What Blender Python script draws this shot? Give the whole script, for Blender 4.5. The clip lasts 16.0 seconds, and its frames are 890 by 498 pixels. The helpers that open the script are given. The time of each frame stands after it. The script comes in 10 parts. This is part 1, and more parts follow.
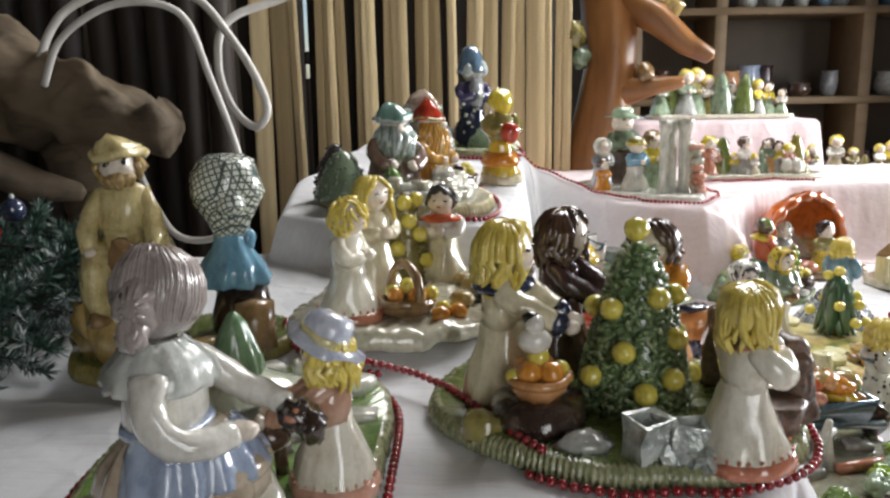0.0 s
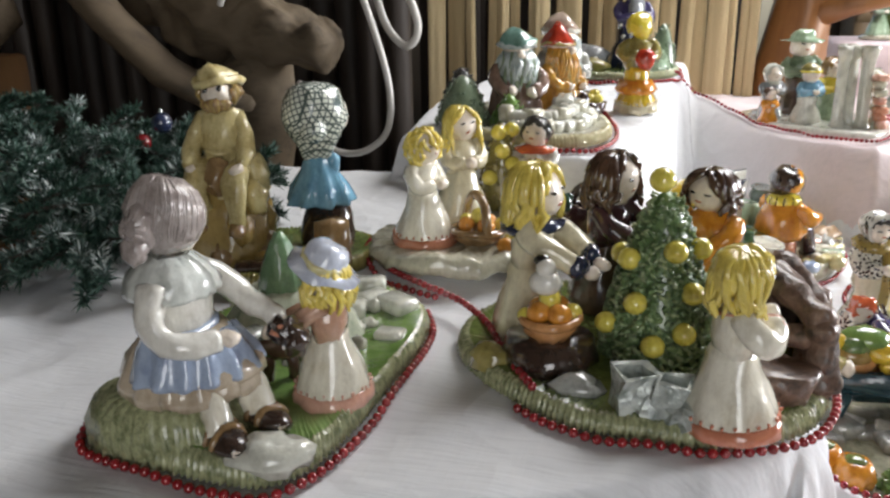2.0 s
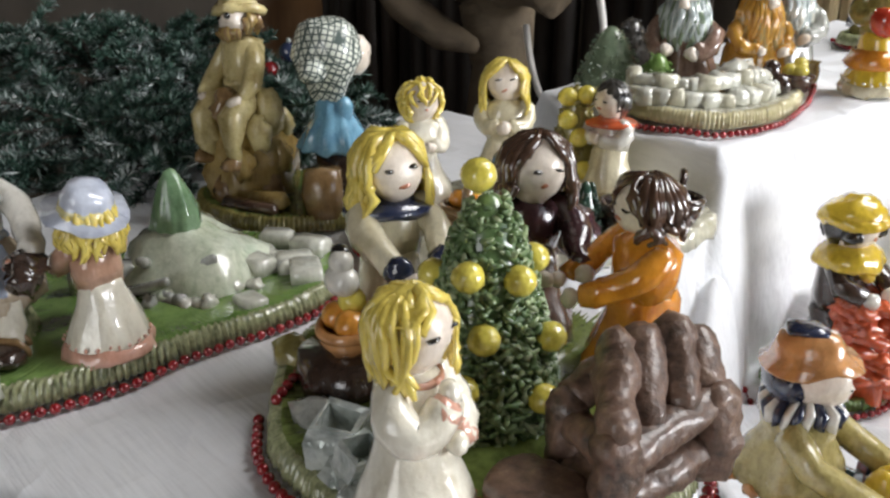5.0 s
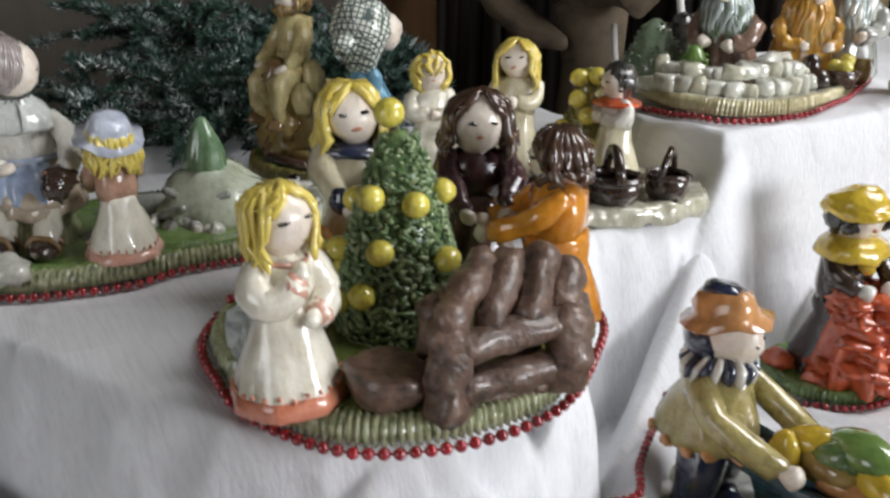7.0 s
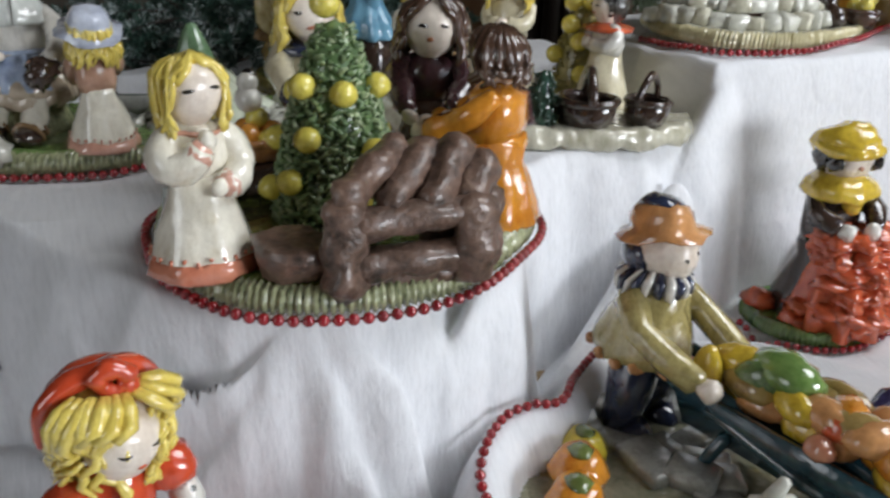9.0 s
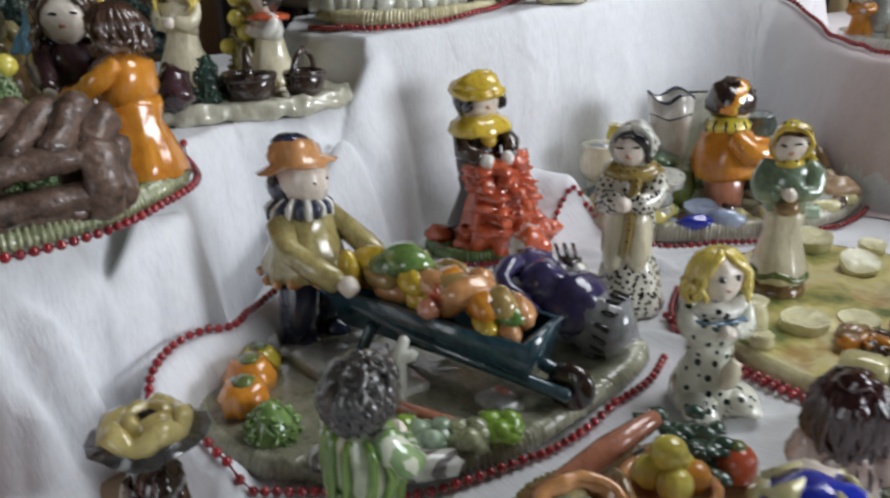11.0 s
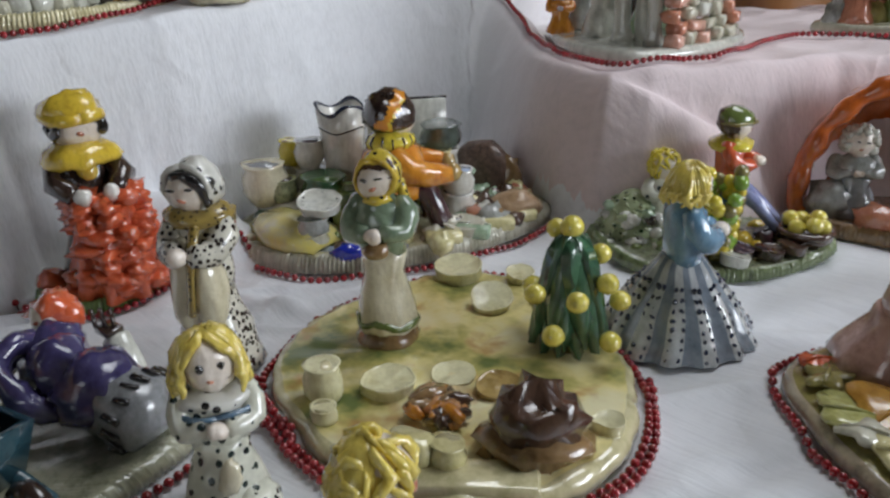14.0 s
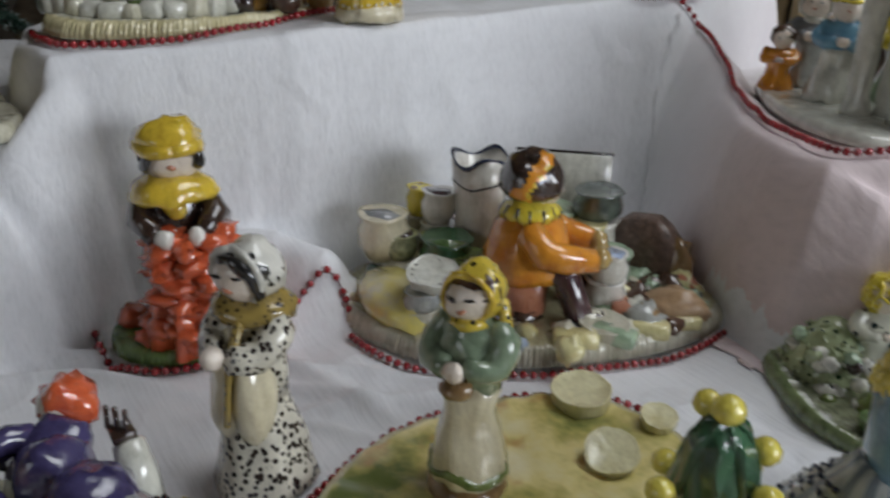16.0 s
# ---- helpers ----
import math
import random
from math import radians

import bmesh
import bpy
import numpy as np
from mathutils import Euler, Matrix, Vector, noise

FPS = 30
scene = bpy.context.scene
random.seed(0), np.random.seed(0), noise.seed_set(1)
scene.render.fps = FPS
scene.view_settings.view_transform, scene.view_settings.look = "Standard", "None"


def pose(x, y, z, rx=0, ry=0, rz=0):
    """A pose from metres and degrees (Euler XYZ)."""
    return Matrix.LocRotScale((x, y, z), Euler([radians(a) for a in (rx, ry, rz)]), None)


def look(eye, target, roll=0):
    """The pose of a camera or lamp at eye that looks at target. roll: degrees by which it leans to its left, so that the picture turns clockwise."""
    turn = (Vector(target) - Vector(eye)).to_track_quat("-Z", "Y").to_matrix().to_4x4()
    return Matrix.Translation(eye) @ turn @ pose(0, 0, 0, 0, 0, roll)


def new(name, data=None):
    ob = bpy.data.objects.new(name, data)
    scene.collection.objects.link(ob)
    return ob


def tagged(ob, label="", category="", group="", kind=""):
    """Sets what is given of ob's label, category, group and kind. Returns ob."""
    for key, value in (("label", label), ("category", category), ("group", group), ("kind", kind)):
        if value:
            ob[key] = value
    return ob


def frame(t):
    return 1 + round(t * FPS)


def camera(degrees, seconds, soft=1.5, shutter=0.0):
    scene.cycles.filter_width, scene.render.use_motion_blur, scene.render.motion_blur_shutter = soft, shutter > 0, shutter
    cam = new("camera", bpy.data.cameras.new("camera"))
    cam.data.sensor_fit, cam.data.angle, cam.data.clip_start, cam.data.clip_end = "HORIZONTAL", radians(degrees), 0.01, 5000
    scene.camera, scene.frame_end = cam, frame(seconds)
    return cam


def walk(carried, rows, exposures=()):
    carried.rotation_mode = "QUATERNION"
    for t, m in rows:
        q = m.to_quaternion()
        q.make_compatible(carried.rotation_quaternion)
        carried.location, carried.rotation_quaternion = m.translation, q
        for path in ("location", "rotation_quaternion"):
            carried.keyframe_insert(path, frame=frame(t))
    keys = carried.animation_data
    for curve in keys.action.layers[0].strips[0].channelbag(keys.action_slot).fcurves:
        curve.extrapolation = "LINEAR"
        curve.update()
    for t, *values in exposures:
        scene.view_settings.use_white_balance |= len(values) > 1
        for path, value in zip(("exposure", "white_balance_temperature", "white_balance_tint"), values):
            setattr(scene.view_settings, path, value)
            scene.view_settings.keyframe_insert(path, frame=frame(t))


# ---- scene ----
cam = camera(58.8, 16.0, soft=2.4, shutter=0.4)
PATH = [
    (0, (0.041, 0.035, 1.23), (0.02, 1.994, 0.824), -0.9),
    (0.5, (0.048, 0.019, 1.224), (-0.007, 1.963, 0.756), -0.6),
    (1, (0.079, -0.005, 1.238), (-0.064, 1.909, 0.675), -1.5),
    (1.5, (0.145, 0.014, 1.244), (-0.236, 1.889, 0.665), 1.6),
    (2, (0.185, 0.031, 1.254), (-0.35, 1.858, 0.64), -0.8),
    (2.5, (0.273, 0.068, 1.254), (-0.443, 1.833, 0.646), 0.7),
    (3, (0.321, 0.102, 1.255), (-0.529, 1.8, 0.627), -0.0),
    (3.5, (0.357, 0.171, 1.237), (-0.627, 1.792, 0.603), -0.4),
    (4, (0.426, 0.256, 1.243), (-0.757, 1.718, 0.563), -0.2),
    (4.2, (0.431, 0.276, 1.24), (-0.786, 1.705, 0.55), -0.7),
    (6.3, (0.544, 0.374, 1.231), (-0.985, 1.439, 0.503), 2.7),
    (6.5, (0.557, 0.371, 1.225), (-0.987, 1.429, 0.522), 2.0),
    (7, (0.609, 0.396, 1.213), (-0.975, 1.397, 0.513), 0.8),
    (7.5, (0.647, 0.417, 1.181), (-0.987, 1.297, 0.436), 3.8),
    (8, (0.664, 0.434, 1.175), (-0.988, 1.187, 0.336), 2.6),
    (8.2, (0.663, 0.439, 1.179), (-0.985, 1.176, 0.318), 2.5),
    (10.3, (0.764, 0.495, 1.168), (-0.766, 1.618, 0.537), -1.6),
    (10.5, (0.784, 0.489, 1.155), (-0.693, 1.668, 0.5), -1.8),
    (11, (0.842, 0.508, 1.136), (-0.573, 1.734, 0.432), -2.2),
    (11.5, (0.905, 0.535, 1.129), (-0.491, 1.763, 0.393), -0.5),
    (12, (0.99, 0.602, 1.133), (-0.424, 1.81, 0.396), -1.6),
    (12.5, (1.048, 0.662, 1.131), (-0.302, 1.954, 0.419), -2.5),
    (13, (1.066, 0.705, 1.131), (-0.219, 2.061, 0.417), -1.6),
    (13.5, (1.007, 0.741, 1.149), (-0.22, 2.134, 0.404), -1.6),
    (14, (0.946, 0.772, 1.146), (-0.247, 2.185, 0.384), -1.8),
    (14.5, (0.925, 0.83, 1.154), (-0.318, 2.18, 0.358), -2.4),
    (15, (0.913, 0.91, 1.159), (-0.442, 2.134, 0.343), -2.8),
    (15.5, (0.906, 0.942, 1.161), (-0.515, 2.106, 0.37), -1.1),
    (16, (0.86, 0.93, 1.173), (-0.638, 1.998, 0.388), 1.5),
]
walk(cam, [(t, look(eye, target, roll)) for t, eye, target, roll in PATH],
     exposures=((0.0, 0.86, 6350, 11), (1.0, 0.86, 6350, 11), (2.5, 1.02, 6330, 11), (4.2, 0.86, 6320, 11), (7.0, 0.44, 6250, 11), (8.2, 0.28, 6100, 10), (10.3, 0.22, 6050, 10), (11.0, -0.04, 6020, 10), (12.0, -0.28, 6000, 10), (13.5, -0.40, 5980, 10), (15.0, -0.48, 5980, 10), (16.0, -0.64, 6070, 10)))

# ---- world and light ----
world = bpy.data.worlds.new("daylight")
scene.world = world
world.use_nodes = True
_nt = world.node_tree
_bg = _nt.nodes["Background"]
_sky = _nt.nodes.new("ShaderNodeTexSky")
_sky.sky_type, _sky.sun_disc = "NISHITA", False
_sky.sun_elevation, _sky.sun_rotation = radians(48), radians(70)
_nt.links.new(_sky.outputs[0], _bg.inputs[0])
_bg.inputs[1].default_value = 0.07


def area_lamp(name, place, target, sx, sy, watts, colour=(1.0, 0.98, 0.95)):
    """An area lamp aimed at a target, tinted as daylight."""
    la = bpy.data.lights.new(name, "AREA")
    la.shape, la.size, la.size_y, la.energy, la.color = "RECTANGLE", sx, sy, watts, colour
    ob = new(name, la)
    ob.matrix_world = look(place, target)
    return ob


# daylight from above and from the right; the openings themselves are unseen
area_lamp("roof_daylight", (0.85, 2.10, 2.72), (0.30, 1.1, 0.9), 1.1, 0.9, 23, (1.0, 0.98, 0.93))
area_lamp("window_daylight", (2.75, 2.20, 1.50), (0.2, 1.3, 0.95), 1.3, 0.7, 48, (0.98, 0.98, 0.97))
# added front fill from behind the viewpoint; no doorway is known there
area_lamp("front_fill", (0.9, -1.95, 1.5), (0.3, 0.8, 0.9), 1.0, 1.6, 11, (1.0, 0.97, 0.91))

# ---- materials ----
def material(name, rough=0.5, metal=0.0, coat=0.0):
    m = bpy.data.materials.new(name)
    m.use_nodes = True
    b = m.node_tree.nodes["Principled BSDF"]
    b.inputs["Roughness"].default_value = rough
    b.inputs["Metallic"].default_value = metal
    b.inputs["Coat Weight"].default_value = coat
    b.inputs["Coat Roughness"].default_value = 0.09
    return m, m.node_tree, b


def node(nt, kind, **inputs):
    n = nt.nodes.new(kind)
    for k, v in inputs.items():
        n.inputs[k.replace("_", " ")].default_value = v
    return n


def coords(nt, scale=(1, 1, 1), rot=(0, 0, 0)):
    tc = nt.nodes.new("ShaderNodeTexCoord")
    mp = nt.nodes.new("ShaderNodeMapping")
    mp.inputs["Scale"].default_value = scale
    mp.inputs["Rotation"].default_value = rot
    nt.links.new(tc.outputs["Object"], mp.inputs["Vector"])
    return mp.outputs[0]


def noise_of(nt, vec, scale, detail=3.0, rough=0.55):
    n = node(nt, "ShaderNodeTexNoise", Scale=scale, Detail=detail, Roughness=rough)
    nt.links.new(vec, n.inputs["Vector"])
    return n.outputs["Fac"]


def ramp(nt, fac, stops):
    r = nt.nodes.new("ShaderNodeValToRGB")
    els = r.color_ramp.elements
    while len(els) < len(stops):
        els.new(0.5)
    for e, (p, c) in zip(els, stops):
        e.position, e.color = p, (*c, 1)
    nt.links.new(fac, r.inputs[0])
    return r.outputs[0]


def mix(nt, fac, a, b, mode="MIX"):
    n = nt.nodes.new("ShaderNodeMix")
    n.data_type, n.blend_type = "RGBA", mode
    for s, v in ((n.inputs[0], fac), (n.inputs[6], a), (n.inputs[7], b)):
        if isinstance(v, (int, float)):
            s.default_value = v
        elif isinstance(v, tuple):
            s.default_value = (*v, 1)
        else:
            nt.links.new(v, s)
    return n.outputs[2]


def bump(nt, b, height, strength=0.3, dist=0.001):
    n = nt.nodes.new("ShaderNodeBump")
    n.inputs["Strength"].default_value, n.inputs["Distance"].default_value = strength, dist
    nt.links.new(height, n.inputs["Height"])
    nt.links.new(n.outputs[0], b.inputs["Normal"])


def shade(c, k):
    return tuple(min(1.0, v * k) for v in c)


def glaze(name, c, c2=None, scale=55, rough=0.2, coat=1.0, amount=0.55):
    """Hand-painted glazed clay: brushed colour that pools, fine pits, a glassy coat."""
    m, nt, b = material(name, rough, 0.0, coat)
    v = coords(nt)
    c2 = c2 or shade(c, 0.45)
    big = noise_of(nt, v, scale, 4)
    fine = noise_of(nt, v, scale * 6, 2)
    col = ramp(nt, big, [(0.3, c2), (0.3 + 0.45 * amount, c), (0.85, shade(c, 1.12))])
    col = mix(nt, 0.16, col, ramp(nt, fine, [(0.35, shade(c2, 0.6)), (0.62, c)]))
    streak = noise_of(nt, coords(nt, (1, 1, 0.25)), scale * 2.2, 5, 0.7)
    col = mix(nt, 0.35, col, ramp(nt, streak, [(0.36, shade(c2, 0.8)), (0.52, c), (0.7, shade(c, 1.2))]))
    nt.links.new(col, b.inputs["Base Color"])
    bump(nt, b, mix(nt, 0.25, noise_of(nt, v, scale * 0.8, 2, 0.5), noise_of(nt, v, scale * 3.0, 3, 0.6)), 0.7, 0.0036)
    wear = ramp(nt, noise_of(nt, v, scale * 1.4, 3), [(0.35, (rough * 0.5,) * 3), (0.7, (rough * 1.4,) * 3)])
    nt.links.new(wear, b.inputs["Roughness"])
    return m


def dotted(name, base, dot, scale=150, size=0.33, rough=0.22):
    """Glaze with brush-dabbed spots."""
    m, nt, b = material(name, rough, 0.0, 0.55)
    v = coords(nt)
    vo = node(nt, "ShaderNodeTexVoronoi", Scale=scale, Randomness=0.8)
    nt.links.new(v, vo.inputs["Vector"])
    n = nt.nodes.new("ShaderNodeMath")
    n.operation = "LESS_THAN"
    n.inputs[1].default_value = size
    nt.links.new(vo.outputs["Distance"], n.inputs[0])
    ground = ramp(nt, noise_of(nt, v, 70, 3), [(0.3, shade(base, 0.72)), (0.6, base)])
    nt.links.new(mix(nt, n.outputs[0], ground, dot), b.inputs["Base Color"])
    bump(nt, b, noise_of(nt, v, 160, 3), 0.25, 0.001)
    return m


def striped(name, a, c, freq, axis="X", rough=0.25, width=0.5, bands="BANDS", turn=(0, 0, 0)):
    m, nt, b = material(name, rough, 0.0, 0.5)
    v = coords(nt, rot=turn)
    w = node(nt, "ShaderNodeTexWave", Scale=freq, Distortion=0.5, Detail=2.0)
    w.inputs["Detail Scale"].default_value = 1.5
    w.wave_type, w.bands_direction = bands, axis
    nt.links.new(v, w.inputs["Vector"])
    col = ramp(nt, w.outputs["Fac"], [(width - 0.06, a), (width + 0.06, c)])
    col = mix(nt, 0.25, col, ramp(nt, noise_of(nt, v, 90, 3), [(0.3, shade(a, 0.6)), (0.7, c)]))
    nt.links.new(col, b.inputs["Base Color"])
    bump(nt, b, noise_of(nt, v, 160, 3), 0.25, 0.001)
    return m


def plaid(name, a, c, freq):
    m, nt, b = material(name, 0.25, 0.0, 0.5)
    v = coords(nt, rot=(0.5, 0.3, 0.4))
    col = a
    for ax in ("X", "Y", "Z"):
        w = node(nt, "ShaderNodeTexWave", Scale=freq, Distortion=0.6, Detail=1.0)
        w.bands_direction = ax
        nt.links.new(v, w.inputs["Vector"])
        col = mix(nt, ramp(nt, w.outputs["Fac"], [(0.80, (0, 0, 0)), (0.92, (1, 1, 1))]), col, c)
    nt.links.new(col, b.inputs["Base Color"])
    bump(nt, b, noise_of(nt, v, 160, 3), 0.25, 0.001)
    return m


def fabric(name, c, graded=None):
    """Loosely woven cotton with slubs; a graded one runs from white to its colour."""
    m, nt, b = material(name, 0.85)
    b.inputs["Sheen Weight"].default_value = 0.15
    b.inputs["Sheen Roughness"].default_value = 0.6
    v = coords(nt)
    slub_x = noise_of(nt, coords(nt, (22, 330, 90)), 1.0, 4, 0.6)
    slub_y = noise_of(nt, coords(nt, (330, 22, 90)), 1.0, 4, 0.6)
    slub = mix(nt, 0.22, slub_x, slub_y)
    col = ramp(nt, slub, [(0.36, shade(c, 0.87)), (0.48, shade(c, 0.97)), (0.62, shade(c, 1.04))])
    soil = ramp(nt, noise_of(nt, v, 5, 4), [(0.3, shade(c, 0.86)), (0.6, c)])
    col = mix(nt, 0.4, col, soil)
    if graded:
        sep = nt.nodes.new("ShaderNodeSeparateXYZ")
        nt.links.new(coords(nt, rot=(0, 0, -0.34)), sep.inputs[0])
        mr = node(nt, "ShaderNodeMapRange")
        mr.inputs[1].default_value, mr.inputs[2].default_value = 0.77, 0.95
        nt.links.new(sep.outputs[0], mr.inputs[0])
        col = mix(nt, mr.outputs[0], (0.80, 0.81, 0.83), col)
    nt.links.new(col, b.inputs["Base Color"])
    bump(nt, b, slub, 0.42, 0.0022)
    # creases left by folding and handling
    crush = ramp(nt, noise_of(nt, coords(nt, (1, 1, 0.7)), 11, 2, 0.45), [(0.40, (0, 0, 0)), (0.495, (0.8, 0.8, 0.8)), (0.505, (0.8, 0.8, 0.8)), (0.62, (0.05, 0.05, 0.05))])
    crush = mix(nt, 0.35, crush, noise_of(nt, coords(nt, (1, 1, 0.6), (0.3, 0.2, 0.6)), 34, 2, 0.5))
    fine = [n for n in nt.nodes if n.type == "BUMP"][0]
    wide = nt.nodes.new("ShaderNodeBump")
    wide.inputs["Strength"].default_value, wide.inputs["Distance"].default_value = 0.55, 0.006
    nt.links.new(crush, wide.inputs["Height"])
    nt.links.new(wide.outputs[0], fine.inputs["Normal"])
    return m


def timber(name, dark, light, along=(1, 1, 0.06), scale=40, rough=0.6, spread=True):
    """Wood with grain along one axis; each piece its own tone."""
    m, nt, b = material(name, rough)
    v = coords(nt, along)
    grain = noise_of(nt, v, scale, 6, 0.65)
    stain = noise_of(nt, coords(nt), 6, 3)
    col = ramp(nt, grain, [(0.25, dark), (0.5, shade(light, 0.8)), (0.75, light)])
    col = mix(nt, 0.35, col, ramp(nt, stain, [(0.3, dark), (0.65, light)]))
    if spread:
        oi = nt.nodes.new("ShaderNodeObjectInfo")
        col = mix(nt, 0.55, col, mix(nt, oi.outputs["Random"], shade(dark, 1.1), shade(light, 1.1)))
    nt.links.new(col, b.inputs["Base Color"])
    bump(nt, b, grain, 0.6, 0.003)
    return m


WHITE = glaze("white_glaze", (0.80, 0.78, 0.72), (0.60, 0.57, 0.49), amount=0.35)
CREAM = glaze("cream_glaze", (0.74, 0.68, 0.49), (0.54, 0.47, 0.30), amount=0.4)
IVORY = glaze("ivory_skirt_glaze", (0.84, 0.80, 0.68), (0.68, 0.61, 0.45), amount=0.3)
SHREDS, _n, _b = material("green_clay_shreds", 0.3, 0.0, 0.7)
_g = _n.nodes.new("ShaderNodeNewGeometry")
_n.links.new(mix(_n, 0.45, ramp(_n, _g.outputs["Random Per Island"], [(0.0, (0.04, 0.09, 0.035)), (0.35, (0.11, 0.20, 0.075)), (0.7, (0.30, 0.39, 0.19)), (1.0, (0.50, 0.56, 0.36))]), ramp(_n, noise_of(_n, coords(_n), 160, 3), [(0.3, (0.04, 0.08, 0.03)), (0.65, (0.24, 0.34, 0.14))])), _b.inputs["Base Color"])


def bark(name, k):
    """Brown glaze over scored clay: darkest in the grooves, highlights painted pale on the ridges."""
    m, nt, b = material(name, 0.42, 0.0, 0.35)
    v = coords(nt)
    rough = mix(nt, 0.45, noise_of(nt, v, 48, 5, 0.65), noise_of(nt, v, 170, 3))
    col = ramp(nt, rough, [(0.33, (0.012, 0.008, 0.006)), (0.45, shade((0.10, 0.062, 0.045), k)), (0.56, shade((0.165, 0.10, 0.072), k)), (0.72, shade((0.32, 0.23, 0.17), k))])
    nt.links.new(col, b.inputs["Base Color"])
    bump(nt, b, rough, 0.7, 0.005)
    return m


BARK = bark("bark_glaze", 1.0)
WOODGREY = bark("grey_log_glaze", 1.25)
SKIN = glaze("pale_clay", (0.84, 0.75, 0.65), (0.72, 0.59, 0.47), rough=0.3, coat=0.3, amount=0.35)
BLONDE = glaze("yellow_hair_glaze", (0.84, 0.68, 0.15), (0.62, 0.44, 0.05), scale=90)
YELLOW = glaze("yellow_glaze", (0.74, 0.53, 0.05), (0.45, 0.28, 0.02))
LEMON = glaze("lemon_glaze", (0.80, 0.66, 0.06), (0.58, 0.44, 0.03))
ORANGE = glaze("orange_glaze", (0.72, 0.30, 0.03), (0.50, 0.13, 0.01))
PEACH = glaze("peach_glaze", (0.66, 0.33, 0.13), (0.45, 0.2, 0.07))
RED = glaze("red_glaze", (0.55, 0.05, 0.02), (0.3, 0.02, 0.01))
CORAL = glaze("coral_glaze", (0.70, 0.14, 0.05), (0.45, 0.05, 0.02))
HEMRED = glaze("hem_red_glaze", (0.64, 0.25, 0.15), (0.48, 0.13, 0.07))
BLUSH = glaze("blush_cuff_glaze", (0.72, 0.42, 0.32), (0.55, 0.25, 0.17))
STRAW = glaze("straw_coat_glaze", (0.68, 0.58, 0.29), (0.38, 0.27, 0.09), scale=60, rough=0.32, coat=0.45)
ROSE = glaze("terracotta_rose_glaze", (0.58, 0.25, 0.15), (0.4, 0.14, 0.08))
BROWN = glaze("brown_glaze", (0.10, 0.055, 0.035), (0.035, 0.018, 0.012))
UMBER = glaze("umber_glaze", (0.05, 0.03, 0.022), (0.015, 0.009, 0.008))
TAN = glaze("tan_glaze", (0.32, 0.20, 0.09), (0.16, 0.09, 0.035))
OCHRE = glaze("ochre_glaze", (0.45, 0.32, 0.11), (0.22, 0.13, 0.035))
OLIVE = glaze("olive_glaze", (0.30, 0.26, 0.08), (0.14, 0.11, 0.03))
MOSS = glaze("moss_glaze", (0.17, 0.22, 0.06), (0.06, 0.09, 0.02))
GRASS = glaze("grass_green_glaze", (0.20, 0.32, 0.09), (0.045, 0.12, 0.015), scale=28, amount=0.6)
RIMGRASS = glaze("pale_grass_glaze", (0.44, 0.46, 0.26), (0.05, 0.08, 0.02), scale=140, amount=0.6)
LEAF = glaze("leaf_green_glaze", (0.13, 0.21, 0.07), (0.04, 0.08, 0.03), scale=140)
DARKLEAF = glaze("dark_leaf_glaze", (0.045, 0.10, 0.065), (0.015, 0.04, 0.03))
APPLE = glaze("apple_green_glaze", (0.30, 0.48, 0.06), (0.13, 0.25, 0.02))
SAGE = glaze("sage_glaze", (0.23, 0.30, 0.20), (0.10, 0.15, 0.09))
MINT = glaze("mint_glaze", (0.40, 0.52, 0.36), (0.2, 0.3, 0.18))
STONE = glaze("grey_stone_glaze", (0.42, 0.43, 0.40), (0.2, 0.21, 0.19))
PALESTONE = glaze("pale_stone_glaze", (0.70, 0.70, 0.62), (0.42, 0.42, 0.35))
SKYBLUE = glaze("sky_blue_glaze", (0.20, 0.42, 0.58), (0.1, 0.26, 0.42))
PALEBLUE = glaze("pale_blue_glaze", (0.42, 0.50, 0.64), (0.25, 0.32, 0.5))
STEEL = glaze("steel_blue_glaze", (0.12, 0.20, 0.28), (0.05, 0.09, 0.15))
NAVY = glaze("navy_glaze", (0.025, 0.035, 0.075), (0.01, 0.012, 0.03))
TEAL = glaze("dark_teal_glaze", (0.03, 0.075, 0.095), (0.012, 0.03, 0.045))
COBALT = glaze("cobalt_glaze", (0.02, 0.04, 0.50), (0.012, 0.018, 0.22))
PURPLE = glaze("purple_glaze", (0.07, 0.06, 0.16), (0.025, 0.02, 0.065))
PLUM = glaze("plum_glaze", (0.07, 0.03, 0.035), (0.025, 0.012, 0.015))
MAUVE = glaze("mauve_grey_glaze", (0.40, 0.35, 0.33), (0.24, 0.19, 0.18), scale=90)
GREY = glaze("grey_glaze", (0.30, 0.31, 0.32), (0.14, 0.145, 0.15))
CHARCOAL = glaze("charcoal_curl_glaze", (0.085, 0.08, 0.072), (0.01, 0.01, 0.01), scale=120, amount=0.8)
BLACK = glaze("black_glaze", (0.02, 0.018, 0.018), (0.008, 0.008, 0.008))
BUFF = glaze("buff_slab_glaze", (0.66, 0.60, 0.36), (0.30, 0.27, 0.08), scale=26, amount=0.3)
PALEYELLOW = glaze("pale_yellow_glaze", (0.74, 0.68, 0.36), (0.50, 0.44, 0.17))
SANDY = glaze("sandy_slab_glaze", (0.62, 0.60, 0.48), (0.38, 0.36, 0.24), scale=60)
DOTS_BLACK = dotted("black_spotted_glaze", (0.74, 0.71, 0.60), (0.03, 0.022, 0.02), 215, 0.42)
DOTS_FEW = dotted("sparse_black_spots_glaze", (0.76, 0.75, 0.68), (0.02, 0.02, 0.02), 95, 0.24)
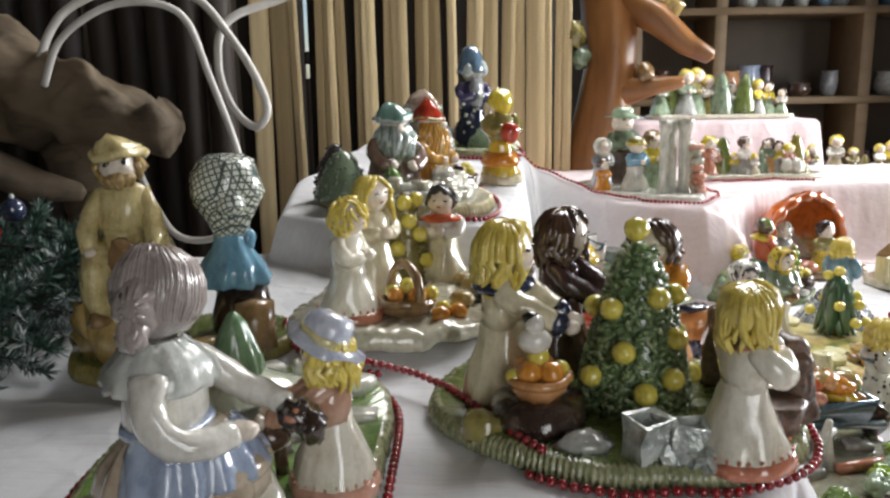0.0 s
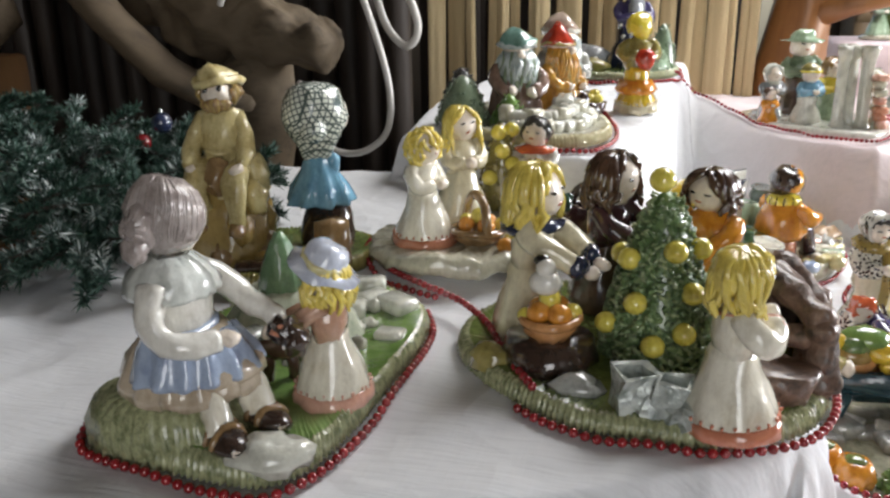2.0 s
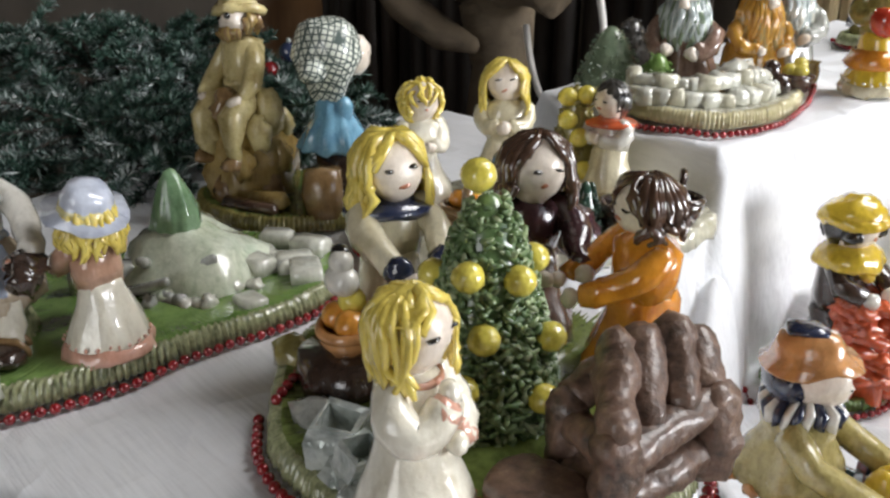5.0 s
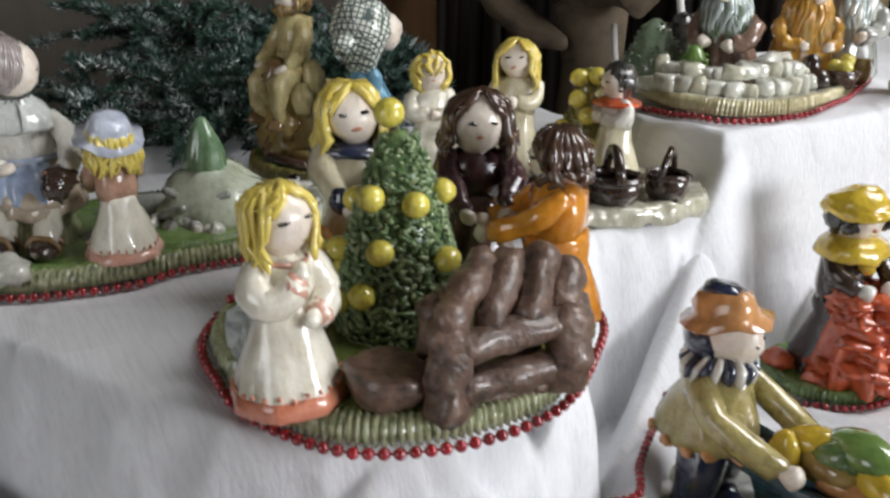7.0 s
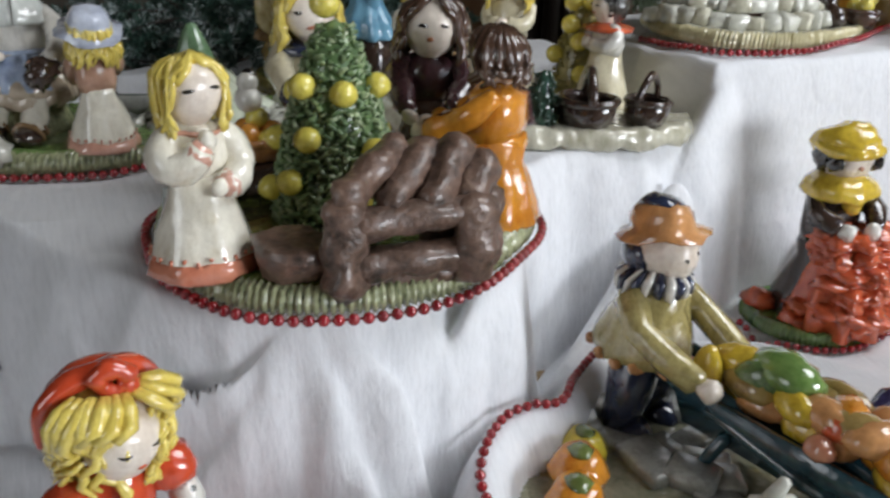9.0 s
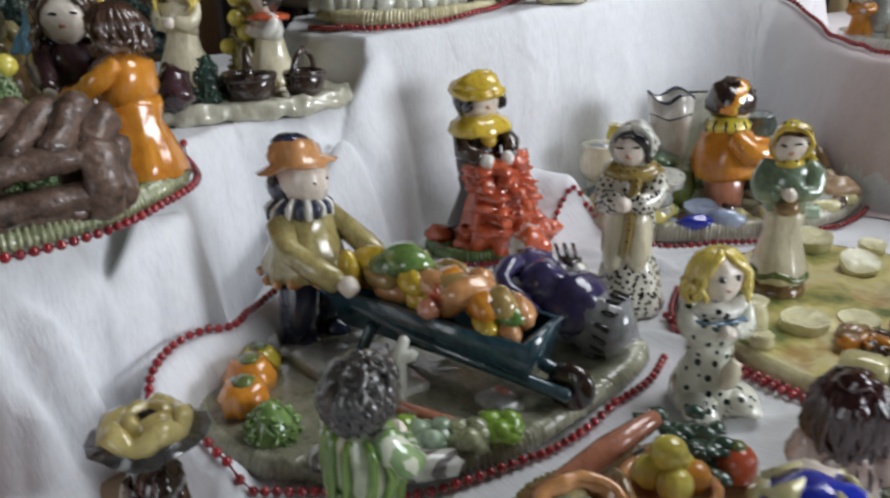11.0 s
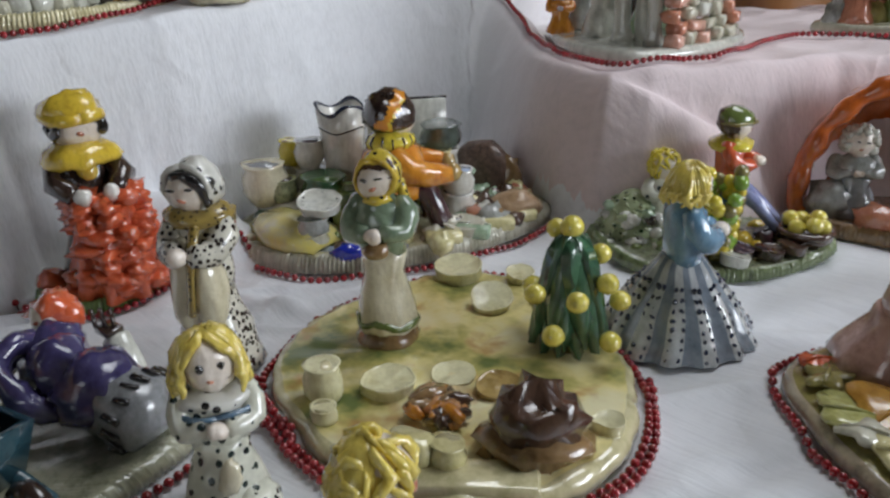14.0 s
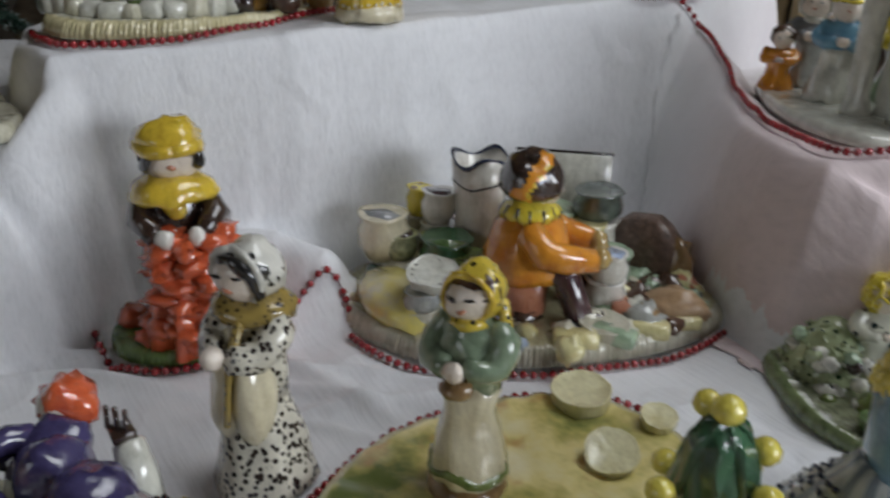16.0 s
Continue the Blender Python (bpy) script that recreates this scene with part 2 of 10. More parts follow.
MUSTARD = dotted("dotted_mustard_glaze", (0.36, 0.26, 0.07), (0.07, 0.05, 0.02), 200, 0.28)
DOTS_BIG = dotted("large_black_spots_glaze", (0.74, 0.74, 0.62), (0.015, 0.03, 0.03), 115, 0.30)
DOTS_GREEN = dotted("green_spotted_glaze", (0.42, 0.48, 0.28), (0.02, 0.05, 0.02), 110, 0.24)
DOTS_YELLOW = dotted("yellow_leopard_glaze", (0.68, 0.52, 0.06), (0.03, 0.025, 0.01), 160, 0.28)
STRIPE_GREEN = striped("green_white_stripe", (0.13, 0.27, 0.05), (0.72, 0.74, 0.58), 46, "X", width=0.5)
STRIPE_GREY = striped("black_grey_stripe", (0.05, 0.035, 0.03), (0.68, 0.68, 0.61), 30, "X", width=0.4)
PLAID = plaid("plaid_scarf_glaze", (0.76, 0.79, 0.70), (0.10, 0.13, 0.12), 56)
COTTON = fabric("white_cotton", (0.80, 0.81, 0.835))
PINK_COTTON = fabric("pale_pink_cotton", (0.74, 0.625, 0.63), 0.27)
SLAT = timber("split_bamboo", (0.40, 0.28, 0.13), (0.82, 0.66, 0.38), (40, 40, 0.8), 1.0)
DARKPOLE = timber("dark_pole", (0.012, 0.009, 0.008), (0.05, 0.038, 0.03), (1, 1, 0.1), 30)
DRIFT = timber("weathered_root", (0.016, 0.012, 0.009), (0.20, 0.150, 0.095), (0.25, 1, 1), 26, 0.75, spread=False)
CARVED = timber("carved_red_wood", (0.10, 0.035, 0.012), (0.36, 0.16, 0.05), (1, 1, 0.12), 18, 0.35, spread=False)
DULLWOOD = timber("dull_orange_wood", (0.07, 0.03, 0.012), (0.24, 0.12, 0.045), (1, 1, 0.12), 18, 0.6, spread=False)
SHELFWOOD = timber("shelf_wood", (0.16, 0.10, 0.05), (0.42, 0.30, 0.17), (0.1, 1, 1), 20)
PLASTER = timber("dim_plank_wall", (0.05, 0.04, 0.03), (0.14, 0.11, 0.08), (1, 1, 0.1), 8)
EARTH = timber("packed_earth", (0.07, 0.055, 0.04), (0.16, 0.13, 0.1), (1, 1, 1), 3, 0.9, spread=False)

BEAD, _n, _b = material("red_bead", 0.16, 0.15, 0.9)
_b.inputs["Base Color"].default_value = (0.30, 0.012, 0.018, 1)
_oi = _n.nodes.new("ShaderNodeObjectInfo")
_n.links.new(mix(_n, _oi.outputs["Random"], (0.20, 0.008, 0.012), (0.36, 0.014, 0.020)), _b.inputs["Base Color"])
THREAD, _n, _b = material("red_thread", 0.6)
_b.inputs["Base Color"].default_value = (0.12, 0.01, 0.012, 1)
CABLE, _n, _b = material("white_cable", 0.4)
_n.links.new(ramp(_n, noise_of(_n, coords(_n), 20), [(0.3, (0.5, 0.48, 0.45)), (0.7, (0.68, 0.66, 0.62))]), _b.inputs["Base Color"])
SILVER, _n, _b = material("silver_lustre", 0.2, 0.25, 0.9)
_n.links.new(ramp(_n, noise_of(_n, coords(_n), 80, 4), [(0.3, (0.28, 0.32, 0.30)), (0.65, (0.66, 0.70, 0.66))]), _b.inputs["Base Color"])
bump(_n, _b, noise_of(_n, coords(_n), 120, 3), 0.8, 0.004)
NEEDLE, _n, _b = material("fir_needle", 0.45)
_ri = _n.nodes.new("ShaderNodeNewGeometry")
_green = ramp(_n, _ri.outputs["Random Per Island"], [(0.0, (0.012, 0.034, 0.026)), (0.7, (0.045, 0.10, 0.070)), (1.0, (0.13, 0.20, 0.17))])
_frost = ramp(_n, _ri.outputs["Random Per Island"], [(0.0, (0.02, 0.045, 0.035)), (0.5, (0.16, 0.22, 0.20)), (0.85, (0.62, 0.68, 0.68)), (1.0, (0.85, 0.88, 0.88))])
_n.links.new(mix(_n, ramp(_n, noise_of(_n, coords(_n), 22, 2), [(0.51, (0, 0, 0)), (0.62, (1, 1, 1))]), _green, _frost), _b.inputs["Base Color"])


# ---- modelling tools ----
class Shape:
    """One mesh in the making: points, faces and the glaze of each face."""

    def __init__(self):
        self.v, self.f, self.m, self.mats, self.cur = [], [], [], [], 0
        self.t = Matrix.Identity(4)

    def use(self, mat):
        if mat not in self.mats:
            self.mats.append(mat)
        self.cur = self.mats.index(mat)
        return self

    def put(self, pts, faces):
        o = len(self.v)
        self.v += [self.t @ Vector(p) for p in pts]
        self.f += [[o + i for i in f] for f in faces]
        self.m += [self.cur] * len(faces)

    def lathe(self, prof, seg=24, at=(0, 0, 0), sx=1.0, sy=1.0, pleat=0.0, n=9, rot=None, wave=0.0):
        pts, faces = [], []
        top = max(p[1] for p in prof) or 1
        for r, z in prof:
            k = pleat * max(0.0, 1 - z / top)
            for i in range(seg):
                a = 2 * math.pi * i / seg
                rr = r * (1 + k * math.cos(n * a))
                p = Vector((rr * sx * math.cos(a), rr * sy * math.sin(a), z + wave * math.cos(n * a)))
                pts.append((rot @ p if rot else p) + Vector(at))
        for j in range(len(prof) - 1):
            for i in range(seg):
                k = (i + 1) % seg
                faces.append((j * seg + i, j * seg + k, (j + 1) * seg + k, (j + 1) * seg + i))
        faces.append(tuple(range(seg))[::-1])
        faces.append(tuple(range((len(prof) - 1) * seg, len(prof) * seg)))
        self.put(pts, faces)
        return self

    def ball(self, at, r, seg=16, rings=10, rot=None, lump=0.0, seed=0.0):
        rx, ry, rz = (r, r, r) if isinstance(r, (int, float)) else r
        pts, faces = [], []
        for j in range(1, rings):
            th = math.pi * j / rings
            for i in range(seg):
                a = 2 * math.pi * i / seg
                d = Vector((math.sin(th) * math.cos(a), math.sin(th) * math.sin(a), math.cos(th)))
                k = 1 + (lump * noise.noise(d * 2.2 + Vector((seed, seed * 1.7, 3))) if lump else 0)
                p = Vector((d.x * rx, d.y * ry, d.z * rz)) * k
                pts.append((rot @ p if rot else p) + Vector(at))
        for s in (1, -1):
            p = Vector((0, 0, s * rz))
            pts.append((rot @ p if rot else p) + Vector(at))
        n = (rings - 1) * seg
        for j in range(rings - 2):
            for i in range(seg):
                k = (i + 1) % seg
                faces.append((j * seg + i, (j + 1) * seg + i, (j + 1) * seg + k, j * seg + k))
        for i in range(seg):
            k = (i + 1) % seg
            faces.append((n, i, k))
            faces.append((n + 1, (rings - 2) * seg + k, (rings - 2) * seg + i))
        self.put(pts, faces)
        return self

    def tube(self, path, rad, seg=8, flat=1.0):
        path = [Vector(p) for p in path]
        if isinstance(rad, (int, float)):
            rad = [rad] * len(path)
        pts, faces, side = [], [], None
        for j, p in enumerate(path):
            d = (path[min(j + 1, len(path) - 1)] - path[max(j - 1, 0)]).normalized()
            if side is None:
                side = d.orthogonal().normalized()
            side = (side - d * side.dot(d)).normalized()
            up = d.cross(side)
            for i in range(seg):
                a = 2 * math.pi * i / seg
                pts.append(p + (side * math.cos(a) + up * math.sin(a) * flat) * rad[j])
        for j in range(len(path) - 1):
            for i in range(seg):
                k = (i + 1) % seg
                faces.append((j * seg + i, j * seg + k, (j + 1) * seg + k, (j + 1) * seg + i))
        n = len(path)
        for j, end, s in ((0, path[0], -1), (n - 1, path[-1], 1)):
            d = (path[min(1, n - 1)] - path[0]) if s < 0 else (path[-1] - path[-2])
            pts.append(end + d.normalized() * rad[j] * 0.6 * s)
            c = len(pts) - 1
            for i in range(seg):
                k = (i + 1) % seg
                faces.append((c, j * seg + k, j * seg + i) if s < 0 else (c, j * seg + i, j * seg + k))
        self.put(pts, faces)
        return self

    def block(self, at, size, rot=None, bevel=0.12):
        """A box with chamfered edges."""
        hx, hy, hz = (s / 2 for s in size)
        b = bevel * min(hx, hy, hz)
        pts, faces = [], []
        rows = [(hz, b), (hz - b, 0), (-hz + b, 0), (-hz, b)]
        for z, i in rows:
            x, y = hx - i, hy - i
            c = b * 0.9
            for p in ((x - c, -y), (x, -y + c), (x, y - c), (x - c, y), (-x + c, y), (-x, y - c), (-x, -y + c), (-x + c, -y)):
                q = Vector((p[0], p[1], z))
                pts.append((rot @ q if rot else q) + Vector(at))
        for j in range(3):
            for i in range(8):
                k = (i + 1) % 8
                faces.append((j * 8 + k, j * 8 + i, (j + 1) * 8 + i, (j + 1) * 8 + k))
        faces += [tuple(range(8)), tuple(range(31, 23, -1))]
        self.put(pts, faces)
        return self

    def wobble(self, amount, freq=60.0, seed=0.0):
        for i, p in enumerate(self.v):
            q = p * freq + Vector((seed, seed, seed))
            self.v[i] = p + Vector((noise.noise(q), noise.noise(q + Vector((9, 0, 0))), noise.noise(q + Vector((0, 9, 0))))) * amount
        return self

    def mesh(self, name, origin=(0, 0, 0), smooth=True):
        me = bpy.data.meshes.new(name)
        o = Vector(origin)
        me.from_pydata([tuple(p - o) for p in self.v], [], self.f)
        for mat in self.mats:
            me.materials.append(mat)
        me.polygons.foreach_set("material_index", self.m)
        me.polygons.foreach_set("use_smooth", [smooth] * len(self.f))
        me.update()
        return me


def rot_z(deg):
    return Matrix.Rotation(radians(deg), 4, "Z")


def place(x, y, z, facing=0.0, size=1.0, lean=0.0):
    return Matrix.Translation((x, y, z)) @ rot_z(facing) @ Matrix.Rotation(radians(lean), 4, "Y") @ Matrix.Diagonal((size, size, size, 1))


def thing(name, at, label, category, group=""):
    """A thing with parts: an empty at its base."""
    ob = new(name)
    ob.location = at
    ob.empty_display_size = 0.02
    return tagged(ob, label, category, group)


def spot(ob):
    """World place of a thing or of a part under it."""
    p = Vector(ob.location)
    while ob.parent:
        ob = ob.parent
        p = p + Vector(ob.location)
    return p


def part(name, shape, parent, label="", smooth=True):
    """A mesh of its own under a thing or under a part."""
    ob = new(name, shape.mesh(name, spot(parent), smooth))
    ob.parent = parent
    return tagged(ob, label)


def single(name, shape, at, label, category, group="", kind="", smooth=True):
    """A thing that is one mesh."""
    ob = new(name, shape.mesh(name, at, smooth))
    ob.location = at
    return tagged(ob, label, category, group, kind)


def repeat(name, me, places, parent, label=""):
    """Alike parts that share one mesh, at the given world matrices."""
    o = spot(parent)
    for m in places:
        ob = new(name, me)
        ob.parent = parent
        ob.matrix_basis = Matrix.Translation(-o) @ m
        if label:
            tagged(ob, label)


def smooth_path(pts, step, closed=False):
    """A Catmull-Rom line through the points, cut into even steps."""
    p = [Vector((*q, 0)) if len(q) == 2 else Vector(q) for q in pts]
    n, out = len(p), []
    for i in range(n if closed else n - 1):
        a, b = p[i], p[(i + 1) % n]
        a0 = p[(i - 1) % n] if closed or i else a
        b1 = p[(i + 2) % n] if closed or i + 2 < n else b
        for k in range(24):
            t = k / 24
            out.append(0.5 * ((2 * a) + (b - a0) * t + (2 * a0 - 5 * a + 4 * b - b1) * t * t + (3 * a - a0 - 3 * b + b1) * t ** 3))
    out.append(p[0] if closed else p[-1])
    total = sum((out[i + 1] - out[i]).length for i in range(len(out) - 1))
    count = max(3, round(total / step))
    res, want, run = [], 0.0, 0.0
    for i in range(len(out) - 1):
        seg = (out[i + 1] - out[i]).length
        while want <= run + seg + 1e-9 and len(res) < count:
            res.append(out[i].lerp(out[i + 1], (want - run) / seg if seg else 0))
            want += total / count
        run += seg
    if not closed:
        res.append(out[-1])
    return res

# ---- the display: cloths over a table with risers ----
Z0, Z1, ZP = 0.810, 0.963, 0.988
TABLE = [(-0.62, 0.10), (1.55, 0.10), (1.65, 2.15), (0.2, 2.2), (-0.35, 2.0), (-0.62, 1.2)]
RISER_FRONT = [(-0.50, 0.66), (-0.46, 0.47), (-0.26, 0.36), (-0.03, 0.36), (0.06, 0.405), (0.16, 0.457), (0.22, 0.492), (0.27, 0.535),
               (0.296, 0.60), (0.294, 0.66), (0.258, 0.718), (0.215, 0.758), (0.15, 0.79), (0.122, 0.86), (0.132, 0.94), (0.115, 1.03), (0.02, 1.2), (-0.45, 1.2), (-0.51, 0.95)]
RISER_BACK = [(0.10, 1.045), (0.145, 1.25), (0.17, 1.55), (0.20, 1.93), (-0.16, 1.95), (-0.23, 1.4), (-0.205, 1.14), (-0.10, 1.06), (0.0, 1.035)]
RISER_SIDE = [(0.10, 1.85), (0.26, 1.74), (0.41, 1.60), (0.475, 1.563), (0.525, 1.555), (0.565, 1.585), (0.615, 1.65), (0.70, 1.78), (0.82, 1.86), (1.25, 1.93), (1.3, 2.3), (0.1, 2.3)]


def outside(poly, x, y):
    """Distance from a closed outline, minus inside it, and how far along it the nearest place lies."""
    d, along, run = np.full(x.shape, 1e9), np.zeros(x.shape), 0.0
    inside = np.zeros(x.shape, bool)
    for (ax, ay), (bx, by) in zip(poly, poly[1:] + poly[:1]):
        ex, ey = bx - ax, by - ay
        t = np.clip(((x - ax) * ex + (y - ay) * ey) / (ex * ex + ey * ey), 0, 1)
        new_d = np.hypot(x - ax - t * ex, y - ay - t * ey)
        length = math.hypot(ex, ey)
        along = np.where(new_d < d, run + t * length, along)
        run += length
        d = np.minimum(d, new_d)
        cross = ((ay > y) != (by > y)) & (x < (bx - ax) * (y - ay) / ((by - ay) or 1e-9) + ax)
        inside ^= cross
    return np.where(inside, -d, d), along


def fold(x, y, a, b, c):
    return np.sin(x * 61 * a + np.sin(y * 23 + c) * 1.3 + c) * 0.4 + np.sin(y * 53 * b - x * 17 + c * 2) * 0.35 + np.sin(x * 118 * a + y * 97 * b + c) * 0.25


def pleats(c):
    """Creases of a hanging cloth: place along the edge, slant, width and depth (minus: a ridge)."""
    k = random.Random(int(c * 10))
    s, rows = 0.0, []
    while s < 3.4:
        s += k.uniform(0.018, 0.055)
        rows.append((s, k.uniform(-0.55, 0.55), k.uniform(0.005, 0.013), k.choice((-1, 1, 1)) * k.uniform(0.003, 0.0085) * {1.1: 0.45, 2.3: 0.14, 4.2: 0.15}.get(c, 1.0)))
    if c == 1.1:
        def at(px, py):
            return float(outside(RISER_FRONT, np.array([px]), np.array([py]))[1][0])
        calm = (at(0.10, 0.43), at(0.296, 0.655))
        rows = [r for r in rows if not calm[0] < r[0] < calm[1]]
        for (px, py), slant, w, a in (((0.296, 0.645), 0.2, 0.022, 0.0070), ((0.293, 0.585), 0.38, 0.016, -0.0120), ((0.296, 0.608), 0.62, 0.020, 0.0100), ((0.290, 0.572), -0.62, 0.013, -0.0150), ((0.280, 0.553), -0.80, 0.026, 0.0130),
                                      ((0.235, 0.505), -0.4, 0.026, -0.0045), ((0.20, 0.486), -0.4, 0.024, 0.0035), ((0.165, 0.47), -0.3, 0.022, -0.0030),
                                      ((0.13, 0.45), 0.6, 0.020, -0.0045), ((0.07, 0.41), -0.9, 0.028, 0.0040), ((0.03, 0.39), 0.9, 0.034, -0.0050), ((-0.02, 0.37), -0.6, 0.026, 0.0040), ((0.235, 0.74), -0.4, 0.019, -0.0060), ((0.19, 0.77), 0.3, 0.014, 0.0060)):
            rows.append((at(px, py), slant, w, a))
    return rows


SWIRL = [(-0.02, 0.335, 0.835), (0.03, 0.340, 0.86), (0.075, 0.362, 0.872), (0.112, 0.395, 0.868), (0.12, 0.425, 0.85)]
SADDLE = [(0.17, 1.72, 1.083), (0.185, 1.745, 1.077), (0.215, 1.765, 1.052), (0.29, 1.73, 1.020), (0.345, 1.685, 0.998), (0.41, 1.63, 0.990)]
BUNCH = [(0.165, 1.165, 0.885), (0.190, 1.205, 0.886), (0.222, 1.240, 0.868), (0.238, 1.258, 0.84)]
PINK_FOLD = [(0.530, 1.556, 0.984), (0.567, 1.569, 0.968), (0.599, 1.598, 0.946), (0.634, 1.636, 0.920), (0.655, 1.662, 0.885), (0.668, 1.690, 0.84)]
FAN = ([(0.288, 0.568, 0.952), (0.290, 0.554, 0.940), (0.291, 0.536, 0.912), (0.287, 0.516, 0.880), (0.284, 0.501, 0.845)], [(0.293, 0.577, 0.952), (0.306, 0.584, 0.929), (0.320, 0.595, 0.876), (0.327, 0.60, 0.840)])
CREST = [(0.222, 0.862, 0.842), (0.255, 0.805, 0.848), (0.294, 0.757, 0.857), (0.299, 0.730, 0.862), (0.304, 0.704, 0.864), (0.325, 0.677, 0.860), (0.350, 0.662, 0.853), (0.385, 0.664, 0.846), (0.415, 0.680, 0.832)]


def ridge(z, x, y, crest, steep, soft):
    """Lays a soft fold of cloth under a line of given heights."""
    near = (x > min(p[0] for p in crest) - 0.06) & (x < max(p[0] for p in crest) + 0.06) & (y > min(p[1] for p in crest) - 0.06) & (y < max(p[1] for p in crest) + 0.06)
    if not near.any():
        return z
    xs, ys, zs = x[near], y[near], z[near]
    best = np.full(xs.shape, -1e9)
    for (ax, ay, az), (bx, by, bz) in zip(crest, crest[1:]):
        ex, ey = bx - ax, by - ay
        t = np.clip(((xs - ax) * ex + (ys - ay) * ey) / (ex * ex + ey * ey), 0, 1)
        d = np.hypot(xs - ax - t * ex, ys - ay - t * ey)
        best = np.maximum(best, az + (bz - az) * t - steep * d * d)
    m = np.clip(0.5 + 0.5 * (best - zs) / soft, 0, 1)
    z = z.copy()
    z[near] = zs * (1 - m) + best * m + soft * m * (1 - m)
    return z


def drape(place_on, x, y, c):
    """How far the cloth has sunk at a distance beyond an edge: rounded, then steep and pleated."""
    d, along = place_on
    e = np.clip(d + 0.004, 0, None)
    fall = np.clip(0.35 * e + 140 * e * e, 0, 0.2)
    g = np.clip(d / 0.026, 0, 1) * np.exp(-np.clip(d - 0.05, 0, None) / 0.02)
    push = {1.1: 0.004, 0.3: 0.004}.get(c, 0.0016) * fold(x, y, 1.0, 1.0, c)
    near = (d > -0.005) & (d < 0.13)
    for s, slant, w, a in pleats(c):
        u = np.abs(along[near] - s - slant * fall[near]) / (w * (0.9 + 2.2 * fall[near]))
        push[near] += a * np.exp(-u * u)
    e = np.clip(d + 0.004 + g * push, 0, None)
    return 0.35 * e + 140 * e * e


def front_top(y):
    """The front riser steps up a little towards its back."""
    g = np.clip((y - 0.70) / 0.10, 0, 1)
    return Z1 + 0.021 * g * g * (3 - 2 * g)


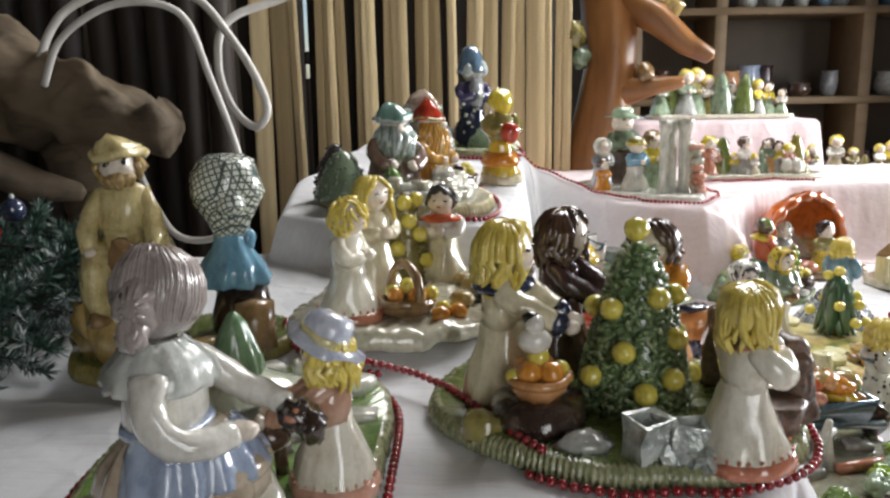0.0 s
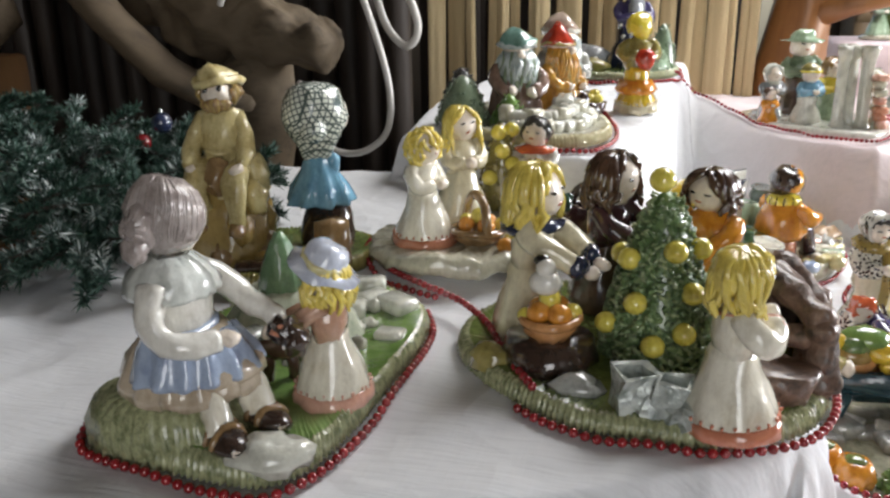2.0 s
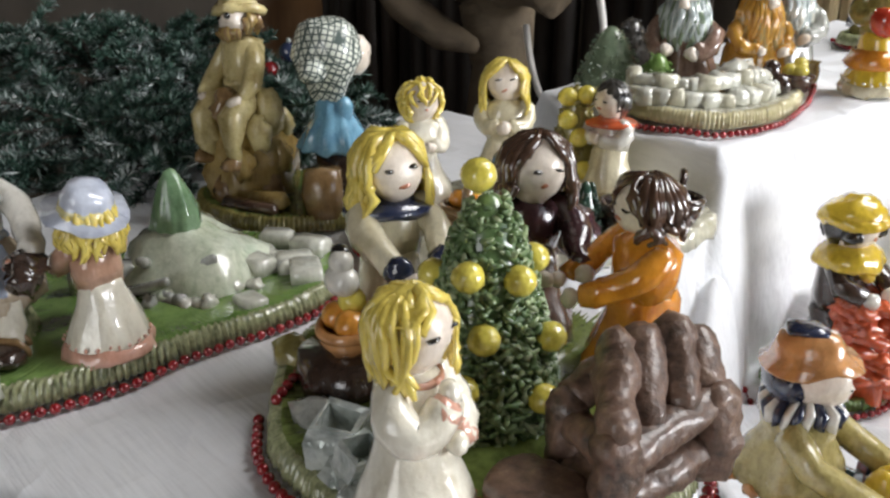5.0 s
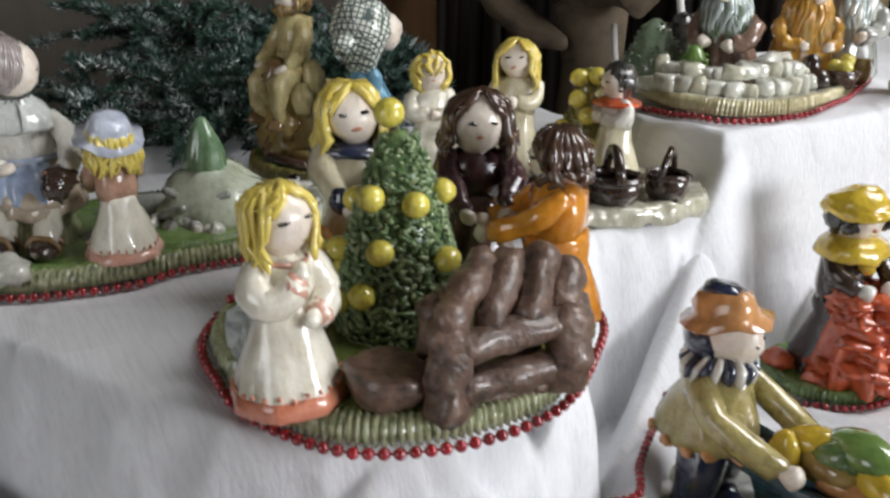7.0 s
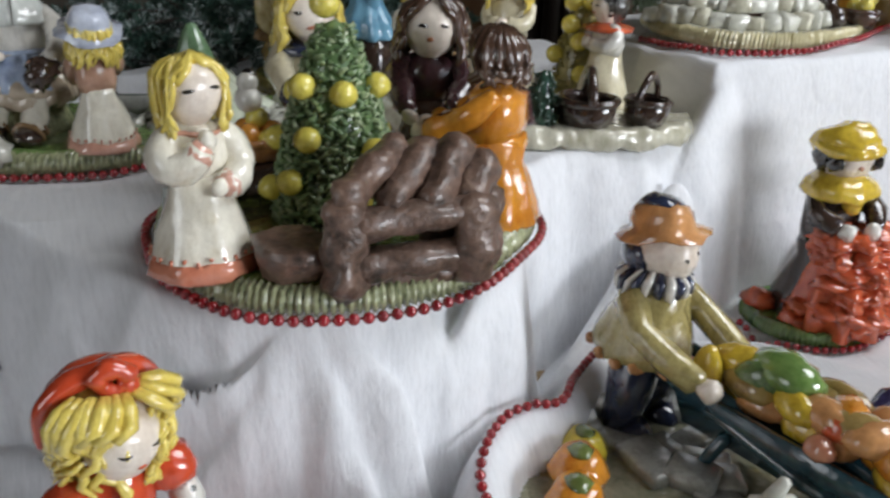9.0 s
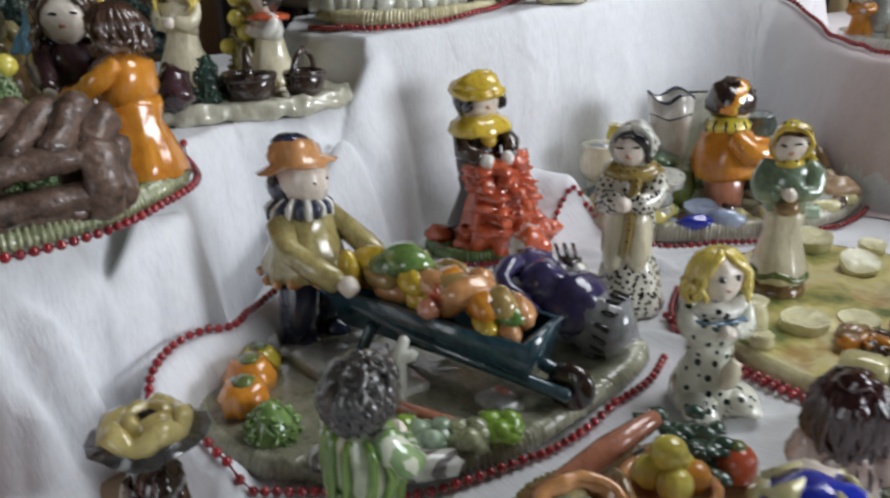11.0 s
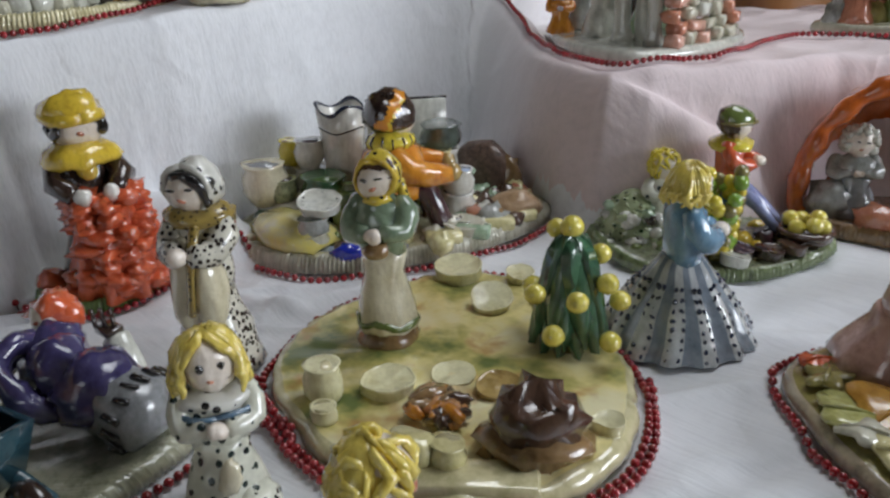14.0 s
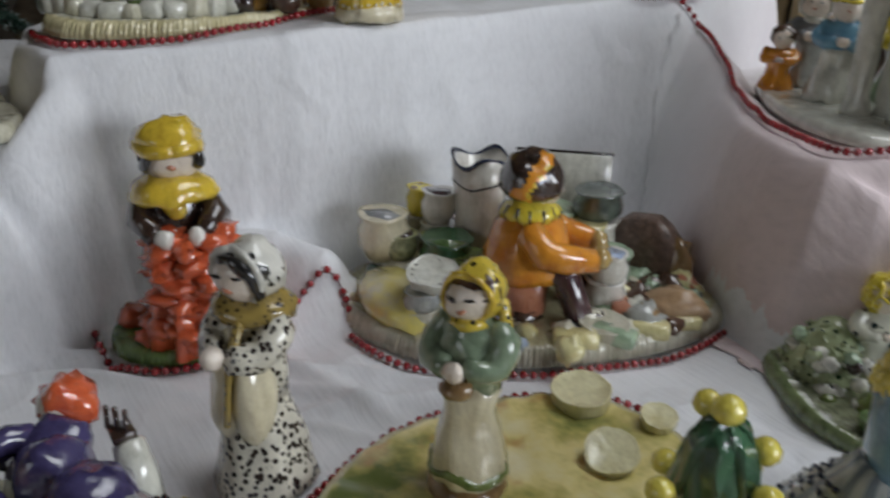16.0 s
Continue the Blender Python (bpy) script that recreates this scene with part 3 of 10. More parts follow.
def cloth_height(x, y):
    x, y = np.asarray(x, float), np.asarray(y, float)
    ripple = 0.0022 * fold(x, y, 0.42, 0.4, 0.4) + 0.0016 * np.sin(x * 31 + y * 47) * np.sin(x * 12 - y * 9) + 0.0008 * np.sin(x * 90 - y * 35 + 2)
    z = Z0 - np.clip(drape(outside(TABLE, x, y), x, y, 0.3), 0, 0.42)
    for poly, top, c in ((RISER_FRONT, front_top(y), 1.1), (RISER_BACK, 1.05 + 0.055 * (y - 1.05), 2.3), (RISER_SIDE, ZP, 4.2)):
        t = top
        h = t - drape(outside(poly, x, y), x, y, c)
        k = 0.022
        m = np.clip(0.5 + 0.5 * (h - z) / k, 0, 1)
        z = z * (1 - m) + h * m + k * m * (1 - m)
    # a taut fold that runs from the corner of the back riser down to the low tier
    ux, uy, l = 0.135, -0.255, 0.2885
    u = ((x - 0.105) * ux + (y - 1.05) * uy) / l
    v = ((x - 0.105) * uy - (y - 1.05) * ux) / l
    h = 1.035 - 0.20 * u / l - 0.02 * np.sin(np.clip(u / l, 0, 1) * np.pi) - 90 * v * v - 40 * np.clip(np.abs(u - l / 2) - l / 2, 0, None) ** 2
    m = np.clip(0.5 + 0.5 * (h - z) / 0.012, 0, 1)
    z = z * (1 - m) + h * m + 0.012 * m * (1 - m)
    z = ridge(z, x, y, CREST, 75, 0.012)
    z = ridge(z, x, y, SWIRL, 150, 0.010)
    z = ridge(z, x, y, SADDLE, 40, 0.015)
    z = ridge(z, x, y, BUNCH, 40, 0.015)
    z = ridge(z, x, y, PINK_FOLD, 130, 0.008)
    for crest in FAN:
        z = ridge(z, x, y, crest, 180, 0.010)
    # the cloth bunches up beside the cart, behind the spotted doll and in creases along the low tier
    for cx, cy, a, l, w, h in ((0.248, 1.215, 65, 0.050, 0.026, 0.036), (0.33, 1.17, 20, 0.08, 0.010, 0.008), (0.50, 1.055, 15, 0.10, 0.010, 0.007),
                               (0.80, 1.10, 25, 0.16, 0.016, 0.006), (0.84, 1.20, 40, 0.12, 0.014, 0.005), (0.46, 1.20, 100, 0.06, 0.010, 0.007), (0.62, 0.64, 35, 0.16, 0.02, 0.012), (0.30, 0.40, 30, 0.10, 0.05, 0.010), (0.17, 0.415, 50, 0.06, 0.022, 0.014),
                               (0.408, 1.215, 66, 0.10, 0.009, 0.010), (0.262, 0.688, 132, 0.075, 0.011, -0.040), (0.185, 0.790, 125, 0.060, 0.012, -0.035), (0.330, 0.640, 150, 0.045, 0.012, -0.030), (0.672, 0.975, -65, 0.06, 0.018, 0.014), (0.235, 0.655, 60, 0.06, 0.012, 0.014),
                               (0.38, 1.235, 42, 0.10, 0.007, 0.007), (0.36, 1.165, 34, 0.09, 0.008, 0.006), (0.42, 1.16, 38, 0.07, 0.006, 0.005), (0.78, 1.30, 48, 0.14, 0.008, 0.007), (0.80, 1.42, 36, 0.12, 0.009, 0.007), (0.66, 1.45, 30, 0.12, 0.007, 0.006), (0.84, 1.24, 62, 0.13, 0.010, -0.006), (0.56, 1.41, 25, 0.09, 0.006, 0.005), (0.60, 0.98, 35, 0.09, 0.007, 0.005), (0.48, 1.06, 48, 0.08, 0.007, -0.006), (0.80, 1.06, 40, 0.10, 0.008, 0.006),
                               (0.160, 1.008, 54, 0.050, 0.010, -0.045), (0.186, 1.030, 54, 0.080, 0.011, 0.012), (0.212, 1.020, 60, 0.070, 0.009, -0.012), (0.235, 1.010, 52, 0.080, 0.008, 0.010)):
        ca, sa = math.cos(radians(a)), math.sin(radians(a))
        u, v = (x - cx) * ca + (y - cy) * sa, -(x - cx) * sa + (y - cy) * ca
        z = z + h * np.exp(-(u / l) ** 2 - ((v + 0.12 * u * u / l) / w) ** 2)
    crease = 0.0012 * np.abs(np.sin(x * 19 + 3 * np.sin(y * 11))) ** 6 + 0.0012 * np.abs(np.sin(y * 23 + 2.4 * np.sin(x * 13 + 1))) ** 8
    return z + ripple + crease


def seam(y):
    """Where the pink cloth begins."""
    return 0.27 - 0.35 * (y - 1.55)


def spaced(a, b, step, fine, lo, hi):
    """Grid lines from a to b, closer together between lo and hi."""
    return np.concatenate([np.arange(a, lo, step), np.arange(lo, hi, fine), np.arange(hi, b, step)])


def cloth(name, x0, x1, y0, y1, step, mat, keep, lift=0.0, cut=0.0, cut_from=9.0, fine=(0, 0, 0, 0)):
    xs, ys = spaced(x0, x1, step, 0.0024, *fine[:2]), spaced(y0, y1, step, 0.0024, *fine[2:])
    gx, gy = np.meshgrid(xs, ys)
    for row, yy in enumerate(ys):
        if yy >= cut_from:
            edge = seam(yy) + cut
            gx[row, int(np.argmin(np.abs(xs - edge)))] = edge
    gz = cloth_height(gx, gy) + lift
    for _ in range(1):
        gz[1:-1] = 0.25 * gz[:-2] + 0.5 * gz[1:-1] + 0.25 * gz[2:]
        gz[:, 1:-1] = 0.25 * gz[:, :-2] + 0.5 * gz[:, 1:-1] + 0.25 * gz[:, 2:]
    ok = keep(gx, gy)
    nx, ny = len(xs), len(ys)
    idx = np.arange(nx * ny).reshape(ny, nx)
    q = ok[:-1, :-1] & ok[1:, :-1] & ok[:-1, 1:] & ok[1:, 1:]
    f = np.stack([idx[:-1, :-1][q], idx[:-1, 1:][q], idx[1:, 1:][q], idx[1:, :-1][q]], 1)
    used = np.unique(f)
    remap = np.full(nx * ny, -1)
    remap[used] = np.arange(len(used))
    v = np.stack([gx.ravel(), gy.ravel(), gz.ravel()], 1)[used]
    me = bpy.data.meshes.new(name)
    me.from_pydata(v.tolist(), [], remap[f].tolist())
    me.materials.append(mat)
    me.polygons.foreach_set("use_smooth", [True] * len(me.polygons))
    ob = new(name, me)
    so = ob.modifiers.new("hem", "SOLIDIFY")
    so.thickness, so.offset = 0.0015, -1.0
    return ob


tagged(cloth("tablecloth", -0.72, 1.75, 0.0, 2.3, 0.0060, COTTON, lambda x, y: (outside(TABLE, x, y)[0] < 0.085) & ((y < 1.56) | (x < seam(y) + 0.0121) | (outside(RISER_SIDE, x, y)[0] > 0.050)), 0.0, 0.012, 1.56, (-0.06, 0.42, 0.32, 1.30)),
       "crumpled white cotton cloth draped over table and risers", "tablecloth")
tagged(cloth("pink_cloth", 0.0, 1.7, 1.40, 2.3, 0.0052, PINK_COTTON, lambda x, y: (outside(RISER_SIDE, x, y)[0] < 0.062) & (x > seam(y) - 0.0001), 0.003, 0.0, 1.4, (0.36, 0.74, 1.50, 1.72)),
       "pale pink cotton cloth draped over a raised stand", "tablecloth")

table = thing("display_table", (0.5, 1.1, 0.0), "plain wooden display table hidden under white cloths", "table")
part("tabletop", Shape().use(SHELFWOOD).block((0.5, 1.1, Z0 - 0.03), (2.0, 1.9, 0.03)), table)
for _x in (-0.4, 1.4):
    for _y in (0.25, 1.95):
        part("leg", Shape().use(SHELFWOOD).block((_x, _y, (Z0 - 0.045) / 2), (0.06, 0.06, Z0 - 0.045)), table)
for _n, (_a, _b, _c, _d, _z) in (("crate", (-0.34, 0.18, 0.52, 0.78, Z1)), ("crate", (-0.17, 0.10, 1.1, 1.85, 1.03)), ("crate", (0.25, 1.1, 1.95, 2.12, ZP))):
    single(_n, Shape().use(SHELFWOOD).block(((_a + _b) / 2, (_c + _d) / 2, (Z0 - 0.015 + _z - 0.012) / 2), (_b - _a, _d - _c, _z - Z0 - 0.005)),
           ((_a + _b) / 2, (_c + _d) / 2, Z0 - 0.012), "plain wooden crate hidden under the white cloth", "crate", "risers")

# ---- the hut ----
floor = Shape().use(EARTH)
floor.put([(-9, -9, 0), (9, -9, 0), (9, 9, 0), (-9, 9, 0)], [(0, 1, 2, 3)])
single("floor", floor, (0, 0, 0), "packed earth floor of a hut", "floor", kind="structure", smooth=False)


def slab_wall(name, boxes, label, mat):
    s = Shape().use(mat)
    for a, b in boxes:
        s.block([(p + q) / 2 for p, q in zip(a, b)], [abs(q - p) for p, q in zip(a, b)], bevel=0.02)
    return single(name, s, (0, 0, 0), label, "wall", kind="structure", smooth=False)


slab_wall("wall_west", [((-2.5, -2.1, 0), (-2.4, 4.7, 2.8))], "dark plank wall", PLASTER)
# south and east walls are added out of view, gapped for the lamps
slab_wall("wall_south", [((-2.4, -2.1, 0), (0.3, -2.0, 2.8)), ((1.5, -2.1, 0), (2.9, -2.0, 2.8)), ((0.3, -2.1, 2.35), (1.5, -2.0, 2.8))], "added dark plank wall, out of view, with an open gap", PLASTER)
slab_wall("wall_east", [((2.8, -2.0, 0), (2.9, 4.7, 1.1)), ((2.8, -2.0, 2.6), (2.9, 4.7, 2.8)), ((2.8, -2.0, 1.1), (2.9, 1.3, 2.6)), ((2.8, 3.1, 1.1), (2.9, 4.7, 2.6))],
          "added dark plank wall, out of view, with a wide opening", PLASTER)
slab_wall("wall_north", [((0.7, 4.5, 0), (2.8, 4.6, 2.8))], "brown plank wall behind the shelves", PLASTER)
# ceiling added out of view; its bay stays open for the roof lamp
ceil = Shape().use(PLASTER)
for a, b in (((-2.5, -2.1), (0.2, 4.7)), ((1.9, -2.1), (2.9, 4.7)), ((0.2, -2.1), (1.9, 1.5)), ((0.2, 3.0), (1.9, 4.7))):
    ceil.block(((a[0] + b[0]) / 2, (a[1] + b[1]) / 2, 2.85), (b[0] - a[0], b[1] - a[1], 0.1), bevel=0.02)
single("ceiling", ceil, (0, 0, 0), "added dark ceiling, out of view, with an open bay", "ceiling", kind="structure", smooth=False)

# the wall of split bamboo, each slat a piece, with gaps of daylight between some
rng = random.Random(5)
wall_b = thing("wall_bamboo", (0.0, 2.24, 0.0), "upright split bamboo slats with thin gaps", "wall")
tagged(wall_b, kind="structure")
rails = Shape().use(DARKPOLE)
for z in (0.5, 1.75, 2.5):
    rails.tube([(-0.55, 2.31, z), (0.36, 2.31, z)], 0.022, 8)
part("rail", rails, wall_b)
# dark boards added to block sky behind the gaps, save at one slit
for a, b, z0, z1 in ((-0.56, -0.3745, 0.0, 2.7), (-0.3615, 0.36, 0.0, 2.7), (-0.3745, -0.3615, 0.0, 1.255), (-0.3745, -0.3615, 1.295, 1.33)):
    part("backing", Shape().use(DARKPOLE).block(((a + b) / 2, 2.35, (z0 + z1) / 2), (b - a, 0.02, z1 - z0), bevel=0.02), wall_b)


def slat_mesh(i):
    s = Shape().use(SLAT)
    w = 0.5
    pts, faces = [], []
    prof = [(-w, 0.0), (-w * 0.97, 0.30), (-w * 0.55, 0.46), (-w * 0.12, 0.40), (0, 0.5), (w * 0.45, 0.44), (w * 0.95, 0.30), (w, 0.0)]
    for j in range(9):
        z = j / 8
        k = 1 + 0.12 * noise.noise(Vector((j * 0.9, i * 3.1, 0)))
        sh = 0.12 * noise.noise(Vector((j * 0.5, i * 2.3, 7)))
        for a, b in prof:
            pts.append((a * k + sh, -b, z))
    n = len(prof)
    for j in range(8):
        for q in range(n - 1):
            faces.append((j * n + q, j * n + q + 1, (j + 1) * n + q + 1, (j + 1) * n + q))
        faces.append((j * n + n - 1, j * n, (j + 1) * n, (j + 1) * n + n - 1))
    s.put(pts, faces)
    return s.mesh("slat")


slat_meshes = [slat_mesh(i) for i in range(6)]
xx, i = -0.52, 0
while xx < 0.36:
    w = rng.choice((0.022, 0.028, 0.036, 0.044, 0.052))
    gap = 0.009 if -0.392 < xx + w < -0.352 else rng.choice((0.0, 0.001, 0.003, 0.006))
    repeat("slat", slat_meshes[i % 6], [Matrix.Translation((xx + w / 2, 2.26 + rng.uniform(-0.012, 0.012), 0.0)) @ Matrix.Rotation(radians(rng.uniform(-0.9, 0.9)), 4, "Y") @ rot_z(rng.uniform(-12, 12))
           @ Matrix.Diagonal((w, 0.018, 2.75, 1))], wall_b)
    xx += w + gap
    i += 1

# dark round poles that carry on the wall behind the root
wall_p = thing("wall_poles", (-1.4, 2.1, 0.0), "row of dark upright wooden poles", "wall")
tagged(wall_p, kind="structure")
pole = Shape().use(DARKPOLE).tube([(0, 0, 0), (0.004, 0, 0.7), (-0.003, 0.003, 1.4), (0.002, 0, 2.1), (0, 0, 2.78)], [0.038, 0.036, 0.037, 0.035, 0.034], 10).mesh("pole")
repeat("pole", pole, [Matrix.Translation((-0.56 - k * 0.078, 2.16 + rng.uniform(-0.02, 0.02) - 0.0 * k, 0)) @ rot_z(rng.uniform(0, 360)) for k in range(24)], wall_p)
backing = Shape().use(PLASTER).block((-1.5, 2.45, 1.4), (1.9, 0.05, 2.8), bevel=0.02)
part("backing", backing, wall_p)

# ---- kit of clay forms ----
def hair_long(S, c, r, length, mat, n=30, face=58, thick=0.14, fringe=True, curl=0.0):
    """Rolled strands of clay from the crown down, leaving the face (towards +x) open."""
    S.use(mat)
    c = Vector(c)
    S.ball(c + Vector((-0.16 * r, 0, 0.12 * r)), (r * 0.98, r * 1.0, r * 0.98), 14, 9)
    q = random.Random(int(length * 1000) + n)
    for k in range(n):
        a = face + (360 - 2 * face) * k / (n - 1) + q.uniform(-5, 5)
        ar = radians(a)
        d = Vector((math.cos(ar), math.sin(ar), 0))
        path = []
        for j in range(5):
            th = radians(8 + 92 * j / 4)
            path.append(c + (d * math.sin(th) + Vector((0, 0, math.cos(th)))) * r * 1.05)
        out = 1.05 + q.uniform(-0.02, 0.10)
        path = [c + (p - c) * (1 + (out - 1.05) * j / 4) for j, p in enumerate(path)]
        drop = length * q.uniform(0.6, 1.15)
        ph = q.uniform(0, 6)
        for j in (1, 2, 3, 4):
            w = 0.16 * math.sin(j * 1.7 + ph)
            path.append(c + d * r * (out + 0.03 * j) + d.cross(Vector((0, 0, 1))) * r * w + Vector((0, 0, -drop * j / 4)))
        th = thick * r * q.uniform(0.8, 1.25)
        S.tube(path, [th * 0.7] + [th] * (len(path) - 2) + [th * 0.45], 6)
    if fringe:
        for k in range(8):
            s = 1 if k % 2 else -1
            a0, a1 = radians(s * q.uniform(2, 18)), radians(s * q.uniform(52, 74))
            path = []
            for t in (0, 0.3, 0.6, 0.85, 1.0):
                a, e = a0 + (a1 - a0) * t, radians(12 + (52 + 30 * q.random()) * t)
                path.append(c + (Vector((math.cos(a), math.sin(a), 0)) * math.sin(e) + Vector((0, 0, math.cos(e)))) * r * 1.07)
            S.tube(path, [thick * r, thick * r * 1.1, thick * r, thick * r * 0.9, thick * r * 0.5], 6)


def hair_curly(S, c, r, mat, n=46, size=0.28, face=50):
    S.use(mat)
    c = Vector(c)
    S.ball(c + Vector((-0.14 * r, 0, 0.1 * r)), r * 0.98, 14, 9)
    for k in range(n):
        z = 1 - 1.55 * (k + 0.5) / n
        a = k * 2.39996
        d = Vector((math.sqrt(max(0, 1 - z * z)) * math.cos(a), math.sqrt(max(0, 1 - z * z)) * math.sin(a), z))
        if d.x > math.cos(radians(face)) and d.z < 0.62:
            continue
        S.ball(c + d * r * 1.02, r * size * (0.8 + 0.4 * abs(noise.noise(d * 5))), 7, 5)


def hair_messy(S, c, r, mat, n=64, face=52, seed=1):
    """Short rolled strands laid at random over the head, the face left open."""
    S.use(mat)
    c = Vector(c)
    S.ball(c + Vector((-0.15 * r, 0, 0.1 * r)), r * 0.97, 14, 9)
    q = random.Random(seed)
    for k in range(n):
        z = 1 - 1.6 * (k + 0.5) / n
        a = k * 2.39996
        d = Vector((math.sqrt(max(0, 1 - z * z)) * math.cos(a), math.sqrt(max(0, 1 - z * z)) * math.sin(a), z))
        if d.x > math.cos(radians(face)) and d.z < 0.55:
            continue
        down = (Vector((0, 0, -1)) + Vector((q.uniform(-0.7, 0.7), q.uniform(-0.7, 0.7), 0))).normalized()
        side = d.cross(down).normalized() * q.uniform(-0.25, 0.25)
        path = [c + (d + (down * t + side * math.sin(t * 5)) * 0.75).normalized() * r * (1.03 + 0.06 * math.sin(t * 3)) for t in (-0.3, 0, 0.35, 0.7, 1.0)]
        w = r * q.uniform(0.09, 0.14)
        S.tube(path, [w * 0.5, w, w * 1.1, w, w * 0.4], 6)


def hair_bob(S, c, r, mat, length, n=48, face=60, seed=1, wave=1.0):
    """Loose swirled locks of clay to the chin, drawn back from the face."""
    S.use(mat)
    c = Vector(c)
    S.ball(c + Vector((-0.15 * r, 0, 0.12 * r)), (r * 0.98, r * 1.0, r * 0.99), 18, 12)
    q = random.Random(seed)
    for k in range(n):
        a = radians(face + (360 - 2 * face) * (k + 0.5) / n + q.uniform(-6, 6))
        d = Vector((math.cos(a), math.sin(a), 0))
        side = Vector((-d.y, d.x, 0))
        ph, sway, top = q.uniform(0, 6.3), q.uniform(0.10, 0.30) * wave, q.uniform(4, 34)
        drop = length * q.uniform(0.55, 1.2)
        path = []
        for j in range(9):
            f = j / 8
            th = radians(top + (104 - top) * min(1.0, f * 1.5))
            p = c + (d * math.sin(th) + Vector((0, 0, math.cos(th)))) * r * (1.04 + 0.05 * math.sin(k * 1.9))
            p = p + side * r * sway * math.sin(f * 4.6 + ph) * f - Vector((0, 0, drop * max(0.0, f - 0.55) / 0.45))
            path.append(p)
        w = r * q.uniform(0.085, 0.145)
        S.tube(path, [w * 0.6] + [w * (0.9 + 0.2 * math.sin(j + ph)) for j in range(7)] + [w * 0.45], 7)
    for k in range(9):
        a1 = (1 if k % 2 else -1) * radians(q.uniform(46, 78))
        a0 = radians(q.uniform(-6, 10))
        path = []
        for t in (0, 0.25, 0.5, 0.75, 1.0):
            a, e = a0 + (a1 - a0) * t, radians(10 + (46 + 34 * q.random()) * t)
            path.append(c + (Vector((math.cos(a), math.sin(a), 0)) * math.sin(e) + Vector((0, 0, math.cos(e)))) * r * 1.08)
        S.tube(path, [0.12 * r, 0.14 * r, 0.14 * r, 0.11 * r, 0.05 * r], 7)


def hair_cap(S, c, r, mat, seed=0.0):
    """A smooth combed cap of hair with a low knot."""
    S.use(mat)
    c = Vector(c)
    S.ball(c + Vector((-0.2 * r, 0, 0.14 * r)), (r * 1.04, r * 1.1, r * 1.04), 18, 12, lump=0.08, seed=seed)
    for k in range(14):
        a = radians(62 + 236 * k / 13)
        d = Vector((math.cos(a), math.sin(a), 0))
        path = [c + Vector((-0.14 * r, 0, 0.1 * r)) + (d * math.sin(radians(th)) + Vector((0, 0, math.cos(radians(th))))) * r * 1.08 for th in (12, 40, 70, 100, 122)]
        S.tube(path, [0.03 * r, 0.055 * r, 0.06 * r, 0.055 * r, 0.03 * r], 6)


def hood(S, c, r, mat, edge=None):
    """A headscarf round the head, open to the front, with a tied end."""
    c = Vector(c)
    S.use(mat)
    S.ball(c + Vector((-0.30 * r, 0, 0.10 * r)), (r * 1.08, r * 1.14, r * 1.18), 18, 12, lump=0.06, seed=r * 50)
    ring = []
    for k in range(13):
        a = 2 * math.pi * k / 12
        ring.append(c + Vector((0.42 * r + 0.12 * r * math.cos(a), 0.98 * r * math.sin(a), 0.08 * r + 1.05 * r * math.cos(a))))
    S.use(edge or mat).tube(ring, 0.13 * r, 7)
    S.use(mat).ball(c + Vector((0.30 * r, 0, -1.02 * r)), (0.5 * r, 0.7 * r, 0.3 * r), 12, 8)


def hat_brim(S, c, r, mat, band=None, wide=1.75, tall=0.8, tilt=0.0, droop=0.12):
    c = Vector(c)
    R = Matrix.Rotation(radians(tilt), 3, "Y")
    S.use(mat).lathe([(0.0, 0.02), (wide * r * 0.98, -droop * r), (wide * r, -droop * r + 0.05 * r), (1.02 * r, 0.13 * r), (1.0 * r, tall * 0.55 * r), (0.8 * r, tall * 0.9 * r), (0.35 * r, tall * r), (0.0, tall * r)],
                     22, c, rot=R)
    if band:
        S.use(band).lathe([(1.0 * r, 0.10 * r), (1.07 * r, 0.14 * r), (1.06 * r, 0.34 * r), (0.98 * r, 0.38 * r)], 22, c, rot=R)


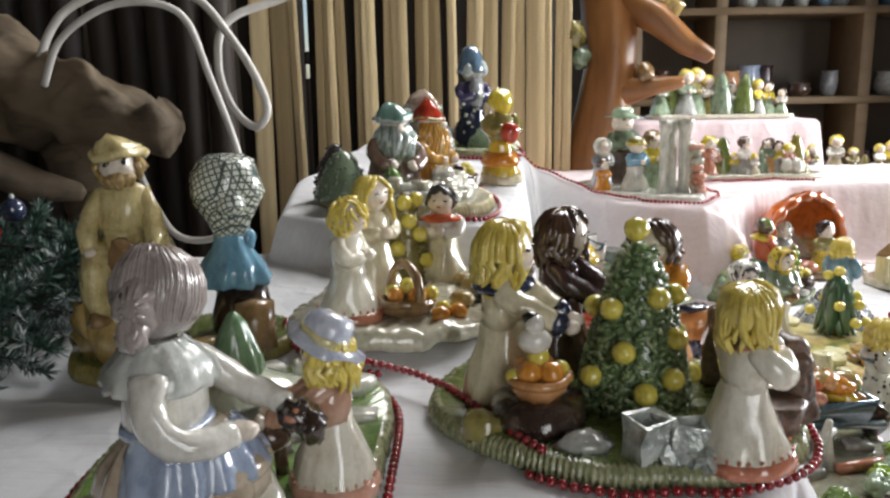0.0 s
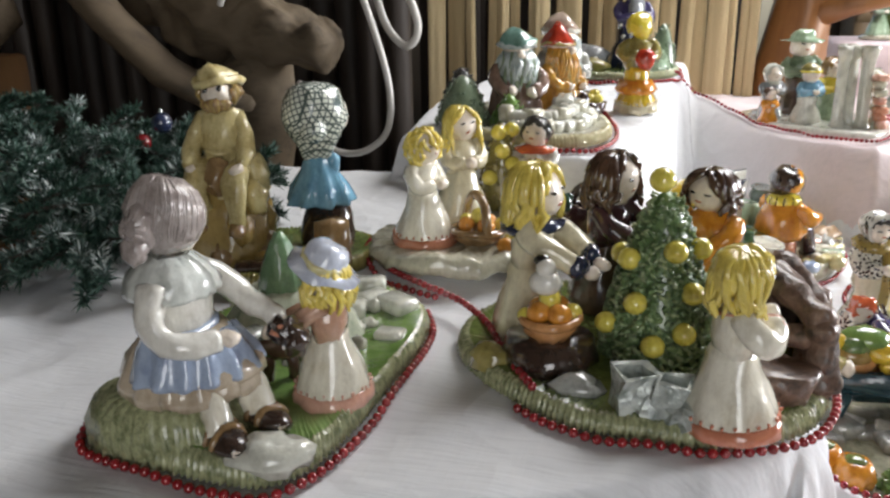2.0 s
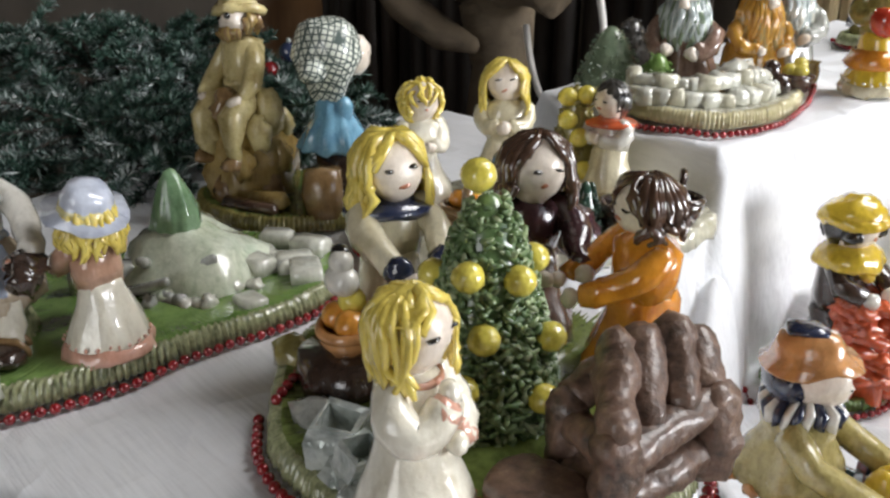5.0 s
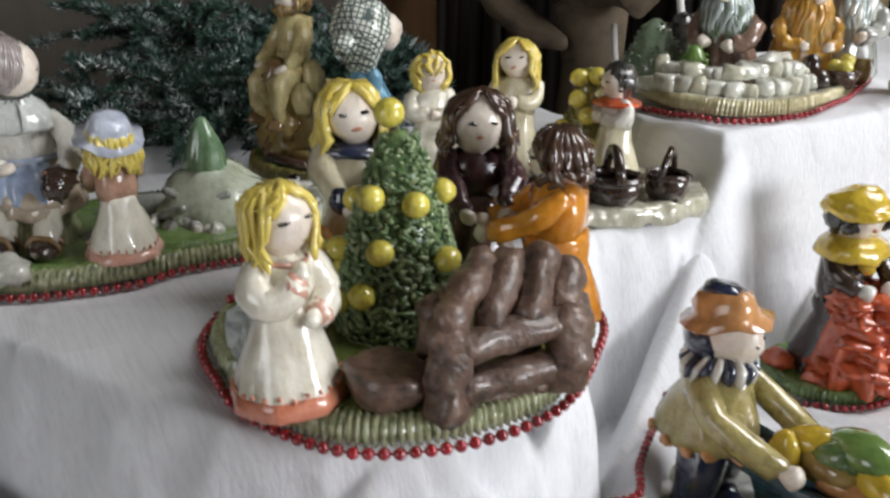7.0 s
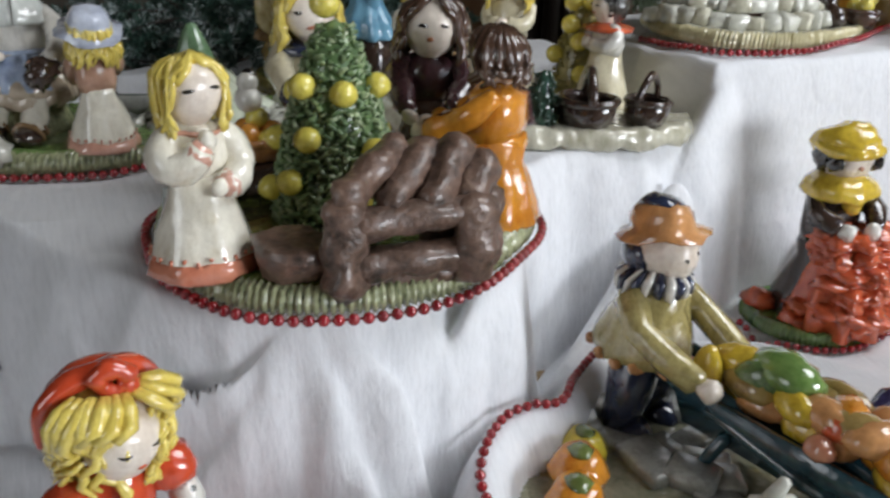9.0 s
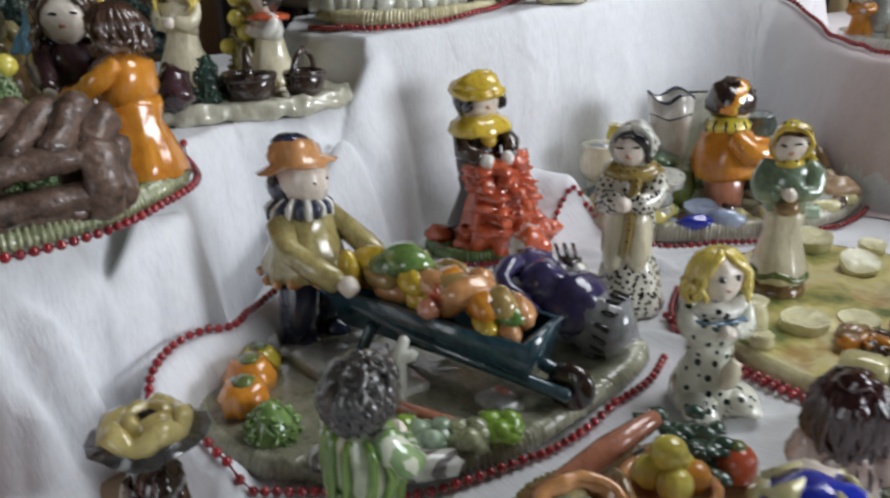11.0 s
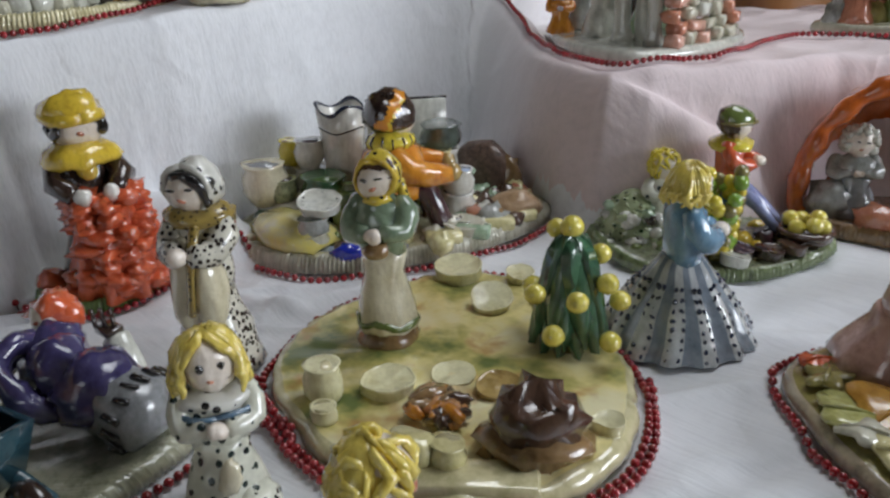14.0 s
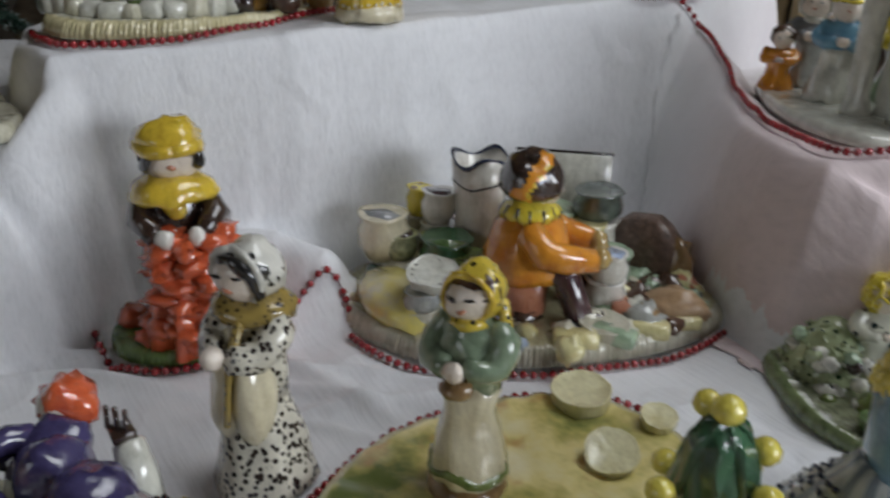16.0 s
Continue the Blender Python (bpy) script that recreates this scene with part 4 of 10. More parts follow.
def figure(skirt, top, skin=None, hair=None, hem=None, style="long", rb=0.28, rw=0.125, pleat=0.03, n=9, arms="front", sleeve=None, hat=None, hatm=None, band=None, apron=None,
           collar=None, head=0.16, eyes=True, waist=0.45, length=0.16, cuff=None, lift_arms=0.0, tilt=0.0, eye="dash", wide=1.75, mouth=True, tall=0.8):
    """A simple clay doll of height 1 that faces +x: bell skirt, body, arms, round head, hair or hat."""
    S = Shape()
    skin = skin or SKIN
    S.use(skirt).lathe([(rb * 0.96, 0), (rb, 0.015), (rb * 0.93, 0.10), (rb * 0.78, 0.22), (rb * 0.60, 0.33), (rw * 1.12, waist - 0.03), (rw * 1.0, waist + 0.02)], 36, pleat=pleat, n=n)
    if hem:
        S.use(hem).lathe([(rb * 1.0, 0), (rb * 1.05, 0.012), (rb * 1.03, 0.05), (rb * 0.985, 0.085), (rb * 0.93, 0.09)], 36, pleat=pleat, n=n, wave=0.006)
    if hem:
        S.use(hem)
        for q in range(26):
            a = 2 * math.pi * q / 26
            S.ball((rb * 0.955 * math.cos(a), rb * 0.955 * math.sin(a), 0.108 + 0.006 * math.sin(q * 3.1)), (0.010, 0.010, 0.014), 6, 5)
    hz = 1 - head * 1.02
    S.use(top).lathe([(rw * 0.98, waist - 0.01), (rw * 1.08, waist + 0.08), (rw * 1.02, hz - head - 0.03), (rw * 0.55, hz - head + 0.02), (0.045, hz - head + 0.05)], 20, sx=0.92, sy=1.18)
    if apron:
        S.use(apron).ball((rb * 0.52, 0, waist * 0.55), (rb * 0.42, rb * 0.62, waist * 0.48), 14, 10, rot=Matrix.Rotation(radians(-24), 3, "Y"))
    sh = hz - head - 0.015
    sm = sleeve or top
    for s in ((1, -1) if arms != "none" else ()):
        if arms == "front":
            path = [(0, s * rw * 0.95, sh), (0.02, s * rw * 1.36, sh - 0.07), (0.09, s * rw * 1.22, sh - 0.15 + lift_arms), (0.17, s * rw * 0.42, sh - 0.14 + lift_arms)]
        elif arms == "down":
            path = [(0, s * rw * 1.1, sh), (0.0, s * rw * 1.7, sh - 0.10), (0.05, s * rw * 1.9, sh - 0.22), (0.11, s * rw * 1.75, sh - 0.29)]
        elif arms == "reach":
            path = [(0, s * rw * 1.1, sh), (0.10, s * rw * 1.35, sh - 0.08), (0.22, s * rw * 1.1, sh - 0.15), (0.34, s * rw * 0.8, sh - 0.20)]
        else:
            path = [(0, s * rw * 1.1, sh), (0.02, s * rw * 2.0, sh - 0.03), (0.04, s * rw * 2.8, sh - 0.02), (0.05, s * rw * 3.4, sh)]
        fine = smooth_path(path, 0.035)
        S.use(sm).tube(fine, [0.060 - 0.010 * i / (len(fine) - 1) + 0.012 * math.sin(math.pi * i / (len(fine) - 1)) for i in range(len(fine))], 10)
        if cuff:
            S.use(cuff).ball(Vector(path[-1]) * 0.75 + Vector(path[-2]) * 0.25, 0.066, 9, 7)
        e = Vector(path[-1]) + (Vector(path[-1]) - Vector(path[-2])).normalized() * 0.055
        S.use(skin).ball(e, 0.042, 9, 7)
    S.use(skin).lathe([(0.055, hz - head * 1.25), (0.05, hz - head * 0.7)], 10)
    c = Vector((0.02, 0, hz))
    S.use(skin).ball(c, (head * 0.98, head * 0.95, head), 18, 12)
    if eyes:
        S.use(BLACK)
        for s in (1, -1):
            d = Vector((0.90, 0.36 * s, 0.16)).normalized()
            S.ball(c + d * head * (0.95 if eye == "dash" else 0.97), (0.018, 0.024, 0.009) if eye == "dash" else (0.019, 0.021, 0.021), 9, 6)
        if mouth:
            S.use(ROSE).ball(c + Vector((0.955, 0.0, -0.32)).normalized() * head * 0.95, (0.014, 0.026, 0.010), 7, 5)
    if collar:
        S.use(collar).lathe([(0.05, sh - 0.02), (rw * 1.45, sh - 0.035), (rw * 1.5, sh - 0.005), (rw * 0.8, sh + 0.035), (0.05, sh + 0.045)], 22, pleat=0.12, n=11, sy=1.12)
    if hair:
        if style == "long":
            hair_long(S, c, head, length, hair)
        elif style == "messy":
            hair_messy(S, c, head, hair, seed=int(rb * 100 + length * 1000))
        elif style == "curly":
            hair_curly(S, c, head, hair)
        else:
            hair_cap(S, c, head, hair, seed=rb * 30)
    if hat == "hood":
        hood(S, c, head, hatm, band)
    elif hat == "brim":
        hat_brim(S, c + Vector((0, 0, head * 0.45)), head, hatm, band, tilt=tilt, wide=wide, tall=tall)
    elif hat == "cap":
        S.use(hatm).ball(c + Vector((-0.05 * head, 0, 0.42 * head)), (head * 1.1, head * 1.1, head * 0.8), 16, 10)
        S.use(band or hatm).tube([c + Vector((head * 1.1 * math.cos(a), head * 1.1 * math.sin(a), head * 0.25)) for a in [2 * math.pi * k / 14 for k in range(15)]], head * 0.12, 6)
    return S


def stand(S, m, wob=0.012, seed=0.0):
    """Sets a doll of height 1 down at a place, with the unevenness of hand-pressed clay."""
    S.wobble(wob * 2.2, 6.0, seed).wobble(wob * 1.15, 19.0, seed + 5).wobble(wob * 0.4, 48.0, seed + 9)
    S.v = [m @ p for p in S.v]
    return S


def plate_base(outline, z, thick, top, rim, ridges=True, seed=0.0, dome=0.004):
    """A flat clay base with a combed, grassy edge."""
    S = Shape()
    edge = smooth_path(outline, 0.0016 if ridges else 0.003, True)
    n = len(edge)
    c = sum(edge, Vector()) / n
    pts, faces, mats = [], [], []
    q = random.Random(int(seed * 10) + n)
    rib = [(0.0014 if i % 3 else -0.0022) + q.uniform(-0.0011, 0.0009) for i in range(n)]
    tip = [0.0016 * (i % 3 > 0) + q.uniform(-0.0008, 0.0014) for i in range(n)]
    rings = [(0.95, 0.0), (1.0, 0.15), (0.995, 0.6), (0.975, 1.0), (0.94, 1.1), (0.8, 1.0), (0.6, 1.0), (0.35, 1.0), (0.12, 1.0)]
    for k, (s, h) in enumerate(rings):
        for i, p in enumerate(edge):
            q = c + (p - c) * s
            if ridges and k in (1, 2, 3):
                q = q + (p - c).normalized() * rib[i]
            zz = z + thick * h + (dome * (1 - s) + 0.0018 * noise.noise(Vector((q.x * 45, q.y * 45, seed))) if k > 3 else 0) + (tip[i] if k in (3, 4) and ridges else 0)
            pts.append((q.x, q.y, zz))
    for k in range(len(rings) - 1):
        for i in range(n):
            j = (i + 1) % n
            faces.append((k * n + i, k * n + j, (k + 1) * n + j, (k + 1) * n + i))
            mats.append(0 if k < 4 else 1)
    faces += [tuple(range(n))[::-1], tuple(range((len(rings) - 1) * n, len(rings) * n))]
    mats += [0, 1]
    S.mats = [rim, top]
    S.v, S.f, S.m = [Vector(p) for p in pts], [list(f) for f in faces], mats
    return S


bead_mesh = Shape().use(BEAD).ball((0, 0, 0), 1.0, 12, 8).mesh("bead")


def garland(pts, closed=False, spacing=0.0083, r=0.0036, label="string of shiny red beads lying on white cloth", lift=0.0, group="bead garlands", level=0.0):
    line = smooth_path(pts, spacing, closed)
    zs = cloth_height(np.array([p.x for p in line]), np.array([p.y for p in line]))
    line = [Vector((p.x, p.y, max(float(z), level) + r + 0.0012 + lift)) for p, z in zip(line, zs)]
    g = thing("bead_garland", line[0], label, "garland", group)
    cord = line + ([line[0]] if closed else [])
    part("cord", Shape().use(THREAD).tube(cord, 0.0008, 5), g)
    k = random.Random(len(line))
    repeat("bead", bead_mesh, [Matrix.Translation(p + Vector((0, 0, k.uniform(-0.0002, 0.0003)))) @ Matrix.Diagonal((r, r, r, 1)) for p in line], g)
    return g


def offset(outline, d):
    c = sum((Vector((*p, 0)) for p in outline), Vector()) / len(outline)
    return [tuple((Vector((*p, 0)) + (Vector((*p, 0)) - c).normalized() * d).xy) for p in outline]


def cone_tree(at, h, r, mat, n=620, seed=1, fine=1.0):
    """A clay tree: a cone covered with curled clay shreds."""
    S = Shape()
    S.use(mat).lathe([(r * 0.9, 0)] + [(r * 0.95 * (1 - 0.78 * (f / 10) ** 1.6), h * f / 10) for f in range(1, 10)] + [(r * 0.12, h * 0.985), (0, h)], 18)
    k = random.Random(seed)
    for _ in range(n):
        z = h * (1 - k.random() ** 0.62) * 0.99
        a = k.uniform(0, 2 * math.pi)
        rr = r * (0.97 - 0.78 * (z / h) ** 1.6)
        d = Vector((math.cos(a), math.sin(a), 0))
        side = d.cross(Vector((0, 0, 1)))
        p = d * rr + Vector((0, 0, z))
        l = fine * max(0.062 * h, 0.0058) * k.uniform(0.6, 1.4)
        tw = side * k.uniform(-1, 1) + Vector((0, 0, k.uniform(-0.9, 0.6)))
        S.tube([p - d * 0.01 * h, p + d * l * 0.4 + tw * l * 0.3, p + d * l * 0.35 + tw * l], [0.22 * l, 0.27 * l, 0.13 * l], 5)
    S.v = [Vector(at) + p for p in S.v]
    return S


LEMON_SKIN = glaze("lemon_skin_glaze", (0.78, 0.67, 0.12), (0.58, 0.48, 0.05), scale=0.9, amount=0.3)
PEACH_SKIN = glaze("peach_skin_glaze", (0.78, 0.34, 0.05), (0.58, 0.18, 0.02), scale=0.9, amount=0.4)
fruit_mesh = Shape().use(LEMON_SKIN).ball((0, 0, 0), (1, 1, 0.94), 14, 10, lump=0.06).mesh("fruit")
peach_mesh = Shape().use(PEACH_SKIN).ball((0, 0, 0), (1, 1, 0.9), 12, 9, lump=0.08, seed=3).mesh("fruit")


def fruits(me, places, parent, name="fruit"):
    repeat(name, me, [Matrix.Translation(p[:3]) @ rot_z(37 * i) @ Matrix.Diagonal((p[3], p[3], p[3], 1)) for i, p in enumerate(places)], parent)


def on_cone(at, h, r, spots, size):
    res = []
    for a, f in spots:
        rr = r * (0.97 - 0.78 * f ** 1.6) + size * 0.4
        res.append((at[0] + rr * math.cos(radians(a)), at[1] + rr * math.sin(radians(a)), at[2] + h * f, size))
    return res


def basket(at, r, h, mat, handle=True, facing=0.0, loop=1.5):
    S = Shape()
    S.use(mat).lathe([(r * 0.75, 0), (r, h * 0.5), (r * 1.08, h), (r * 0.95, h * 1.02), (r * 0.85, h * 0.6), (r * 0.3, h * 0.4), (0, h * 0.4)], 20, pleat=0.05, n=10)
    S.tube([(r * math.cos(a), r * math.sin(a), h) for a in [2 * math.pi * k / 18 for k in range(19)]], r * 0.16, 6)
    if handle:
        S.tube([(0, r * math.cos(radians(a)), h + loop * r * math.sin(radians(a))) for a in range(0, 181, 15)], r * 0.19, 8)
    m = Matrix.Translation(at) @ rot_z(facing)
    S.v = [m @ p for p in S.v]
    return S.wobble(r * 0.12, 0.6 / r, at[0] * 41)


def pot(at, r, h, mat, inner=None, lip=0.1):
    S = Shape()
    S.use(mat).lathe([(r * 0.7, 0), (r * 0.98, h * 0.3), (r * 1.02, h * 0.6), (r * 0.85, h * 0.88), (r * (0.9 + lip), h), (r * (0.78 + lip), h * 0.99)], 20, at)
    S.use(inner or mat).lathe([(r * (0.78 + lip), h * 0.985), (r * 0.7, h * 0.7), (0, h * 0.68)], 20, at)
    return S.wobble(r * 0.16, 0.5 / r, at[1] * 37).wobble(r * 0.06, 1.6 / r, at[0] * 53)


def rock(at, size, mat, seed=0.0, facing=0.0):
    S = Shape().use(mat)
    S.ball((0, 0, 0), (size[0] / 2, size[1] / 2, size[2] / 2), 12, 8, lump=0.45, seed=seed)
    m = Matrix.Translation((at[0], at[1], at[2] + size[2] * 0.38)) @ rot_z(facing)
    S.v = [m @ p for p in S.v]
    return S


def brick(at, size, mat, facing=0.0, tilt=0.0):
    S = Shape().use(mat).block((0, 0, size[2] / 2), size, bevel=0.35)
    m = Matrix.Translation(at) @ rot_z(facing) @ Matrix.Rotation(radians(tilt), 4, "Y")
    S.v = [m @ p for p in S.v]
    return S.wobble(min(size) * 0.12, 0.5 / max(size), at[0])

# ---- front riser: the seated woman and the girl in a hat ----
T1, TC = Z1 + 0.003, Z1 + 0.022
A_OUT = [(-0.185, 0.425), (-0.15, 0.403), (-0.065, 0.394), (-0.034, 0.402), (-0.016, 0.44), (-0.010, 0.53), (-0.010, 0.63), (-0.028, 0.68), (-0.09, 0.72), (-0.15, 0.70), (-0.195, 0.64), (-0.205, 0.52)]
grpA = thing("figurine_group", (-0.08, 0.5, T1), "glazed clay seated woman and girl in a blue hat on grass", "figurine", "clay figurine groups")
part("base", plate_base(A_OUT, T1, 0.015, GRASS, RIMGRASS, seed=1), grpA, "green combed grass base")
za = T1 + 0.015


PALERUFF = glaze("pale_ruff_glaze", (0.70, 0.72, 0.68), (0.46, 0.50, 0.46))
HATBLUE = glaze("pale_hat_glaze", (0.62, 0.66, 0.76), (0.44, 0.48, 0.62))


def skirt_panel(S, mat, prof, a0, a1, at=(0, 0, 0), n=14, pleat=0.05, thick=0.012, sx=1.0):
    """A gathered panel that wraps part of the way round a body."""
    pts, faces, m = [], [], 40
    for r, z in prof:
        for i in range(m):
            a = radians(a0 + (a1 - a0) * i / (m - 1))
            for k in (0.0, thick):
                rr = (r + k) * (1 + pleat * math.cos(n * a) * (1.2 - z))
                pts.append((at[0] + rr * sx * math.cos(a), at[1] + rr * math.sin(a), at[2] + z))
    w = 2 * m
    for j in range(len(prof) - 1):
        for i in range(m - 1):
            p = j * w + 2 * i
            faces += [(p + 1, p + 3, p + w + 3, p + w + 1), (p, p + w, p + w + 2, p + 2)]
        for p in (j * w, j * w + w - 2):
            faces.append((p, p + 1, p + w + 1, p + w))
    for i in range(m - 1):
        for p in (2 * i, (len(prof) - 1) * w + 2 * i):
            faces.append((p, p + 2, p + 3, p + 1))
    S.use(mat).put(pts, faces)


def seated_woman(at, facing, H):
    S = Shape()
    beige = glaze("beige_skirt_glaze", (0.56, 0.47, 0.36), (0.36, 0.27, 0.18))
    S.use(beige).lathe([(0.215, 0.155), (0.245, 0.165), (0.245, 0.20), (0.22, 0.27), (0.185, 0.335), (0.145, 0.40)], 72, (0.035, 0, 0), pleat=0.10, n=13, sx=1.10, wave=0.012)
    S.use(beige).ball((0.13, 0, 0.245), (0.185, 0.20, 0.085), 22, 12, lump=0.1)
    skirt_panel(S, PALEBLUE, [(0.240, 0.245), (0.238, 0.26), (0.220, 0.31), (0.192, 0.36), (0.160, 0.415)], -125, 25, (0.04, 0, 0), 16, 0.05, 0.012, 1.06)
    S.use(PALEBLUE).lathe([(0.150, 0.385), (0.165, 0.40), (0.160, 0.425), (0.145, 0.43)], 30, sx=0.95)
    for knee, foot in (((0.215, 0.05), (0.320, -0.005)), ((0.150, -0.11), (0.235, -0.175))):
        k, p = Vector((*knee, 0.215)), Vector((*foot, 0.05))
        d = Vector((p.x - k.x, p.y - k.y, 0)).normalized()
        turn = Matrix.Rotation(math.atan2(d.y, d.x), 3, "Z")
        S.use(IVORY).tube(smooth_path([k, k.lerp(p, 0.5) + Vector((0.01, 0, 0.012)), p + Vector((0, 0, 0.02))], 0.02), 0.060, 14)
        S.use(UMBER).ball(p + d * 0.05, (0.105, 0.066, 0.052), 16, 10, rot=turn)
        for q in (0.0, 0.055):
            S.use(TAN).tube([p + turn @ Vector((q, 0.066 * math.cos(radians(a)), 0.058 * math.sin(radians(a)))) for a in range(0, 181, 20)], 0.013, 6)
        S.use(SKIN).ball(p + d * 0.115, (0.038, 0.042, 0.030), 10, 7)
    S.use(WHITE).lathe([(0.14, 0.39), (0.150, 0.45), (0.140, 0.54), (0.125, 0.60), (0.07, 0.67)], 26, sx=0.88, sy=1.05)
    skirt_panel(S, PALERUFF, [(0.155, 0.545), (0.160, 0.56), (0.145, 0.61), (0.105, 0.665), (0.06, 0.70)], 0, 358, (0, 0, 0), 17, 0.10, 0.012)
    for path in ([(0, -0.13, 0.59), (0.005, -0.19, 0.51), (0.06, -0.215, 0.435), (0.15, -0.19, 0.415), (0.24, -0.13, 0.42)], [(0.02, 0.13, 0.59), (0.09, 0.17, 0.54), (0.19, 0.18, 0.475), (0.30, 0.15, 0.43), (0.37, 0.11, 0.405)]):
        fine = smooth_path(path, 0.03)
        S.use(WHITE).tube(fine, [0.062 - 0.018 * i / (len(fine) - 1) for i in range(len(fine))], 14)
        S.use(SKIN).ball(fine[-1] + (fine[-1] - fine[-2]).normalized() * 0.035, (0.045, 0.036, 0.034), 12, 8)
    S.use(UMBER).ball((0.42, 0.07, 0.385), (0.075, 0.07, 0.055), 16, 10, lump=0.5, seed=2).ball((0.46, 0.05, 0.36), (0.05, 0.055, 0.06), 14, 9, lump=0.5, seed=6)
    S.use(ROSE).ball((0.40, 0.03, 0.40), (0.03, 0.03, 0.025), 10, 7, lump=0.4)
    c = Vector((0.02, 0, 0.838))
    S.t = Matrix.Translation(c) @ rot_z(84) @ Matrix.Rotation(radians(8), 4, "Y") @ Matrix.Diagonal((0.92, 0.92, 0.96, 1)) @ Matrix.Translation(-c)
    S.use(SKIN).ball(c, (0.140, 0.130, 0.142), 20, 14)
    S.use(BLACK)
    for s in (1, -1):
        S.ball(c + Vector((0.90, 0.36 * s, 0.1)).normalized() * 0.138, (0.010, 0.022, 0.006), 8, 5)
    S.use(MAUVE).ball(c + Vector((-0.035, 0, 0.012)), (0.142, 0.148, 0.150), 26, 18)
    for k in range(54):
        a = radians(58 + 244 * k / 53)
        d = Vector((math.cos(a), math.sin(a), 0))
        path = [c + Vector((-0.03, 0, 0.012)) + (d * math.sin(radians(th)) + Vector((0, 0, math.cos(radians(th))))) * (0.1465 + 0.002 * math.sin(k * 2.3)) for th in (6, 30, 55, 80, 105, 126)]
        S.tube(path, [0.004, 0.0075, 0.009, 0.009, 0.0075, 0.004], 5)
    bun = c + Vector((-0.155, 0.02, -0.02))
    S.ball(bun, (0.06, 0.075, 0.085), 16, 11, lump=0.25, seed=5).ball(bun + Vector((-0.02, 0.01, -0.085)), (0.045, 0.055, 0.06), 14, 9, lump=0.4, seed=8)
    for k in range(10):
        a = 2 * math.pi * k / 10
        S.tube([bun + Vector((-0.03, 0.05 * math.cos(a), 0.06 * math.sin(a))), bun + Vector((-0.062, 0.03 * math.cos(a), 0.035 * math.sin(a)))], [0.012, 0.006], 5)
    S.t = Matrix.Identity(4)
    return stand(S, place(*at, facing, H), 0.008, 2.0)


part("doll", seated_woman((-0.118, 0.441, za), 4, 0.171), grpA, "seated woman with mauve-grey hair, white blouse and blue apron")
S = Shape().use(RIMGRASS)
S.lathe([(0.062, -0.012), (0.064, 0.004), (0.060, 0.016), (0.050, 0.024), (0.030, 0.030), (0, 0.031)], 120, (-0.128, 0.436, za - 0.002), pleat=0.05, n=40, sx=0.95, sy=0.62, wave=0.0012)
part("mound", S.wobble(0.003, 60), grpA, "combed pale green grass mound used as a seat")
part("doll", stand(figure(IVORY, glaze("pink_bodice_glaze", (0.62, 0.38, 0.27), (0.45, 0.24, 0.15)), hair=BLONDE, hem=BLUSH, style="long", rb=0.27, rw=0.12, pleat=0.035, n=10, hat="brim", hatm=HATBLUE, band=PALEYELLOW, arms="reach", length=0.20, head=0.150, tilt=-24, wide=1.65, tall=1.10),
                   place(-0.036, 0.497, za, 185, 0.107)), grpA, "girl in cream dress and pale blue hat")
for p, s, f in (((-0.085, 0.692), (0.034, 0.022, 0.018), 20), ((-0.045, 0.660), (0.036, 0.026, 0.014), -30), ((-0.085, 0.635), (0.038, 0.024, 0.016), 10), ((-0.03, 0.60), (0.024, 0.018, 0.008), 0), ((-0.12, 0.68), (0.03, 0.02, 0.016), 40), ((-0.07, 0.665), (0.03, 0.022, 0.014), 60), ((-0.10, 0.655), (0.026, 0.02, 0.012), -20)):
    part("stone", brick((p[0], p[1], za - 0.001), s, PALESTONE, f), grpA)
part("rock", rock((-0.040, 0.410, za - 0.006), (0.054, 0.034, 0.024), PALESTONE, 17, 20), grpA)
HILL = glaze("pale_mint_hill_glaze", (0.72, 0.76, 0.62), (0.36, 0.46, 0.28), scale=40, amount=0.5)
S = Shape().use(HILL).lathe([(0.062, -0.004), (0.058, 0.010), (0.046, 0.024), (0.030, 0.036), (0.014, 0.043), (0, 0.044)], 40, (-0.118, 0.598, za), pleat=0.10, n=5, sx=1.05, sy=0.95)
part("mound", S.wobble(0.010, 34).wobble(0.003, 130), grpA, "pale mint glazed hill")
part("bush", Shape().use(glaze("leek_green_glaze", (0.22, 0.36, 0.20), (0.10, 0.19, 0.09), scale=70)).lathe([(0.017, 0), (0.0195, 0.006), (0.0175, 0.018), (0.0135, 0.030), (0.0085, 0.042), (0.004, 0.050), (0, 0.052)], 40, (-0.121, 0.590, za + 0.038), pleat=0.05, n=11).wobble(0.003, 70).wobble(0.0012, 260), grpA, "small smooth green clay cone tree")
k = random.Random(44)
for i in range(16):
    a = k.uniform(-1.6, 1.2)
    rr = k.uniform(0.055, 0.075)
    part("stone", rock((-0.115 + rr * math.cos(a), 0.598 + rr * math.sin(a), za - 0.002), (k.uniform(0.010, 0.022), k.uniform(0.010, 0.018), k.uniform(0.008, 0.016)), k.choice((PALESTONE, HILL, STONE, WHITE)), i * 1.3, 40 * i), grpA)
part("bench", brick((-0.13, 0.53, za), (0.05, 0.02, 0.022), STONE, 70), grpA)
